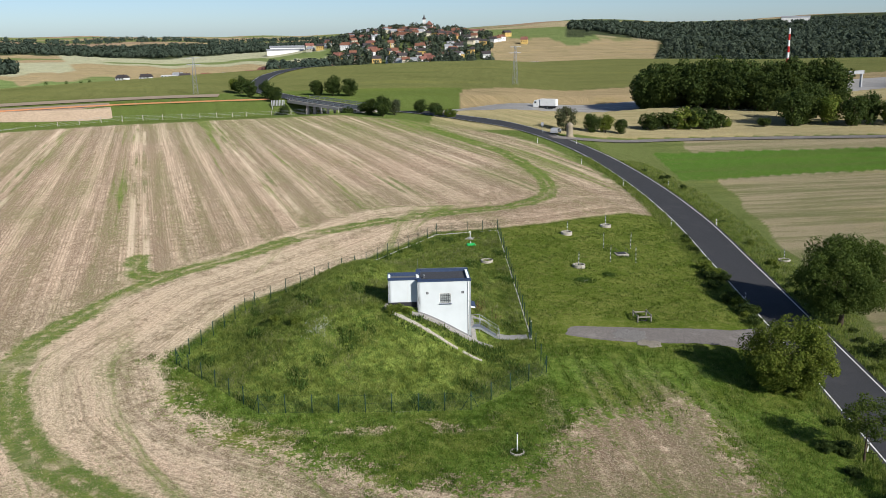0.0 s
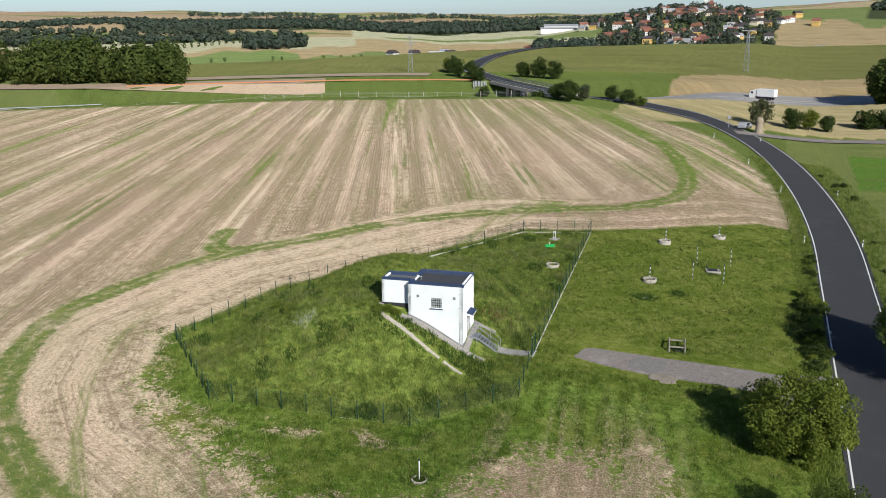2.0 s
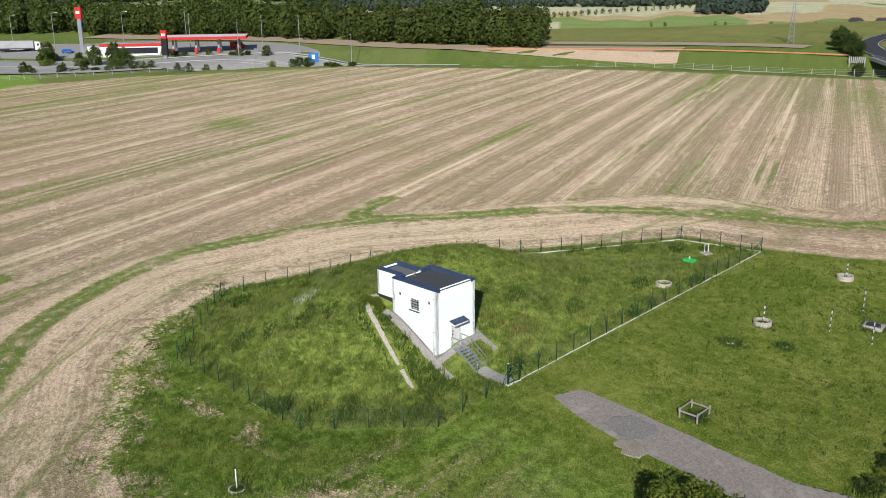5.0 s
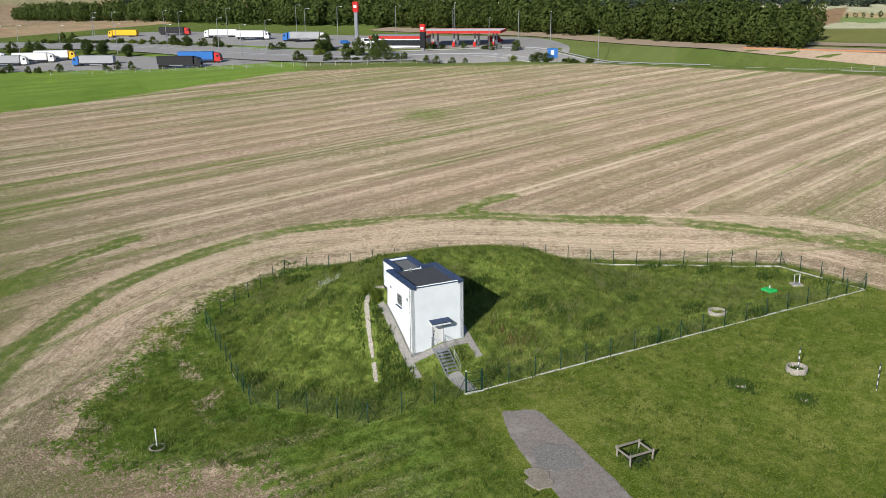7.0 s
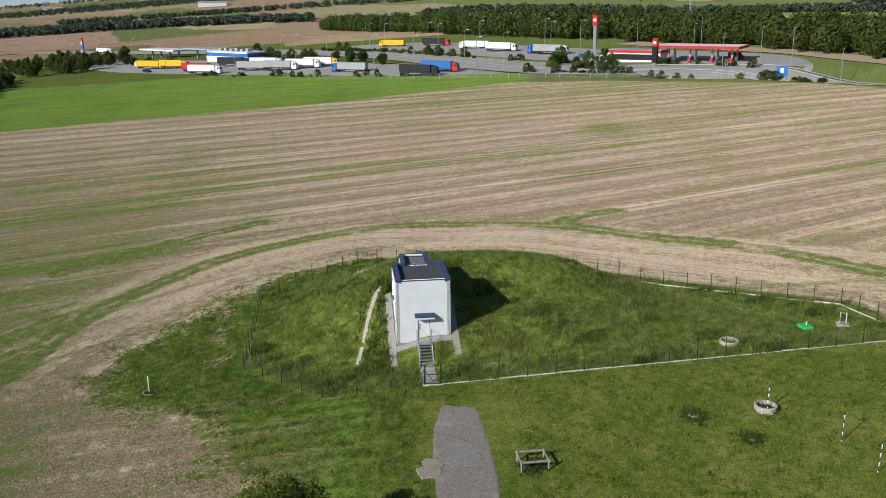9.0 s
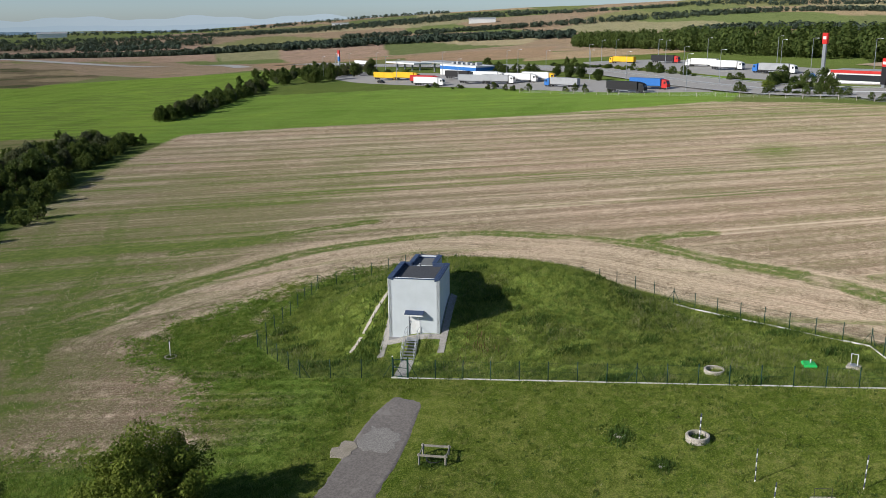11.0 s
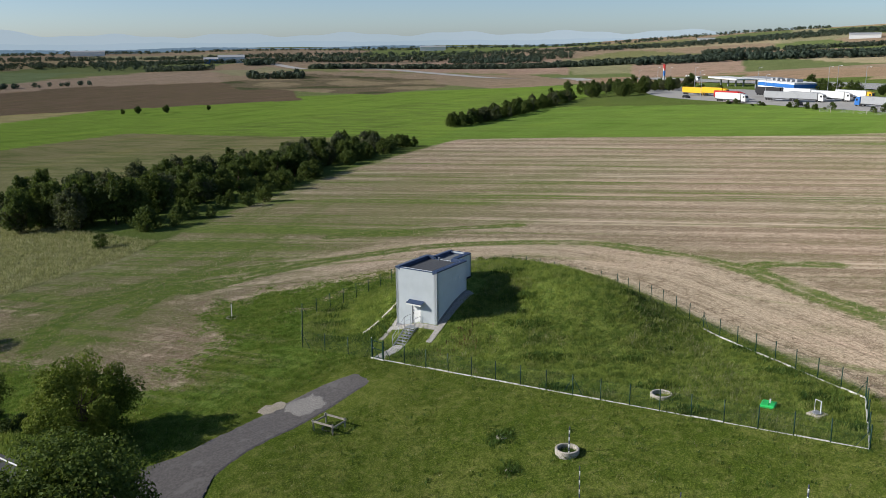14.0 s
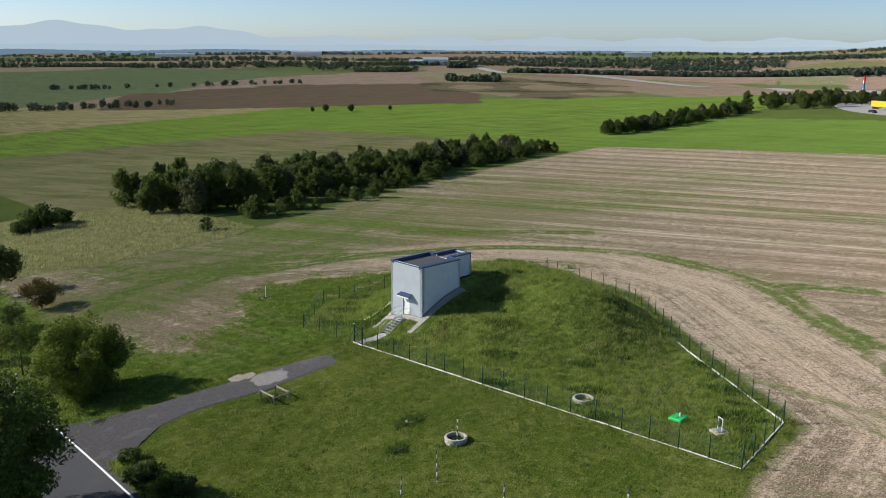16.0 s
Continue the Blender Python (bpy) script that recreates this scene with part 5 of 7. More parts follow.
# ---- trees and bushes ----
def leaf_mesh(name, seed, rx, ry, rz, cz, clumps, leaves, size, material, low=-0.75, clump=0.34, tall=1.0, taper=0.0):
    """A crown: many small leaves gathered in clumps inside an uneven egg."""
    r = np.random.default_rng(seed)
    d = r.normal(size=(clumps, 3))
    d /= np.linalg.norm(d, axis=1)[:, None]
    d[:, 2] = np.clip(d[:, 2], low, 1)
    c = d * (r.uniform(0.25, 1.0, clumps) ** 0.45)[:, None] * np.array((rx, ry, rz)) * (1 - clump * 0.7)
    c[:, :2] *= r.uniform(0.75, 1.15, clumps)[:, None]
    c[:, :2] *= (1 + taper * 0.5 - taper * (c[:, 2] / rz + 1) * 0.5)[:, None]
    cr = clump * (rx + ry + rz) / 3 * r.uniform(0.6, 1.25, clumps) * (1 - taper * 0.35 * (c[:, 2] / rz + 1) * 0.5)
    k = r.integers(0, clumps, leaves)
    e = r.normal(size=(leaves, 3))
    e /= np.linalg.norm(e, axis=1)[:, None]
    pos = c[k] + e * (cr[k] * r.uniform(0.3, 1.0, leaves) ** 0.5)[:, None] * np.array((1, 1, 0.85 * tall)) + np.array((0, 0, cz))
    nrm = e * 0.7 + r.normal(size=(leaves, 3)) * 0.55 + np.array((0, 0, 0.25))
    nrm /= np.linalg.norm(nrm, axis=1)[:, None]
    t = np.cross(nrm, r.normal(size=(leaves, 3)))
    t /= np.linalg.norm(t, axis=1)[:, None]
    b = np.cross(nrm, t)
    s = (size * r.uniform(0.6, 1.3, leaves))[:, None]
    v = np.stack([pos - t * s, pos - b * s * 0.55, pos + t * s, pos + b * s * 0.55], 1).reshape(-1, 3)
    v[:, 2] = np.maximum(v[:, 2], 0.03)
    return quad_mesh(name, v, material)


def quad_mesh(name, v, material):
    n = len(v) // 4
    me = bpy.data.meshes.new(name)
    me.vertices.add(len(v))
    me.vertices.foreach_set("co", np.ascontiguousarray(v, np.float32).ravel())
    me.loops.add(4 * n)
    me.loops.foreach_set("vertex_index", np.arange(4 * n, dtype=np.int32))
    me.polygons.add(n)
    me.polygons.foreach_set("loop_start", (np.arange(n) * 4).astype(np.int32))
    me.update(calc_edges=True)
    me.materials.append(material)
    return me


def trunk_mesh(seed, height, r0, limbs, spread, material=BARK, stems=1):
    rnd = random.Random(seed)
    s = Shape()
    for q in range(stems):
        a = rnd.uniform(0, 6.28)
        lean = 0.0 if stems == 1 else 0.25
        pts, x, y = [], 0.0, 0.0
        for k in range(6):
            f = k / 5
            pts.append((x, y, height * f * 0.8 - (0.2 if k == 0 else 0)))
            x += rnd.uniform(-0.05, 0.05) * height * 0.3 + math.cos(a) * lean * height * 0.12
            y += rnd.uniform(-0.05, 0.05) * height * 0.3 + math.sin(a) * lean * height * 0.12
        s.tube(pts, [r0 * (1.25 if k == 0 else 1 - 0.15 * k) / stems ** 0.5 for k in range(6)], 8)
        for k in range(limbs):
            i = rnd.randint(1, 4)
            base = Vector(pts[i])
            b = rnd.uniform(0, 6.28)
            out = Vector((math.cos(b), math.sin(b), rnd.uniform(0.35, 0.9))) * spread * rnd.uniform(0.5, 0.95)
            mid = base + out * 0.5 + Vector((0, 0, -0.08 * spread))
            s.tube([base, mid, base + out], [r0 * 0.42, r0 * 0.26, r0 * 0.08], 6)
    return s.mesh("trunk", material, True)


def tree(x, y, trunk, crown, label, scale=1.0, turn=None, group="", name="tree", sz=None, lift=0.0, category="tree"):
    m = on_ground(x, y, random.uniform(0, 360) if turn is None else turn, lift) @ Matrix.Diagonal((scale, scale, sz or scale, 1))
    t = thing(name, m, label, category, group)
    if trunk is not None:
        part("trunk", trunk, None, t)
    part("crown", crown, None, t)
    return t


# near trees by the road
tree(30.6, 82.6, trunk_mesh(1, 5.5, 0.16, 5, 3.2, stems=4), leaf_mesh("crown", 1, 5.0, 4.8, 4.1, 3.9, 130, 42000, 0.115, LEAF, low=-0.9, clump=0.22),
     "broad bushy green tree beside the driveway", turn=20)
tree(43.3, 102.3, trunk_mesh(2, 9.5, 0.3, 8, 5.0), leaf_mesh("crown", 2, 6.7, 6.6, 5.5, 6.0, 170, 56000, 0.14, LEAF_MID, clump=0.22),
     "large dark green roadside tree", turn=75, scale=0.98)
tree(33.0, 70.3, trunk_mesh(3, 5.6, 0.11, 9, 2.4), leaf_mesh("crown", 3, 2.6, 2.4, 2.3, 3.9, 36, 4600, 0.10, LEAF_MID, clump=0.28),
     "sparse young roadside tree with a bare trunk", turn=5)
tree(34.6, 63.0, trunk_mesh(4, 3.6, 0.09, 6, 1.7, stems=3), leaf_mesh("crown", 4, 2.2, 2.2, 1.9, 2.0, 30, 2600, 0.11, LEAF_RUST, clump=0.32),
     "rust-tinged bush beside the road", turn=60, name="bush", category="bush")
tree(44.2, 93.0, trunk_mesh(5, 2.0, 0.06, 5, 1.2, stems=3), leaf_mesh("crown", 5, 1.9, 1.5, 1.1, 0.9, 24, 2200, 0.10, LEAF_DARK, clump=0.34),
     "low dark verge bush at the road", turn=60, name="bush", category="bush")
tree(24.5, 45.5, trunk_mesh(6, 4.0, 0.10, 6, 2.0, stems=3), leaf_mesh("crown", 6, 2.9, 2.6, 2.2, 2.3, 36, 4200, 0.13, LEAF_RUST, clump=0.32),
     "dark plum-tinged bush at the field edge", turn=10, name="bush", category="bush")
tree(26.5, 31.5, trunk_mesh(7, 7.5, 0.16, 7, 3.0), leaf_mesh("crown", 7, 3.6, 3.4, 3.6, 4.6, 50, 7000, 0.16, LEAF_DARK, clump=0.30),
     "dark green tree at the roadside", turn=40)
tree(29.5, 52.0, trunk_mesh(8, 3.6, 0.10, 6, 1.8, stems=3), leaf_mesh("crown", 8, 2.0, 2.0, 1.7, 1.8, 26, 2400, 0.12, LEAF_DARK, clump=0.34),
     "dense dark bush on the road bank", turn=0, name="bush", category="bush")

# kinds for the middle distance
BROAD = [leaf_mesh("crown", 20 + k, 3.6, 3.4, 4.0, 3.7, 46, 4600, 0.235, LEAF_DARK if k != 2 else LEAF, low=-0.95, clump=0.36) for k in range(4)]
LEAF_HEDGE = leafy("hedge_leaves", (0.056, 0.092, 0.024), (0.145, 0.185, 0.052), 0.7, 0.35)
THICK = [leaf_mesh("crown", 70 + k, 3.0, 2.8, 4.3, 4.0, 64, 4600, 0.20, LEAF_HEDGE if k != 2 else LEAF_GREY, low=-0.98, clump=0.25, tall=1.25, taper=0.75) for k in range(4)]
LOW = [leaf_mesh("crown", 80 + k, 2.6, 2.2, 2.6, 2.2, 48, 2600, 0.17, LEAF_HEDGE, low=-0.98, clump=0.24, tall=1.3, taper=0.6) for k in range(3)]
GREY = leaf_mesh("crown", 31, 2.9, 2.7, 3.8, 3.7, 36, 3000, 0.21, LEAF_GREY, low=-0.95, clump=0.34)
SHRUB = [leaf_mesh("crown", 40 + k, 2.1, 1.9, 1.5, 1.2, 26, 1900, 0.165, LEAF_DARK if k != 1 else LEAF, clump=0.36) for k in range(3)]
SPIRE = leaf_mesh("crown", 50, 1.7, 1.7, 4.2, 4.2, 40, 1400, 0.26, LEAF_DARK, clump=0.26)
STEM = trunk_mesh(60, 6.5, 0.15, 6, 2.4)
STEMS = trunk_mesh(61, 2.0, 0.07, 4, 1.2, stems=3)
rnd = random.Random(12)


def along(line, f):
    p = np.array(line, float)
    seg = np.linalg.norm(np.diff(p, axis=0), axis=1)
    t = f * seg.sum()
    for a, b, s in zip(p[:-1], p[1:], seg):
        if t <= s or b is p[-1]:
            return a + (b - a) * min(1, t / s)
        t -= s
    return p[-1]


hedge_back = [(-8, -34), (-36, -30), (-75, -38), (-110, -48), (-150, -60)]
hedge_front = [(-14, 4), (-30, 8), (-45, 7), (-74, -10), (-106, -28), (-134, -38), (-176, -55)]
for k in range(150):
    f = rnd.random() ** 1.15
    q = along(hedge_back, f) * (1 - (j := rnd.random() ** 1.3 * 0.75)) + along(hedge_front, min(1, f * 0.9 + 0.05)) * j
    s = rnd.uniform(0.8, 1.3) * (1.05 - 0.28 * f)
    tree(q[0], q[1], STEM, rnd.choice(THICK + THICK + [BROAD[1], GREY]), "dark green hedgerow tree between the fields", s, rnd.uniform(0, 360), "hedgerow trees", sz=s * rnd.uniform(0.8, 1.1))
for k in range(60):
    q = along([(-12, 19)] + hedge_front[1:], rnd.random()) + np.array((rnd.uniform(-4, 4), rnd.uniform(-6, 2)))
    tree(q[0], q[1], STEMS, rnd.choice(LOW), "low hedgerow shrub at the stubble edge", rnd.uniform(0.5, 1.1), rnd.uniform(0, 360), "hedgerow shrubs", "bush", category="bush")
tree(-150, -66, STEM, SPIRE, "slender dark conifer in the hedgerow", 0.95, 0, "hedgerow trees")
for x, y, s in ((8, -17, 1.35), (3, -20, 0.9), (12, -14, 0.8)):
    tree(x, y, STEMS, SHRUB[0], "rounded dark bush alone in rough meadow", s * 1.5, None, "meadow bushes", "bush", category="bush")
second = [(-232, -80), (-268, -86), (-320, -98), (-376, -110)]
for k in range(150):
    q = along(second, rnd.random()) + np.array((rnd.uniform(-4, 4), rnd.uniform(-9, 4)))
    tree(q[0], q[1], STEMS, rnd.choice(LOW + THICK), "bushy hedge along the green field", rnd.uniform(0.5, 0.95), rnd.uniform(0, 360), "field hedge", "hedge_shrub", category="shrub")
for k in range(60):
    q = np.array((-405, -112)) + np.array((rnd.uniform(-95, 14), rnd.uniform(-30, 24)))
    s = rnd.uniform(0.7, 1.35)
    tree(q[0], q[1], STEM, rnd.choice(THICK + [GREY]), "tall thicket tree beside the motorway services", s, rnd.uniform(0, 360), "thicket trees")
for x, y, s in ((-283, -408, 0.55), (-288, -398, 0.8), (-296, -377, 0.8), (-318, -360, 0.5)):
    tree(x, y, STEM, BROAD[1], "single small tree at the field edge", s, None, "field trees")

# along the road to the north, round the bridge and the shrine
for x, y, s, kind in ((24, 238, 1.05, GREY), (31, 241, 0.75, BROAD[0]), (35, 242, 0.7, BROAD[2]), (39, 241.5, 0.6, BROAD[0]), (-26, 256, 0.85, BROAD[1]), (-23, 259, 0.75, GREY),
                      (-16, 264, 0.6, BROAD[3]), (-30, 259, 0.7, BROAD[0]), (-49, 312, 1.0, BROAD[1]), (-43, 310, 0.9, BROAD[3]), (-55, 314, 0.8, BROAD[0]), (-84, 324, 0.9, BROAD[1]),
                      (-78, 312, 0.85, BROAD[3]), (-70, 304, 0.9, BROAD[1]), (-66, 299, 0.75, BROAD[0]), (-88, 330, 0.7, BROAD[2]), (-62, 292, 0.6, BROAD[1])):
    tree(x, y, STEM, kind, "leafy tree beside the northern road", s, None, "roadside trees", sz=s * 1.0)
for x, y, s in ((-11, 259, 1.3), (-7, 256, 1.0), (-38, 268, 1.4), (-33, 266, 1.0), (-52, 276, 1.0), (48, 249, 1.9), (53, 249, 2.0), (58, 250, 2.3), (62, 250, 2.4), (66, 251, 2.0), (70, 253, 0.9), (80, 252, 1.1), (-12, 268, 1.2)):
    tree(x, y, STEMS, SHRUB[int(abs(x)) % 3], "green bush beside the northern road", s, None, "roadside bushes", "bush", category="bush")
for k in range(80):
    x = rnd.uniform(58, 112)
    y = 302 - 0.42 * (x - 58) + rnd.uniform(-2, 16)
    s = rnd.uniform(1.25, 2.3)
    tree(x, y, STEM, rnd.choice((BROAD[1], BROAD[3], BROAD[1], BROAD[0])), "tall dark tree in a dense copse", s, rnd.uniform(0, 360), "copse trees")
for x, y, s in ((88, 253, 1.5), (92, 256, 1.35), (98, 254, 1.2), (104, 252, 1.25), (109, 255, 1.3), (114, 252, 1.1), (95, 262, 1.6), (120, 254, 1.3), (126, 252, 1.2)):
    tree(x, y, STEM, BROAD[int(x) % 4], "green tree at the edge of the copse", s, None, "copse edge trees")

# rough shrubs on the road banks
rnd = random.Random(77)
for k in range(46):
    y = rnd.uniform(98, 138)
    x = 33.6 - rnd.random() * (2.2 if y < 124 else 1.2) - max(0, (y - 130) * 0.05)
    if y > 99:
        s = rnd.uniform(0.26, 0.70) * (1.0 if y < 122 else 0.5)
        tree(x, y, None, rnd.choice(SHRUB), "low dark shrub on the road bank", s, rnd.uniform(0, 360), "bank shrubs", "bush", sz=s * 0.9, category="bush")
for k in range(18):
    y = rnd.uniform(60, 190)
    x = float(np.interp(y, ROAD[:, 1], ROAD[:, 0])) + 4.4 + rnd.random() * 3.0
    s = rnd.uniform(0.2, 0.55)
    tree(x, y, None, rnd.choice(SHRUB), "low verge shrub beside the road", s, rnd.uniform(0, 360), "verge shrubs", "bush", sz=s * 0.8, category="bush")
for k in range(20):
    y = rnd.uniform(24, 84)
    x = 32.8 - rnd.random() * 2.5
    s = rnd.uniform(0.25, 0.6)
    tree(x, y, None, rnd.choice(SHRUB), "low shrub on the grassy road bank", s, rnd.uniform(0, 360), "bank shrubs", "bush", sz=s * 0.8, category="bush")

# ---- motorway, bridge and traffic ----
def ground_strip(name, line, width, material, label, category="road", lift=0.12, far=0.5, step=4.0, across=5, kind="structure"):
    return tagged(part(name, drape(spline(line, step), width, lift, far, across), material), label, category, kind=kind)


motorway = ground_strip("motorway", MOTORWAY, 25.0, CRATE, "pale concrete dual carriageway motorway", step=6.0, across=9)
mline = spline(MOTORWAY[2:-3], 6.0)
for off in (-11.6, -1.9, 1.9, 11.6):
    part("lane_line", drape(mline, 0.3, 0.14, 0.56, 2, off), WHITE_PAINT, motorway)


def guard_rail(line, off, label):
    line = spline(line, 6.0)
    t = np.gradient(line, axis=0)
    t /= np.linalg.norm(t, axis=1)[:, None]
    pts = line + np.stack([t[:, 1], -t[:, 0]], 1) * off
    g = thing("guard_rail", pose(0, 0, 0), label, "guard rail", "guard rails")
    zs = [ground_z(*a) for a in pts]
    for a, b, za, zb in zip(pts[:-1], pts[1:], zs[:-1], zs[1:]):
        part("beam", Shape().beam((*a, za + 0.68), (*b, zb + 0.68), 0.08, 0.26), GALV, g)
        part("post", Shape().box(a[0] - 0.06, a[1] - 0.06, za - 0.3, a[0] + 0.06, a[1] + 0.06, za + 0.58), GALV, g)


PALE_SOIL = worn("pale_soil", (0.44, 0.335, 0.235), 0.95, 0, 0.15, 0.3, (0.33, 0.25, 0.17), 0)
ground_strip("bare_soil", [(-352, 187), (-310, 209), (-270, 233), (-232, 243), (-196, 254), (-150, 274), (-118, 289)], 14.0, PALE_SOIL, "bare pale soil strip beside the motorway", "soil", 0.10, 0.3)
ground_strip("bare_soil", [(-182, 277), (-140, 299), (-108, 312), (-90, 316)], 10.0, PALE_SOIL, "narrow strip of bare soil below the maize", "soil", 0.10, 0.3)
guard_rail(MOTORWAY[7:15], 13.2, "galvanised guard rail along the motorway")
guard_rail(MOTORWAY[7:15], 0.0, "galvanised guard rail in the median")
guard_rail(MOTORWAY[2:5], -13.2, "galvanised guard rail beside the northern lanes")

bridge = thing("road_bridge", pose(0, 0, 0), "concrete road bridge with steel railings over the motorway", "bridge")
ba, bb = Vector((-30.5, 272.5, 0)), Vector((-59, 302, 0))
ba.z, bb.z = ground_z(-22, 266) + 0.2, ground_z(-72, 312) - 0.3
part("deck", Shape().beam(ba - Vector((0, 0, 0.45)), bb - Vector((0, 0, 0.45)), 9.0, 0.9), OLD_CONCRETE, bridge)
part("surface", Shape().beam(ba + Vector((0, 0, 0.02)), bb + Vector((0, 0, 0.02)), 7.2, 0.06), ASPHALT, bridge)
side = (bb - ba).normalized().cross(Vector((0, 0, 1)))
for s in (-4.4, 4.4):
    for h in (0.5, 1.0):
        part("railing", Shape().beam(ba + side * s + Vector((0, 0, h)), bb + side * s + Vector((0, 0, h)), 0.08, 0.22), GALV, bridge)
    for k in range(15):
        q = ba + (bb - ba) * (k / 14) + side * s
        part("rail_post", Shape().box(q.x - 0.06, q.y - 0.06, q.z - 0.3, q.x + 0.06, q.y + 0.06, q.z + 1.0), GALV, bridge)
for f in (0.22, 0.5, 0.78):
    for s in (-2.6, 0, 2.6):
        q = ba + (bb - ba) * f + side * s
        part("pier", Shape().tube([(q.x, q.y, q.z - 7.5), (q.x, q.y, q.z - 0.8)], 0.45, 10), OLD_CONCRETE, bridge)
gn = thing("sign_gantry", on_ground(-65, 297, 20), "galvanised lattice sign seen from behind near the bridge", "sign")
for x in (-2, 2):
    part("leg", Shape().box(x - 0.1, -0.1, -1, x + 0.1, 0.1, 2.6), GREY_PAINT, gn)
for k in range(9):
    part("slat", Shape().box(-2.2 + k * 0.5, -0.15, 0.9, -1.95 + k * 0.5, -0.05, 2.7), GREY_PAINT, gn)

WHEEL = Shape().tube([(0, -0.15, 0), (0, 0.15, 0)], 0.5, 14).mesh("wheel", RUBBER)


def lorry(x, y, turn, box_mat, cab_mat, label, length=13.6, no_cab=False):
    """An articulated lorry: trailer, cab, wheels; front at +x."""
    t = thing("lorry", on_ground(x, y, turn, 0.15), label, "lorry", "parked lorries")
    part("trailer_box", Shape().box(-length, -1.25, 1.15, 0, 1.25, 3.95, 0.05), box_mat, t)
    part("chassis", Shape().box(-length + 0.5, -1.1, 0.75, 1.0, 1.1, 1.14), DARK_STEEL, t)
    part("skirt", Shape().box(-length + 4.5, -1.2, 0.55, -4.0, 1.2, 0.74), GREY_PAINT, t)
    if not no_cab:
        cab = Shape().add([(0.5, -1.22, 0.55), (2.75, -1.22, 0.55), (2.75, 1.22, 0.55), (0.5, 1.22, 0.55), (0.5, -1.22, 2.2), (2.8, -1.22, 1.9), (2.8, 1.22, 1.9), (0.5, 1.22, 2.2),
                           (0.5, -1.18, 3.75), (2.35, -1.15, 3.25), (2.35, 1.15, 3.25), (0.5, 1.18, 3.75)],
                          [(3, 2, 1, 0), (0, 1, 5, 4), (1, 2, 6, 5), (2, 3, 7, 6), (3, 0, 4, 7), (4, 5, 9, 8), (5, 6, 10, 9), (6, 7, 11, 10), (7, 4, 8, 11), (8, 9, 10, 11)])
        c = part("cab", cab, cab_mat, t)
        part("windscreen", Shape().add([(2.80, -1.05, 2.0), (2.80, 1.05, 2.0), (2.49, 1.02, 3.0), (2.49, -1.02, 3.0)], [(0, 1, 2, 3)]), DARK_GLASS, c)
        part("bumper", Shape().box(2.7, -1.2, 0.4, 2.9, 1.2, 0.9, 0.03), GREY_PAINT, c)
        for sx in (1.9,):
            part("side_window", Shape().box(sx - 0.5, -1.235, 2.1, sx + 0.3, -1.225, 2.9), DARK_GLASS, c)
            part("side_window", Shape().box(sx - 0.5, 1.225, 2.1, sx + 0.3, 1.235, 2.9), DARK_GLASS, c)
    for wx in (-length + 1.4, -length + 2.7, -length + 4.0, -0.2, 1.9):
        if no_cab and wx > -1:
            continue
        for wy in (-1.05, 1.05):
            w = part("wheel", WHEEL, None, t)
            w.location = (wx, wy, 0.5)
    return t


def car(x, y, turn, paint, label, van=False):
    c = thing("van" if van else "car", on_ground(x, y, turn, 0.12), label, "van" if van else "car", "parked cars")
    h = 2.5 if van else 1.45
    prof = [(-2.2, 0.35), (2.2, 0.35), (2.2, 0.8), (1.3, 1.0), (0.6, h), (-1.6, h), (-2.2, 0.95)] if not van else [(-2.9, 0.4), (2.8, 0.4), (2.8, 1.1), (2.0, 1.4), (1.3, h), (-2.9, h)]
    n = len(prof)
    v = [(px, -0.88, pz) for px, pz in prof] + [(px, 0.88, pz) for px, pz in prof]
    part("body", Shape().add(v, [tuple(range(n)), tuple(reversed(range(n, 2 * n)))] + [(i, n + i, n + (i + 1) % n, (i + 1) % n) for i in range(n)]), paint, c)
    part("window_band", Shape().box(-1.3, -0.89, 1.0 if not van else 1.5, 0.7 if not van else 1.4, 0.89, h - 0.12), DARK_GLASS, c)
    for wx in (-1.4, 1.4):
        for wy in (-0.8, 0.8):
            w = part("wheel", WHEEL, None, c)
            w.location, w.scale = (wx, wy, 0.33), (0.66, 0.66, 0.66)


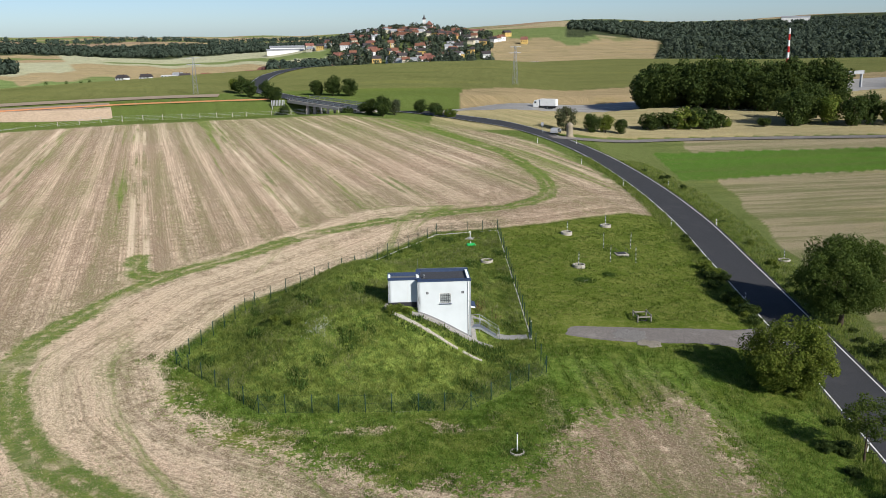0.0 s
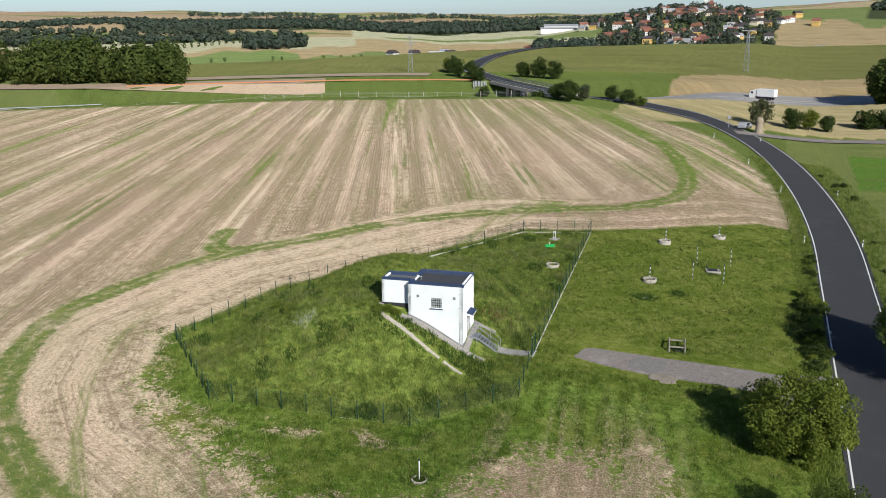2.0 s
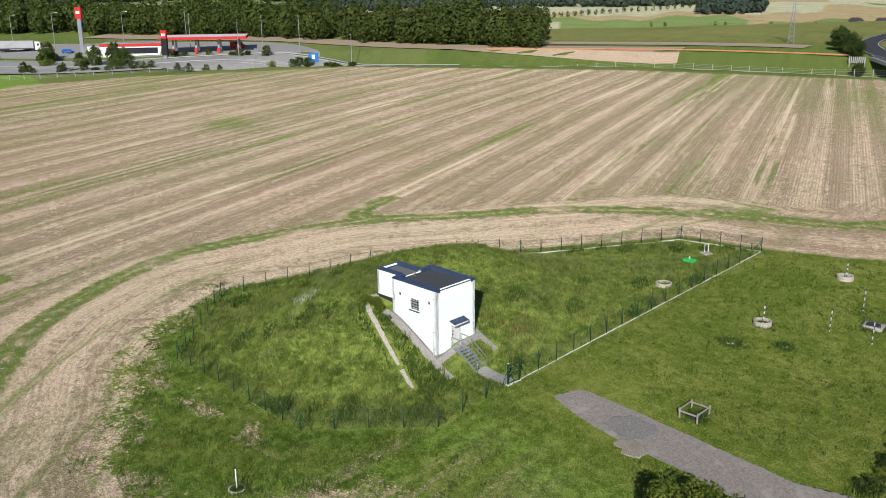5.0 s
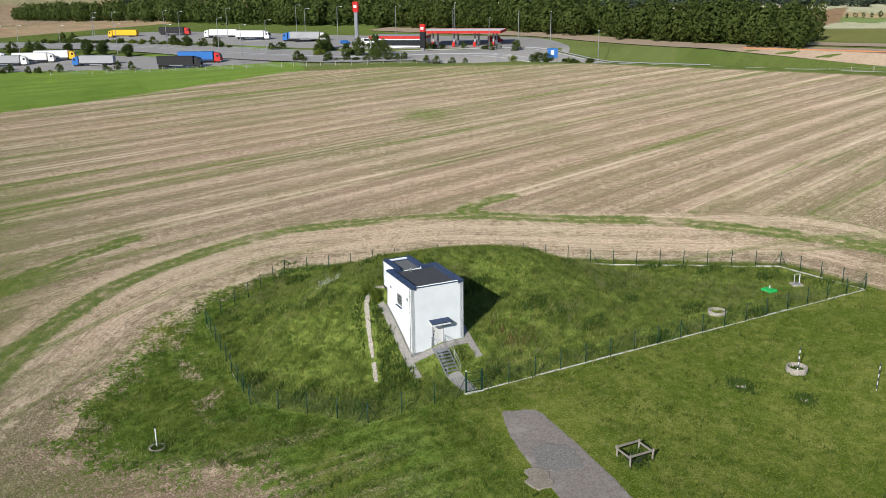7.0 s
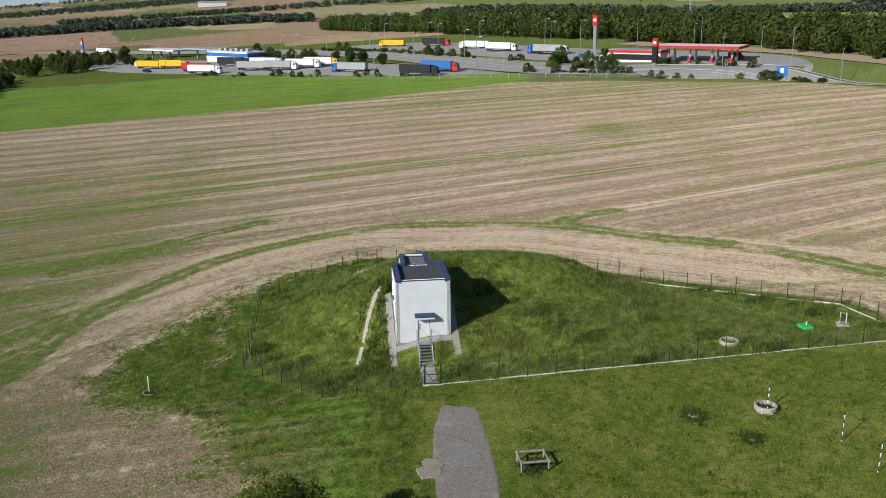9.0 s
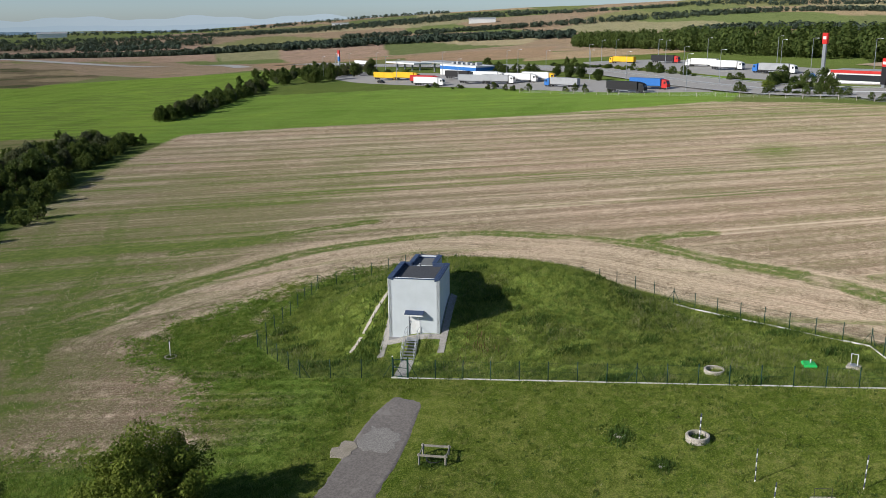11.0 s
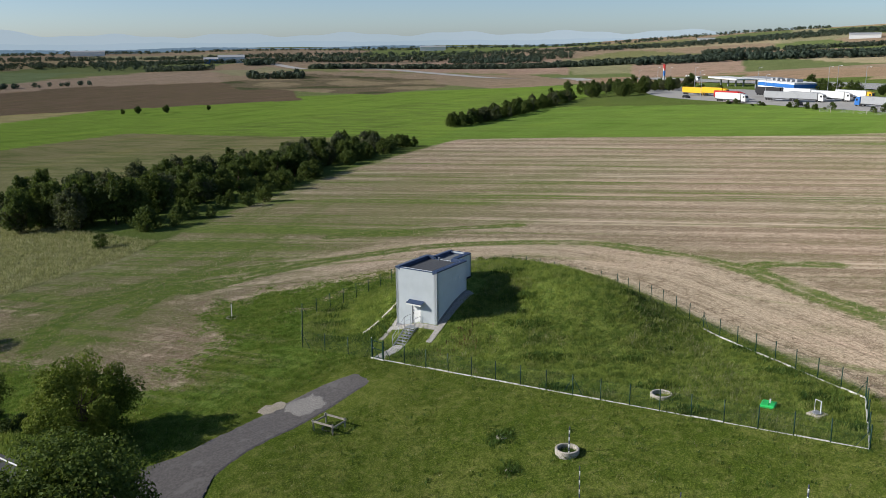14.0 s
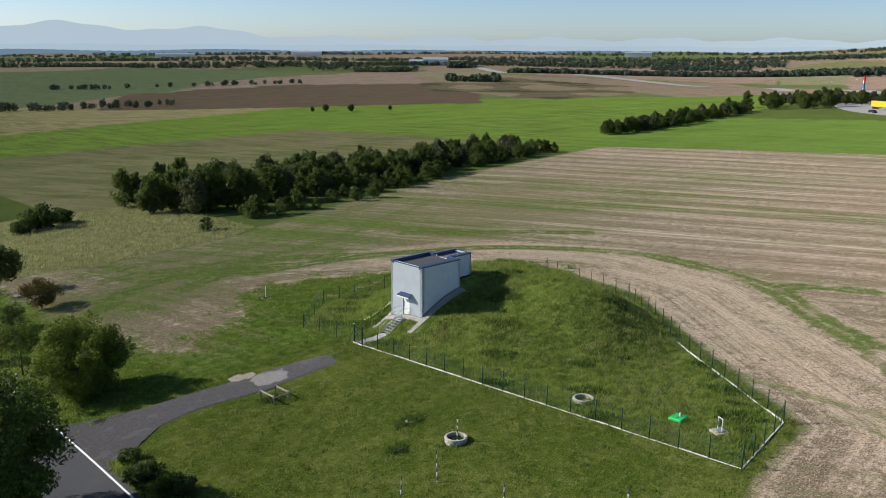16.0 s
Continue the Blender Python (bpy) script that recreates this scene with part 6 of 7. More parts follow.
# service areas on both sides of the motorway
outline_slab("lorry_park", [(-262, 122), (-276, 84), (-300, 50), (-342, -8), (-392, -66), (-470, -112), (-520, -112), (-470, -62), (-440, -30), (-400, 10), (-372, 34), (-345, 62), (-310, 92), (-280, 116)],
             CRATE, "grey paved lorry park beside the motorway", "car park", 0.10)
outline_slab("lorry_park", [(-292, 146), (-330, 122), (-372, 100), (-440, 62), (-490, 50), (-475, 92), (-420, 122), (-372, 146), (-330, 172), (-300, 200), (-262, 226), (-226, 222), (-222, 212), (-245, 195), (-268, 170)],
             CRATE, "grey paved service area across the motorway", "car park", 0.10)
for x, y, turn, a, b, words in (
        (-270, 95, 62, BLACK_PAINT, BLACK_PAINT, "black articulated lorry parked at the services"), (-279, 103, 62, BLUE_PAINT, RED_PAINT, "blue trailer with a red cab parked"),
        (-310, 56, 245, GREY_PAINT, BLUE_PAINT, "beige trailer with a blue cab parked"), (-337, 51, 74, WHITE_PAINT, YELLOW_PAINT, "white trailer with an orange cab"),
        (-335, 43, 74, WHITE_PAINT, WHITE_PAINT, "white articulated lorry parked in a row"), (-357, 23, 74, WHITE_PAINT, WHITE_PAINT, "white refrigerated trailer parked in a row"),
        (-374, 4, 74, BLACK_PAINT, BLACK_PAINT, "black trailer parked in a row"), (-340, 20, 74, GREY_PAINT, GREY_PAINT, "grey tarpaulin trailer by the fence"), (-333, 33, 74, GREY_PAINT, WHITE_PAINT, "grey trailer with white cab by the fence"),
        (-339, -2, 74, WHITE_PAINT, WHITE_PAINT, "white lorry parked beside the green field"), (-352, -8, 74, RED_PAINT, RED_PAINT, "red trailer with red cab parked"),
        (-384, -28, 70, YELLOW_PAINT, YELLOW_PAINT, "yellow curtain-sided lorry parked"), (-392, -42, 70, YELLOW_PAINT, YELLOW_PAINT, "orange-yellow trailer parked in line"),
        (-474, -102, 60, GREY_PAINT, YELLOW_PAINT, "beige lorry leaving the fuel pumps"), (-640, -150, 60, WHITE_PAINT, WHITE_PAINT, "white lorry on the slip road"),
        (-452, 70, 240, YELLOW_PAINT, YELLOW_PAINT, "bright yellow lorry in the far park"), (-384, 113, 240, WHITE_PAINT, WHITE_PAINT, "white lorry in the far park"), (-349, 133, 55, WHITE_PAINT, WHITE_PAINT, "white lorry behind the young trees"),
        (-331, 141, 235, BLUE_PAINT, BLUE_PAINT, "blue lorry behind the young trees"), (-319, 152, 55, GREY_PAINT, WHITE_PAINT, "grey trailer with a white cab"),
        (-420, 104, 60, BLACK_PAINT, RED_PAINT, "dark flatbed lorry in the far park")):
    lorry(x, y, turn, a, b, words)
for x, y, turn, m, words, van in ((-415, -60, 40, WHITE_PAINT, "white camper van parked at the services", True), (-373, -43, 60, BLACK_PAINT, "dark car parked at the services", False),
                                  (-290, 165, 30, WHITE_PAINT, "white van beside the fuel station", True), (-300, 158, 30, BLUE_PAINT, "blue car beside the fuel station", False),
                                  (-258, 207, 60, RED_PAINT, "red van under the fuel station canopy", True), (20.8, 231.0, 70, GREY_PAINT, "silver car parked beside the wayside shrine", False),
                                  (-318, 30, 30, BLACK_PAINT, "dark car parked by the fence", False)):
    car(x, y, turn, m, words, van)


def lamp_post(x, y, turn, h=12.0, label="tall grey street lamp at the services"):
    p = thing("street_lamp", on_ground(x, y, turn), label, "street lamp", "motorway lamps")
    part("pole", Shape().tube([(0, 0, 0), (0, 0, h * 0.6), (0, 0, h)], [0.14, 0.11, 0.08], 8), GALV, p)
    part("arm", Shape().tube([(0, 0, h), (0.4, 0, h + 0.25), (1.7, 0, h + 0.3)], 0.06, 6), GALV, p)
    part("head", Shape().box(1.5, -0.18, h + 0.2, 2.4, 0.18, h + 0.38, 0.04), WHITE_PAINT, p)


for x, y, a in ((-231, 193, 150), (-250, 213, 150), (-227, 215, 150), (-302, 207, 150), (-275, 196, 150), (-205, 222, 150), (-288, 124, 60), (-270, 112, 60), (-300, 88, 60), (-330, 70, 60), (-345, 48, 60),
                (-370, 30, 60), (-392, 20, 60), (-360, -30, 60), (-410, -20, 60), (-430, -60, 60), (-470, -80, 60), (-500, -110, 60), (-520, -128, 60), (-340, 150, 60), (-375, 120, 60), (-400, 100, 60),
                (-435, 95, 60), (-460, 70, 60), (-320, 160, 60), (-300, 180, 60), (-455, -110, 60), (-352, 4, 60), (-325, 110, 60), (-415, 60, 60), (-480, 60, 60), (-360, 150, 60)):
    lamp_post(x, y, a, random.uniform(11, 13.5))

# fuel station with red-edged canopy
st = thing("fuel_station", on_ground(-258, 194, 58), "white and red fuel station canopy on columns", "fuel station")
part("canopy_roof", Shape().box(-15, -8, 5.2, 15, 8, 5.9), WHITE_PAINT, st)
part("canopy_edge", Shape().box(-15.2, -8.2, 5.0, 15.2, -8.003, 5.95).box(-15.2, 8.003, 5.0, 15.2, 8.2, 5.95).box(15.003, -8, 5.0, 15.2, 8, 5.95), RED_PAINT, st)
for x in (-11, -3, 5, 12):
    for y in (-4, 4):
        part("column", Shape().box(x - 0.3, y - 0.3, -0.5, x + 0.3, y + 0.3, 5.2), GREY_PAINT, st)
        part("pump", Shape().box(x - 0.5, y - 1.6, 0, x + 0.5, y - 0.7, 1.8, 0.05), RED_PAINT if y < 0 else WHITE_PAINT, st)
shop = thing("station_shop", on_ground(-275, 174, 58), "low white station shop with a red fascia", "building")
part("wall_block", Shape().box(-11, -5, -1, 11, 5, 3.2), WHITE_PAINT, shop)
part("fascia", Shape().box(-11.2, -5.2, 3.2, 11.2, 5.2, 4.2), RED_PAINT, shop)
part("shop_window", Shape().box(-9, -5.05, 0.6, 9, -5.003, 2.7), DARK_GLASS, shop)
part("roof", Shape().box(-10.9, -4.9, 4.2, 10.9, 4.9, 4.3), GREY_PAINT, shop)


def pylon_sign(x, y, h, w, label, face, low):
    s = thing("price_sign", on_ground(x, y, 35), label, "sign", "station signs")
    part("mast", Shape().box(-w * 0.3, -0.3, -0.5, w * 0.3, 0.3, h * low), GALV, s)
    part("panel", Shape().box(-w / 2, -0.4, h * low, w / 2, 0.4, h, 0.04), face, s)
    part("emblem", Shape().box(-w * 0.3, -0.45, h - w * 0.9, w * 0.3, -0.405, h - w * 0.5), WHITE_PAINT, s)
    part("emblem", Shape().box(-w * 0.3, 0.405, h - w * 0.9, w * 0.3, 0.45, h - w * 0.5), WHITE_PAINT, s)
    return s


pylon_sign(-292, 161, 17.0, 2.6, "tall pole sign with a red head", RED_PAINT, 0.76)
s2 = pylon_sign(-250, 174.8, 10.0, 2.2, "narrow station sign in black with red top", RED_PAINT, 0.72)
part("price_panel", Shape().box(-1.1, -0.42, 1.5, 1.1, 0.42, 7.2), BLACK_PAINT, s2)
s3 = pylon_sign(-556, -140, 15.0, 5.2, "station sign tower with red top and blue panel", RED_PAINT, 0.72)
part("price_panel", Shape().box(-2.62, -0.42, 7.2, 2.62, 0.42, 10.8), BLUE_PAINT, s3)
part("price_panel", Shape().box(-2.3, -0.42, 0.0, 2.3, 0.42, 7.2), GREY_PAINT, s3)
for x, y, a, ln, h, words in ((-455, -30, 50, 34, 5.2, "long grey canopy of the second fuel station"), (-505, -70, 50, 36, 4.6, "pale flat canopy over fuel lanes")):
    c = thing("fuel_canopy", on_ground(x, y, a), words, "canopy", "fuel canopies")
    part("roof", Shape().box(-ln / 2, -7, h, ln / 2, 7, h + 0.9, 0.05), GREY_PAINT if "grey" in words else WHITE_PAINT, c)
    for k in range(4):
        part("column", Shape().box(-ln / 2 + 4 + k * (ln - 8) / 3, -0.4, -0.5, -ln / 2 + 4.8 + k * (ln - 8) / 3, 0.4, h), GREY_PAINT, c)
sb = thing("service_building", on_ground(-420, -8, 50), "white service building with a blue band and roof units", "building")
part("wall_block", Shape().box(-17, -7, -1, 17, 7, 5.0), WHITE_PAINT, sb)
part("band", Shape().box(-17.1, -7.1, 2.4, 17.1, 7.1, 4.2), BLUE_PAINT, sb)
for k in range(6):
    part("roof_unit", Shape().box(-13 + k * 4.5, -2, 5.0, -11 + k * 4.5, 1.5, 6.2 + (k % 2) * 0.4, 0.04), GREY_PAINT, sb)
bs = thing("road_sign", on_ground(-190.5, 197.5, 60), "blue motorway direction sign on posts", "sign")
part("panel", Shape().box(-1.6, -0.06, 1.2, 1.6, 0.06, 4.2, 0.02), BLUE_PAINT, bs)
for x in (-1.0, 1.0):
    part("post", Shape().tube([(x, 0.12, -0.3), (x, 0.12, 4.0)], 0.06, 6), GALV, bs)
part("symbol", Shape().box(-0.5, -0.075, 2.2, 0.5, -0.062, 3.6), WHITE_PAINT, bs)
lattice = thing("lattice_mast", on_ground(-206, 186, 0), "galvanised lattice mast beside the motorway", "mast")
for x in (-0.4, 0.4):
    for y in (-0.4, 0.4):
        part("leg", Shape().beam((x, y, -0.5), (x * 0.8, y * 0.8, 7.5), 0.08, 0.08), GALV, lattice)
for k in range(7):
    part("brace", Shape().beam((-0.4, -0.4, k), (0.4, -0.4, k + 1), 0.05, 0.05).beam((0.4, -0.4, k), (0.4, 0.4, k + 1), 0.05, 0.05), GALV, lattice)

# motorway game fence with pale posts
wf = thing("game_fence", pose(0, 0, 0), "pale post and wire fence along the motorway verge", "fence")
fl = spline([(-40, 264), (-66, 259), (-120, 242), (-178, 210), (-212, 175), (-246, 122), (-262, 92), (-290, 46)], 5.0)
for k, p in enumerate(fl):
    z = ground_z(*p)
    part("post", Shape().box(p[0] - 0.07, p[1] - 0.07, z - 0.3, p[0] + 0.07, p[1] + 0.07, z + 1.7), OLD_CONCRETE, wf)
for a, b in zip(fl[:-1], fl[1:]):
    s = Shape()
    for h in (0.3, 0.7, 1.1, 1.5):
        s.beam((*a, ground_z(*a) + h), (*b, ground_z(*b) + h), 0.02, 0.03)
    part("wire", s, GALV, wf)

# ---- young trees round the lorry parks ----
rnd = random.Random(21)
for line, n, lo, hi in (([(-270, 92), (-300, 44), (-338, -12)], 26, 0.35, 0.75), ([(-215, 178), (-245, 146), (-262, 124)], 26, 0.4, 0.9), ([(-300, 132), (-345, 103), (-400, 70), (-450, 36)], 46, 0.6, 1.2),
                        ([(-246, 158), (-270, 140), (-292, 150)], 14, 0.8, 1.6), ([(-365, 44), (-400, 20), (-430, 0)], 16, 1.0, 1.8), ([(-225, 205), (-245, 190), (-262, 178)], 9, 0.5, 0.9), ([(-178, 208), (-192, 196), (-206, 190)], 12, 0.5, 0.95)):
    for k in range(n):
        q = along(line, rnd.random())
        s = rnd.uniform(lo, hi)
        tree(q[0] + rnd.uniform(-2, 2), q[1] + rnd.uniform(-2, 2), None, rnd.choice(SHRUB + LOW), "young planted bush beside the lorry park", s, rnd.uniform(0, 360), "services planting", "bush", sz=s * rnd.uniform(0.6, 1.2), category="bush")
for x, y, s in ((-440, -70, 0.7), (-452, -78, 0.75), (-428, -58, 0.7), (-418, -44, 0.65), (-345, 64, 0.9), (-352, 58, 0.9), (-328, 74, 0.8), (-368, 50, 0.7)):
    tree(x, y, STEM, BROAD[int(abs(x)) % 4], "leafy tree among the parked lorries", s, None, "services trees")


van_truck = lorry(22, 303.5, 153, WHITE_PAINT, WHITE_PAINT, "short white box lorry on the northern motorway", 6.6)
van_truck.scale = (0.86, 0.86, 0.8)


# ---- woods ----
# bluish grey-green leaves: the haze of distance is put into their colour
LEAF_HAZED = leafy("hazed_leaves", (0.050, 0.075, 0.056), (0.072, 0.102, 0.076), 0.8, 0.1)
def wood(name, label, seed, spots, h_lo, h_hi, material, leaves=70, size=1.5, spread=1.0, ruffle=0.45):
    """Many far tree crowns in one mesh."""
    r = np.random.default_rng(seed)
    spots = np.array(spots)
    n = len(spots)
    base = height(spots[:, 0], spots[:, 1])
    h = r.uniform(h_lo, h_hi, n)
    k = np.repeat(np.arange(n), leaves)
    e = r.normal(size=(n * leaves, 3))
    e /= np.linalg.norm(e, axis=1)[:, None]
    lump = 1 + 0.22 * np.sin(e[:, 0] * 5 + k) * np.sin(e[:, 1] * 4 + k * 2.1) + 0.1 * r.normal(size=n * leaves)
    wide = (h * r.uniform(0.26, 0.40, n) * spread)[k]
    pos = np.stack([spots[k, 0] + e[:, 0] * wide * lump, spots[k, 1] + e[:, 1] * wide * lump, base[k] + h[k] * (0.52 + 0.44 * e[:, 2] * lump)], 1)
    nrm = e + r.normal(size=e.shape) * ruffle
    nrm /= np.linalg.norm(nrm, axis=1)[:, None]
    t = np.cross(nrm, r.normal(size=e.shape))
    t /= np.linalg.norm(t, axis=1)[:, None]
    b = np.cross(nrm, t)
    s = (size * (h[k] / 14) * r.uniform(0.7, 1.35, n * leaves))[:, None]
    v = np.stack([pos - t * s, pos - b * s * 0.7, pos + t * s, pos + b * s * 0.7], 1).reshape(-1, 3)
    return tagged(new(name, quad_mesh(name, v, material)), label, "woods", kind="stuff")


def scatter_band(line, depth, n, seed):
    r = random.Random(seed)
    out = []
    for _ in range(n):
        q = along(line, r.random())
        f = r.random()
        d = np.array(q) - np.array((20.0, 95.0))
        d /= np.linalg.norm(d)
        out.append(q + d * depth * f + np.array((r.uniform(-4, 4), r.uniform(-4, 4))))
    return out


front = [(-160, 270), (-200, 258), (-240, 244), (-300, 224), (-352, 192), (-440, 150), (-560, 112), (-720, 60), (-900, -10)]
wood("woodland", "dense dark broadleaf wood behind the motorway services", 3, scatter_band(front[:1] + front[1:5], 14, 75, 1) + scatter_band(front[:6], 55, 130, 2), 8.5, 15, LEAF_HEDGE, 620, 0.62)
wood("woodland", "long dark wood behind the far lorry park", 4, scatter_band(front[4:], 80, 260, 5), 8.5, 16, LEAF_HEDGE, 300, 0.85)


def polar(a, r):
    return np.array((-r * math.sin(radians(a)), 95 + r * math.cos(radians(a))))


def sector(a0, a1, r0, r1, n, seed):
    q = random.Random(seed)
    return [polar(q.uniform(a0, a1), r0 + (r1 - r0) * q.random()) for _ in range(n)]


far_bands = [(9, 40, 1720, 2120, 1500), (29.5, 33.5, 1000, 1140, 110), (34, 62, 1500, 1640, 260), (8, 36, 2750, 3050, 420), (-6, -28, 1480, 2900, 2600), (-12, -30, 1000, 1500, 620), (-6.5, 8.5, 860, 950, 150),
             ]
far_bands += [(30, 60, 1250, 1300, 280), (44, 66, 1180, 1220, 170), (40, 64, 1900, 2100, 520), (55, 90, 1500, 1580, 480), (62, 112, 2300, 2420, 1000), (70, 120, 3000, 3200, 1000), (97, 116, 1700, 1800, 480), (108, 137, 1900, 2050, 1000),
             (120, 168, 2450, 2600, 1200), (100, 172, 2950, 3150, 1300), (105, 172, 3800, 4100, 900), (137.5, 141, 1500, 1600, 50), (150, 166, 1480, 1500, 40), (159, 170, 790, 830, 40),
             (146, 150, 2300, 2500, 60), (-1, 10, 1060, 1480, 330), (10, 14, 1000, 1100, 90), (139.2, 141.0, 2250, 2380, 150), (122, 128, 2300, 2450, 120), (143, 147, 2150, 2250, 90)]
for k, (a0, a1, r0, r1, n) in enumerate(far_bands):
    wood("far_woods", "dark distant woods and tree belts on the hills, leaves tinted for haze", 50 + k, sector(a0, a1, r0, r1, n, 70 + k), *((5, 9) if r0 in (1090, 860, 1480, 790) and a0 != -6 else (8, 14)), LEAF_HAZED, 30 if r0 > 2000 else 48 if r0 > 1200 else 90, 2.7 if r0 > 1200 else 1.8, 1.5 if r0 > 1200 else 1.15, 0.2)
wood("tree_row", "row of small trees along a field lane", 99, [polar(a, 1250 - 300 * (a - 30) / 15) for a in np.arange(30, 45, 0.45)], 5, 8, LEAF_DARK, 60, 1.6)
wood("field_shrubs", "scattered shrubs at the edge of the crop field", 98, [polar(a, 800) for a in (19.5, 20.1, 23.8, 26.0, 26.5, 27.4, 28.6, 31.4, 32.0, 35.2, 36.1)], 4, 6, LEAF_DARK, 90, 1.2)


# ---- village, farms and far buildings ----
def cottage(x, y, turn, w, d, h, roof_h, wall, roof, label, group="village houses", name="house"):
    c = thing(name, on_ground(x, y, turn), label, "house", group)
    part("wall", Shape().box(-w / 2, -d / 2, -2, w / 2, d / 2, h), wall, c)
    o = 0.5
    part("roof", Shape().add([(-w / 2 - o, -d / 2 - o, h - 0.2), (w / 2 + o, -d / 2 - o, h - 0.2), (w / 2 + o, d / 2 + o, h - 0.2), (-w / 2 - o, d / 2 + o, h - 0.2), (-w / 2 - o, 0, h + roof_h), (w / 2 + o, 0, h + roof_h)],
                             [(0, 1, 5, 4), (2, 3, 4, 5), (1, 2, 5), (3, 0, 4), (3, 2, 1, 0)]), roof, c)
    part("chimney", Shape().box(w * 0.15, -0.3, h + roof_h * 0.4, w * 0.15 + 0.7, 0.4, h + roof_h + 0.8), TILE_BROWN, c)
    n = max(2, int(w / 3))
    for k in range(n):
        x0 = -w / 2 + (k + 0.5) * w / n
        part("window", Shape().box(x0 - 0.55, -d / 2 - 0.04, h * 0.5, x0 + 0.55, -d / 2 - 0.003, h * 0.5 + 1.3), DARK_GLASS, c)
    return c


rnd = random.Random(33)
walls, roofs = [WHITE_PAINT, CREAM, WHITE_PAINT, WHITE_PAINT, CREAM, WHITE_PAINT, OCHRE], [TILE_RED, TILE_BROWN, TILE_DARK, TILE_DARK, TILE_DARK, GREY_PAINT, TILE_BROWN]
for k in range(125):
    a = rnd.gauss(4.4, 2.9)
    r = rnd.uniform(1090, 1420) + abs(a - 4) * 10
    x, y = polar(a, r)
    big = rnd.random() < 0.15
    cottage(x, y, rnd.uniform(-40, 40), rnd.uniform(18, 26) if big else rnd.uniform(9, 14), rnd.uniform(9, 12), rnd.uniform(4, 7), rnd.uniform(3, 4.5), rnd.choice(walls), rnd.choice(roofs),
            "rendered village house with a pitched roof on the hill")
for k in range(16):
    a, r = rnd.uniform(-6, -2) if k < 4 else rnd.uniform(9, 14.5), rnd.uniform(960, 1120)
    x, y = polar(a, r)
    cottage(x, y, rnd.uniform(-40, 40), rnd.uniform(9, 13), 9, rnd.uniform(3, 5), 3.5, rnd.choice(walls), rnd.choice(roofs), "rendered house at the foot of the village")
for k, (a, r) in enumerate(((23.8, 850), (22.3, 860), (20.8, 880), (20.2, 890), (19.8, 870), (18.4, 880), (16.0, 900), (15.2, 930), (14.6, 910), (15.4, 950), (17.0, 890))):
    x, y = polar(a, r)
    cottage(x, y, rnd.uniform(-25, 25), 14 if k in (2, 7) else 10, 9, 3.2, 0.6 if k == 2 else 2.8, WHITE_PAINT if k != 9 else CREAM, (TILE_DARK, TILE_DARK, WHITE_PAINT, GREY_PAINT, TILE_DARK, TILE_BROWN, TILE_RED, TILE_RED, TILE_BROWN, TILE_RED, GREY_PAINT)[k],
            "low new house at the edge of the crop field", "roadside houses")
x, y = polar(3.1, 1450)
ch = thing("church", on_ground(x, y), "white village church with a slim tower", "church")
part("nave", Shape().box(-6, -9, -2, 6, 9, 10), WHITE_PAINT, ch)
part("roof", Shape().add([(-6.5, -9.5, 10), (6.5, -9.5, 10), (6.5, 9.5, 10), (-6.5, 9.5, 10), (0, -9.5, 17), (0, 9.5, 17)], [(0, 1, 4), (2, 3, 5), (1, 2, 5, 4), (3, 0, 4, 5)]), TILE_RED, ch)
part("tower", Shape().box(-11, -3, -2, -6.003, 2, 19), WHITE_PAINT, ch)
part("spire", Shape().lathe([(3.4, 19), (2.6, 21), (0.9, 23), (1.1, 24.5), (0, 28)], 8, (-8.5, -0.5, 0)), TILE_DARK, ch)
for a, r, w, d, h, m, words in ((12.2, 1480, 70, 22, 8, GREY_PAINT, "long pale farm hall with a grey roof"), (12.6, 1455, 60, 14, 6, WHITE_PAINT, "long white farm shed"), (-19.5, 2500, 70, 25, 16, WHITE_PAINT, "large white block on the wooded ridge"),
                                (-21.5, 2500, 110, 20, 9, CREAM, "long pale building on the wooded ridge"), (141.8, 2500, 70, 40, 17, WHITE_PAINT, "white flat-roofed industrial hall far off"), (142.9, 2520, 50, 35, 12, BLUE_PAINT, "blue industrial hall far off"),
                                (112, 3300, 60, 25, 14, WHITE_PAINT, "white far-off industrial hall"), (150, 3600, 120, 30, 16, WHITE_PAINT, "pale factory on the horizon"), (158, 3700, 150, 30, 14, WHITE_PAINT, "pale sheds on the horizon"),
                                (103, 2700, 80, 30, 10, WHITE_PAINT, "white hall among distant fields"), (129, 3500, 100, 30, 14, WHITE_PAINT, "pale far-off works with low sheds")):
    x, y = polar(a, r)
    b = thing("hall", on_ground(x, y, a), words, "building", "far halls")
    part("wall_block", Shape().box(-w / 2, -d / 2, -3, w / 2, d / 2, h), WHITE_PAINT if m is GREY_PAINT else m, b)
    part("roof", Shape().add([(-w / 2 - 1, -d / 2 - 1, h), (w / 2 + 1, -d / 2 - 1, h), (w / 2 + 1, d / 2 + 1, h), (-w / 2 - 1, d / 2 + 1, h), (-w / 2 - 1, 0, h + d * 0.14), (w / 2 + 1, 0, h + d * 0.14)],
                             [(0, 1, 5, 4), (2, 3, 4, 5), (1, 2, 5), (3, 0, 4)]), GREY_PAINT, b)

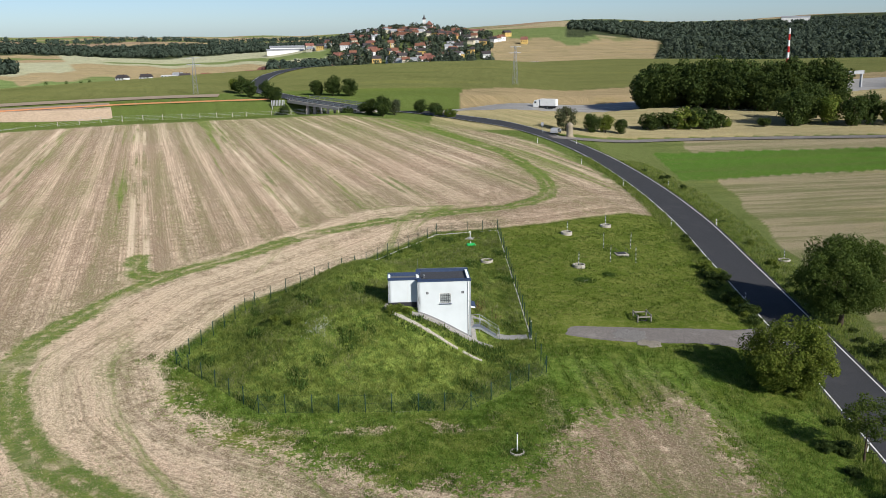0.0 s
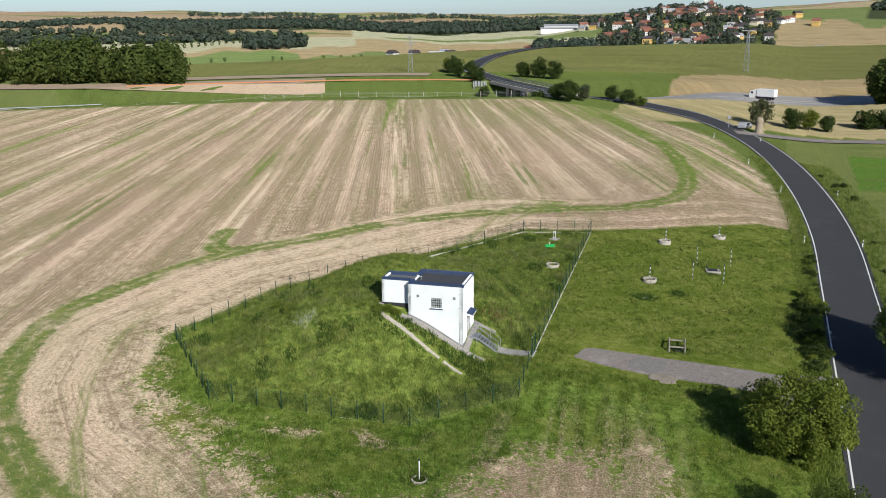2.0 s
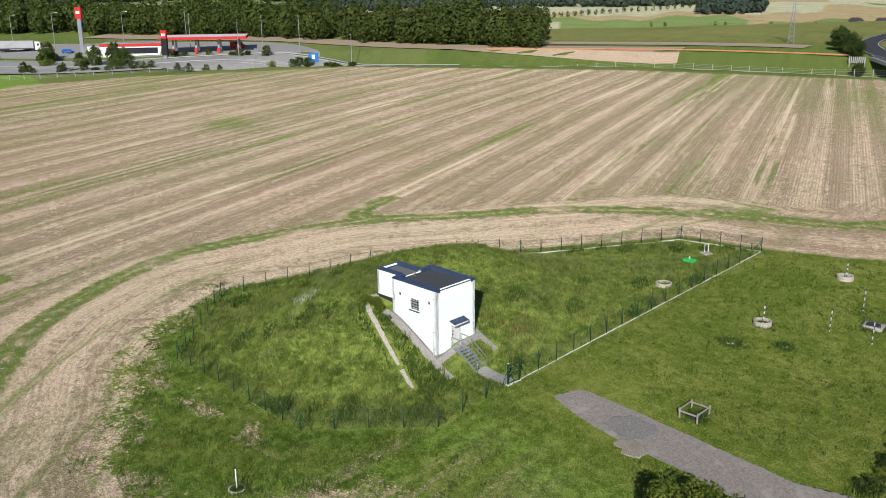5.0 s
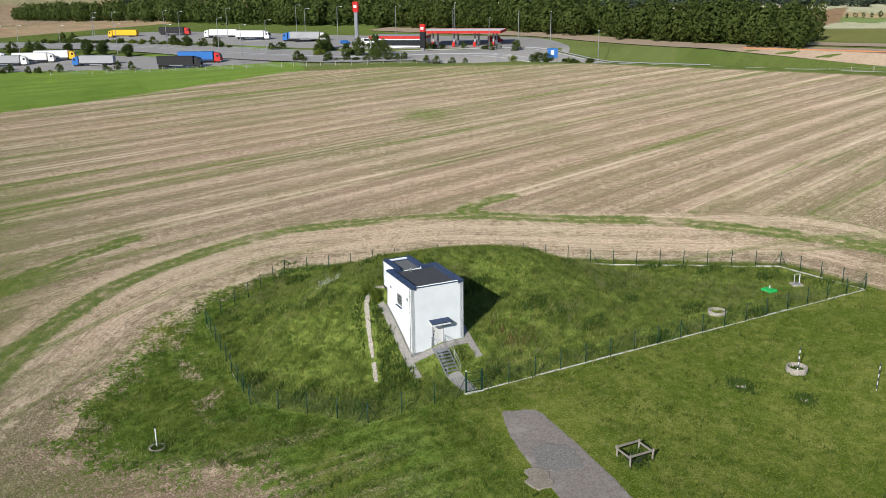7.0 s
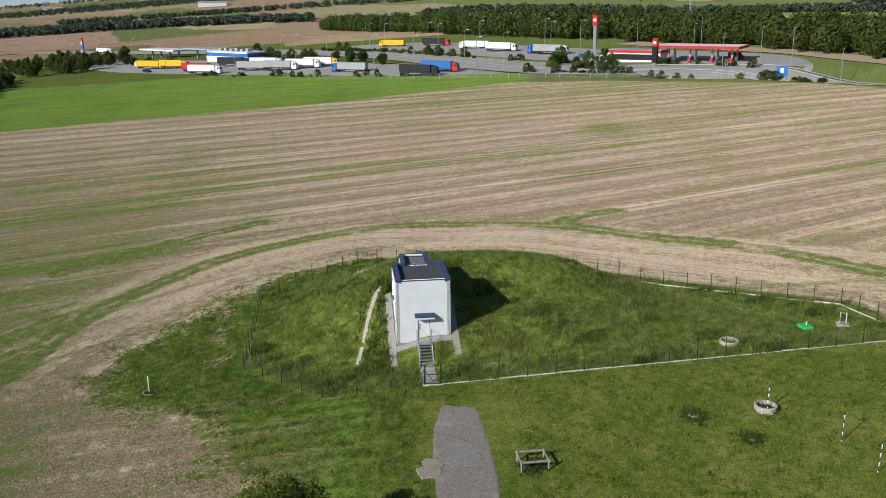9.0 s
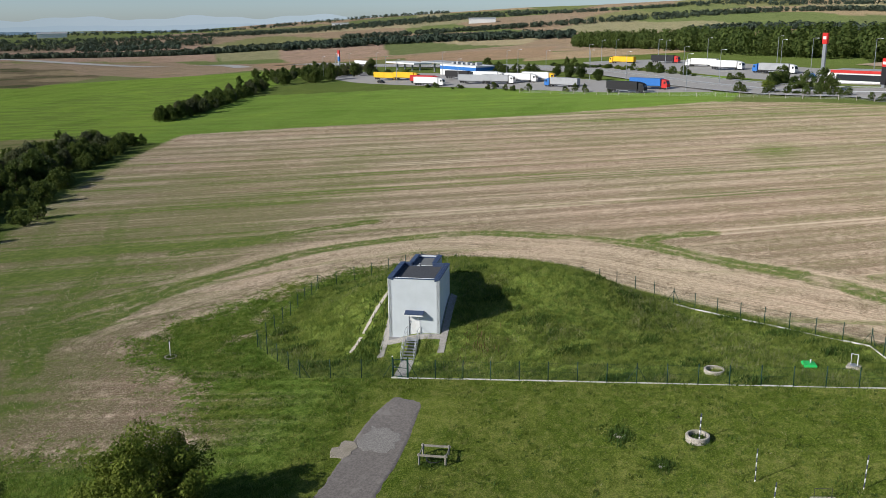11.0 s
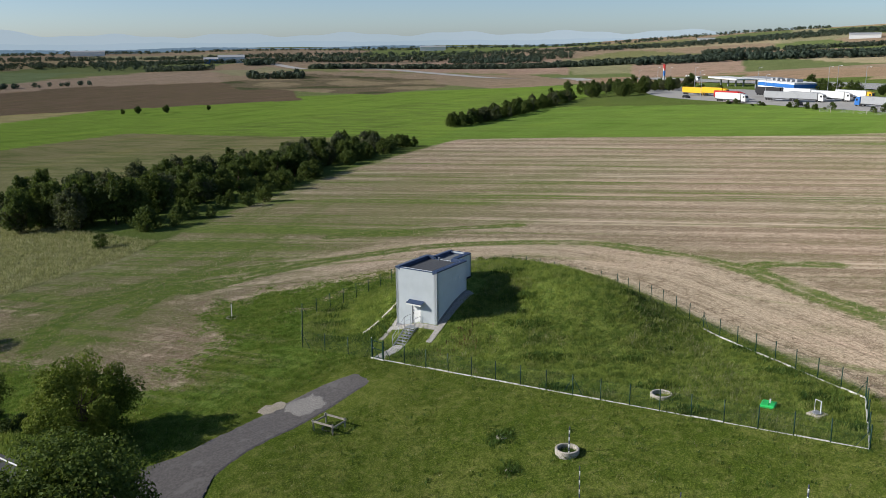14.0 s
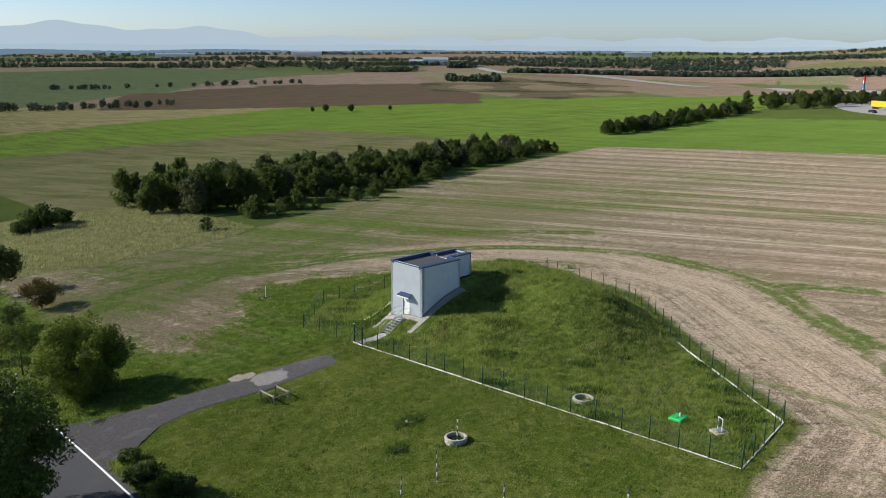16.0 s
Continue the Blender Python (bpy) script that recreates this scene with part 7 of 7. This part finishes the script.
shrine = thing("wayside_shrine", on_ground(24.0, 227.6, 10), "weathered sandstone wayside column with a rounded top", "shrine")
part("shaft", Shape().lathe([(0.95, -0.3), (0.95, 0.5), (0.85, 0.7), (0.82, 2.7), (0.9, 2.9), (0.75, 3.3), (0.45, 3.65), (0.0, 3.8)], 16), SANDSTONE, shrine, smooth=True)
part("step", Shape().box(-1.2, -1.2, -0.4, 1.2, 1.2, 0.2, 0.05), SANDSTONE, shrine)
ground_strip("field_lane", [(19, 224), (28, 226), (60, 231), (130, 233), (260, 236)], 4.0, OLD_ASPHALT, "narrow asphalt lane past the shrine", lift=0.15, far=0.35, step=3.0)
ns = thing("road_sign", on_ground(17.2, 229.5, -10), "road sign post at the lane junction", "sign")
part("post", Shape().tube([(0, 0, -0.2), (0, 0, 2.8)], 0.05, 6), GALV, ns)
part("panel", Shape().box(-0.35, -0.03, 2.0, 0.35, 0.03, 2.8), GREY_PAINT, ns)


def pylon(x, y, h, label):
    p = thing("power_pylon", on_ground(x, y, 20), label, "pylon", "power pylons")
    for sx in (-1, 1):
        for sy in (-1, 1):
            part("leg", Shape().beam((sx * 0.9, sy * 0.9, -0.5), (sx * 0.25, sy * 0.25, h), 0.09, 0.09), GALV, p)
    for k in range(9):
        z0, z1 = h * k / 9, h * (k + 1) / 9
        w0, w1 = 0.9 - 0.65 * k / 9, 0.9 - 0.65 * (k + 1) / 9
        part("brace", Shape().beam((-w0, -w0, z0), (w1, -w1, z1), 0.045, 0.045).beam((w0, w0, z0), (-w1, w1, z1), 0.045, 0.045).beam((-w0, w0, z0), (-w1, -w1, z1), 0.045, 0.045).beam((w0, -w0, z0), (w1, w1, z1), 0.045, 0.045), GALV, p)
    for z in (h - 0.3, h - 2.6):
        part("cross_arm", Shape().beam((-2.4, 0, z), (2.4, 0, z), 0.12, 0.2), GALV, p)


pylon(16, 366, 15, "green-grey lattice power pylon in the crop field")
pylon(-101, 325, 13, "small lattice power pylon at the crop edge")
pylon(-330, 210, 22, "lattice pylon above the wood")
mast = thing("striped_mast", on_ground(158, 470), "red and white striped mast behind the copse", "mast")
for k in range(7):
    part("red_band" if k % 2 else "white_band", Shape().tube([(0, 0, k * 3.0 - (1 if k == 0 else 0)), (0, 0, k * 3.0 + 3)], [0.75 - k * 0.05, 0.70 - k * 0.05], 10), RED_PAINT if k % 2 else WHITE_PAINT, mast)
gt = thing("sign_gantry", on_ground(153, 378, 32), "grey motorway sign gantry", "gantry", "sign gantries")
for x in (-7, 7):
    part("leg", Shape().box(x - 0.4, -0.4, -1, x + 0.4, 0.4, 7), GREY_PAINT, gt)
part("beam", Shape().box(-8, -0.5, 6.0, 8, 0.5, 7.4), GREY_PAINT, gt)

# ---- ridges and mountains closing the view to the south, haze put into their colour ----
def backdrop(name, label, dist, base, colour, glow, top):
    """A far ridge line, too distant to shift as the view moves; haze is painted into its glowing colour."""
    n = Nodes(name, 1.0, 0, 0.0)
    # emission keeps the painted haze pale whatever the sun does
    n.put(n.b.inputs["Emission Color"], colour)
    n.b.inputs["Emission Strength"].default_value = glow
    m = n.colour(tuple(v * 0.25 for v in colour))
    s = Shape()
    az = np.arange(70, 190, 0.25)
    for a in az:
        p = polar(a, dist)
        s.v += [(p[0], p[1], base), (p[0], p[1], max(base + 1, top(a)))]
    s.f = [(2 * k, 2 * k + 1, 2 * k + 3, 2 * k + 2) for k in range(len(az) - 1)]
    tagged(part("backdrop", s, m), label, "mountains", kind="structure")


backdrop("far_mountains", "mountain range on the horizon, painted pale blue for haze", 4880, -30, (0.56, 0.68, 0.77), 0.62,
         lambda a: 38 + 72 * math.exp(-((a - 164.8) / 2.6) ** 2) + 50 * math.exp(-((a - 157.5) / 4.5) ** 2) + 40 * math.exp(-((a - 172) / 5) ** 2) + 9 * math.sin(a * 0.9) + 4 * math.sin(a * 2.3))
backdrop("far_plain", "plain below the mountains, haze painted in as blue", 4700, -60, (0.46, 0.58, 0.68), 0.70, lambda a: 2 + 3 * math.sin(a * 0.7) + 1.5 * math.sin(a * 2.9))
backdrop("far_ridge", "wooded ridge far away, painted dim blue for haze", 4300, -60, (0.20, 0.30, 0.40), 0.6, lambda a: -22 + 4 * math.sin(a * 0.53 + 1) + 2.5 * abs(math.sin(a * 5.1)) + 25 * math.exp(-((a - 95) / 12) ** 2))

# ---- orange netting beside the motorway works ----
NETTING = worn("orange_netting", (0.50, 0.22, 0.10), 0.7, 0, 0.15, 1.0, None, 0)
net = thing("barrier_net", pose(0, 0, 0), "low orange safety netting along the motorway works", "barrier")
net_line = spline([(-176, 258), (-160, 266), (-138, 277), (-115, 288), (-89, 295), (-66, 300)], 5.0)
for a, b in zip(net_line[:-1], net_line[1:]):
    part("panel", Shape().beam((*a, ground_z(*a) + 0.4), (*b, ground_z(*b) + 0.4), 0.04, 0.4), NETTING, net)
    part("stake", Shape().box(a[0] - 0.03, a[1] - 0.03, ground_z(*a) - 0.2, a[0] + 0.03, a[1] + 0.03, ground_z(*a) + 1.0), OLD_WOOD, net)

# ---- standing grass and weeds ----
def tufts(name, label, seed, x, y, blades, h_lo, h_hi, wide, material, spread=0.12, lean=0.5):
    """Bunches of narrow blades; every blade is a leaf of its own in one mesh."""
    r = np.random.default_rng(seed)
    n = len(x)
    z = height(x, y)
    k = np.repeat(np.arange(n), blades)
    m = n * blades
    px, py = x[k] + r.normal(0, spread, m), y[k] + r.normal(0, spread, m)
    pz = z[k] - 0.03
    h = (r.uniform(h_lo, h_hi, n) * (1 + 0.55 * patch_noise(x, y, 2.6, 4.0)))[k] * r.uniform(0.6, 1.15, m)
    a = r.uniform(0, 2 * math.pi, m)
    out = r.uniform(0.1, 1.0, m) * lean * h
    b = a + r.uniform(-0.6, 0.6, m)
    w = wide * r.uniform(0.6, 1.3, m)
    sx, sy = -np.sin(a) * w, np.cos(a) * w
    ox, oy = np.cos(b) * out, np.sin(b) * out
    v = np.stack([np.stack([px - sx, py - sy, pz], 1), np.stack([px + sx, py + sy, pz], 1),
                  np.stack([px + ox * 0.6 + sx * 0.8, py + oy * 0.6 + sy * 0.8, pz + h * 0.65], 1), np.stack([px + ox - sx * 0.1, py + oy - sy * 0.1, pz + h], 1)], 1)
    return tagged(new(name, quad_mesh(name, v.reshape(-1, 3), material)), label, "grass", kind="stuff")


def spread_points(seed, n, x0, x1, y0, y1, keep):
    r = np.random.default_rng(seed)
    x, y = r.uniform(x0, x1, n), r.uniform(y0, y1, n)
    ok = keep(x, y, r.random(n))
    return x[ok], y[ok]


def patch_noise(x, y, s=1.0, q=0.0):
    return (np.sin(x * 0.61 * s + 1.7 + q) * np.sin(y * 0.53 * s + 0.4) + np.sin(x * 1.43 * s + y * 0.9 * s + q) * 0.6 + np.sin(x * 0.31 * s - y * 0.37 * s + 2.0) * 0.8) / 2.4


def off_house(x, y):
    lx = (x + 0.05) * math.cos(radians(5.4)) + (y - 88.62) * math.sin(radians(5.4))
    ly = -(x + 0.05) * math.sin(radians(5.4)) + (y - 88.62) * math.cos(radians(5.4))
    house_box = (lx > -8.9) & (lx < 0.7) & (ly > -0.75) & (ly < 5.66)
    strips = (lx > -0.1) & (lx < 2.4) & ((np.abs(ly + 0.42) < 0.35) | (np.abs(ly - 5.32) < 0.35))
    path = (lx > 0) & (lx < 6.6) & (ly > 1.7) & (ly < 3.1)
    return ~(house_box | strips | path)


def off_drain(x, y):
    return line_distance(x, y, drain_line) > 0.5


def off_swath(x, y):
    """Bare strips between the mown rows that fan out above the corner patch."""
    c = x + 0.14 * (y - 100) + 0.35 * patch_noise(x, y, 1.2, 1.0)
    fan = sstep(6, 10, x) * sstep(27, 23, x) * sstep(70, 74, y) * sstep(90, 85, y)
    return fan * (0.5 + 0.5 * np.sin(c * 3.4)) < 0.42


inner = lambda x, y, u: (inside(x, y, FENCE) > 0.12) & off_house(x, y) & off_drain(x, y)
x, y = spread_points(1, 80000, -34, 8, 72, 137, lambda x, y, u: inner(x, y, u) & (u < 0.75 + 0.3 * patch_noise(x, y)))
tufts("meadow_grass", "tall unmown meadow grass on the mound", 2, x, y, 9, 0.14, 0.38, 0.020, GRASS_TALL, 0.17, 1.0)
x, y = spread_points(3, 14000, -30, 8, 72, 135, lambda x, y, u: inner(x, y, u) & (patch_noise(x, y, 0.7, 1.0) > 0.18))
tufts("dry_grass", "pale seeding grass among the meadow", 4, x, y, 4, 0.34, 0.62, 0.010, GRASS_DRY, 0.17, 0.6)
WEED = leafy("weeds", (0.055, 0.110, 0.024), (0.105, 0.170, 0.036), 0.6, 0.3)
x, y = spread_points(5, 30000, -30, 8, 72, 135, lambda x, y, u: inner(x, y, u) & ((patch_noise(x, y, 1.3, 3.0) > 0.50) | ((x > -7) & (x < 3.5) & (y > 84.9) & (y < 88.3))))
tufts("weeds", "dark broad-leaved weeds on the bank", 6, x, y, 5, 0.25, 0.5, 0.055, WEED, 0.18, 0.8)
lawn_ok = lambda x, y, u: (inside(x, y, GRASS) > 0.3) & (inside(x, y, FENCE) < -0.1) & ~((y > 91.2) & (y < 98.4) & (x > 9.5) & (x < 34))
x, y = spread_points(7, 90000, -33, 34, 58, 152, lambda x, y, u: lawn_ok(x, y, u) & off_swath(x, y) & (u < 0.7 + 0.25 * patch_noise(x, y, 0.6)))
tufts("lawn_grass", "short mown grass of the lawn", 8, x, y, 4, 0.07, 0.25, 0.022, GRASS_SHORT, 0.16, 0.9)
x, y = spread_points(22, 24000, -33, 34, 58, 152, lambda x, y, u: lawn_ok(x, y, u) & (u < 0.35 + 0.5 * patch_noise(x, y, 1.7, 5.0)))
tufts("lawn_weeds", "darker tufts standing up in the lawn", 23, x, y, 5, 0.10, 0.24, 0.035, WEED, 0.13, 0.9)
x, y = spread_points(24, 14000, -33, 34, 58, 152, lambda x, y, u: lawn_ok(x, y, u) & (u < 0.3 + 0.5 * patch_noise(x, y, 1.1, 2.2)))
tufts("lawn_straw", "dry pale blades scattered in the lawn", 25, x, y, 3, 0.06, 0.15, 0.022, GRASS_DRY, 0.15, 1.1)
LUSH = grassy("lush_grass", (0.070, 0.145, 0.018), (0.190, 0.310, 0.052), (0.28, 0.36, 0.08))
ragged_ok = lambda x, y, u: (inside(x, y, GRASS) > 0.3 - 9 * np.clip(patch_noise(x, y, 2.3, 8.0) + 0.5 * (u - 0.5), 0, 1) * sstep(92, 84, y)) & (inside(x, y, FENCE) < -0.1) & (inside(x, y, GRASS) < 30)
x, y = spread_points(26, 80000, -36, 34, 52, 90, lambda x, y, u: ragged_ok(x, y, u) & off_swath(x, y) & (u < 0.35 + 0.5 * patch_noise(x, y, 0.5, 6.0)))
tufts("lush_grass", "lush bluish green grass outside the fence", 27, x, y, 4, 0.10, 0.28, 0.024, LUSH, 0.16, 0.8)
x, y = spread_points(9, 30000, -33, 34, 20, 152, lambda x, y, u: lawn_ok(x, y, u) & off_swath(x, y) & ((y < 90) | (x > 29.5) | (inside(x, y, FENCE) > -1.3)) & (u < 0.6 + 0.4 * patch_noise(x, y, 0.8, 2.0)))
tufts("rough_grass", "rough longer grass round the fence and banks", 10, x, y, 5, 0.15, 0.36, 0.024, GRASS_TALL, 0.16, 0.8)
ry = np.random.default_rng(11).uniform(45, 200, 15000)
rs = np.random.default_rng(12)
side_of = rs.random(15000) < 0.5
rx = np.interp(ry, ROAD[:, 1], ROAD[:, 0]) + np.where(side_of, -3.75 - rs.random(15000) ** 2 * 2.2, 3.75 + rs.random(15000) ** 1.5 * 5.0)
keep = ~((rx < 37) & (ry > 84) & (ry < 99))
tufts("verge_grass", "long verge grass along the road", 13, rx[keep], ry[keep], 5, 0.25, 0.6, 0.026, GRASS_TALL, 0.18, 0.7)
x, y = spread_points(14, 42000, -20, 34, -34, 32, lambda x, y, u: (inside(x, y, FIELD_EDGE) < -0.5) & (inside(x, y, GRASS) < 0) & (y < 33) & (y > -32))
tufts("wild_grass", "pale wild grass on the fallow strip", 15, x, y, 4, 0.25, 0.6, 0.032, GRASS_DRY, 0.25, 0.6)
STRAW = grassy("straw_stubble", (0.19, 0.145, 0.095), (0.46, 0.37, 0.25), (0.60, 0.50, 0.35), 0.1)
x, y = spread_points(20, 190000, -62, 32, 34, 172, lambda x, y, u: (inside(x, y, GRASS) < -0.6) & (inside(x, y, GRASS) > -30) & (inside(x, y, FIELD_EDGE) > 0.5) & (u < 0.55 + 0.2 * patch_noise(x, y, 1.5)))
tufts("stubble", "short pale straw stubble left in the field", 21, x, y, 2, 0.05, 0.16, 0.035, STRAW, 0.10, 1.1)
FLOWER = worn("white_flowers", (0.75, 0.74, 0.68), 0.8, 0, 0.1, 3.0, None, 0)
r = np.random.default_rng(16)
tufts("white_yarrow", "patch of white flowers in the meadow", 17, -15.2 + r.normal(0, 0.7, 45), 84.6 + r.normal(0, 0.6, 45), 4, 0.25, 0.42, 0.012, FLOWER, 0.14, 1.6)
RUSTY = worn("rusty_dock", (0.15, 0.085, 0.04), 0.8, 0, 0.3, 3.0, None, 0)
tufts("dock", "rusty brown dock plants on the slope", 18, 0.4 + r.normal(0, 1.1, 34), 97.8 + r.normal(0, 0.9, 34), 4, 0.4, 0.8, 0.03, RUSTY, 0.15, 0.3)
for cx, cy, s in ((14.3, 111.4, 0.9), (17.9, 114.6, 0.6), (19.6, 98.6, 0.8), (21.1, 124.8, 0.9), (3.8, 67.2, 0.5), (14.2, 116.9, 0.55)):
    n = int(240 * s)
    tufts("weed_ring", "dark grass left long round a shaft", int(cx * 10), cx + r.normal(0, 0.75 * s, n), cy + r.normal(0, 0.6 * s, n), 5, 0.12, 0.32, 0.035, WEED, 0.12, 0.8)
for bx, by, bs in ((-8.2, 87.0, 0.38), (-7.4, 87.5, 0.32), (-6.6, 87.4, 0.28), (-17.8, 86.2, 0.35), (-20.5, 88.5, 0.3)):
    tree(bx, by, None, SHRUB[1], "small green garden shrub on the mound", bs, None, "mound shrubs", "bush", category="bush")
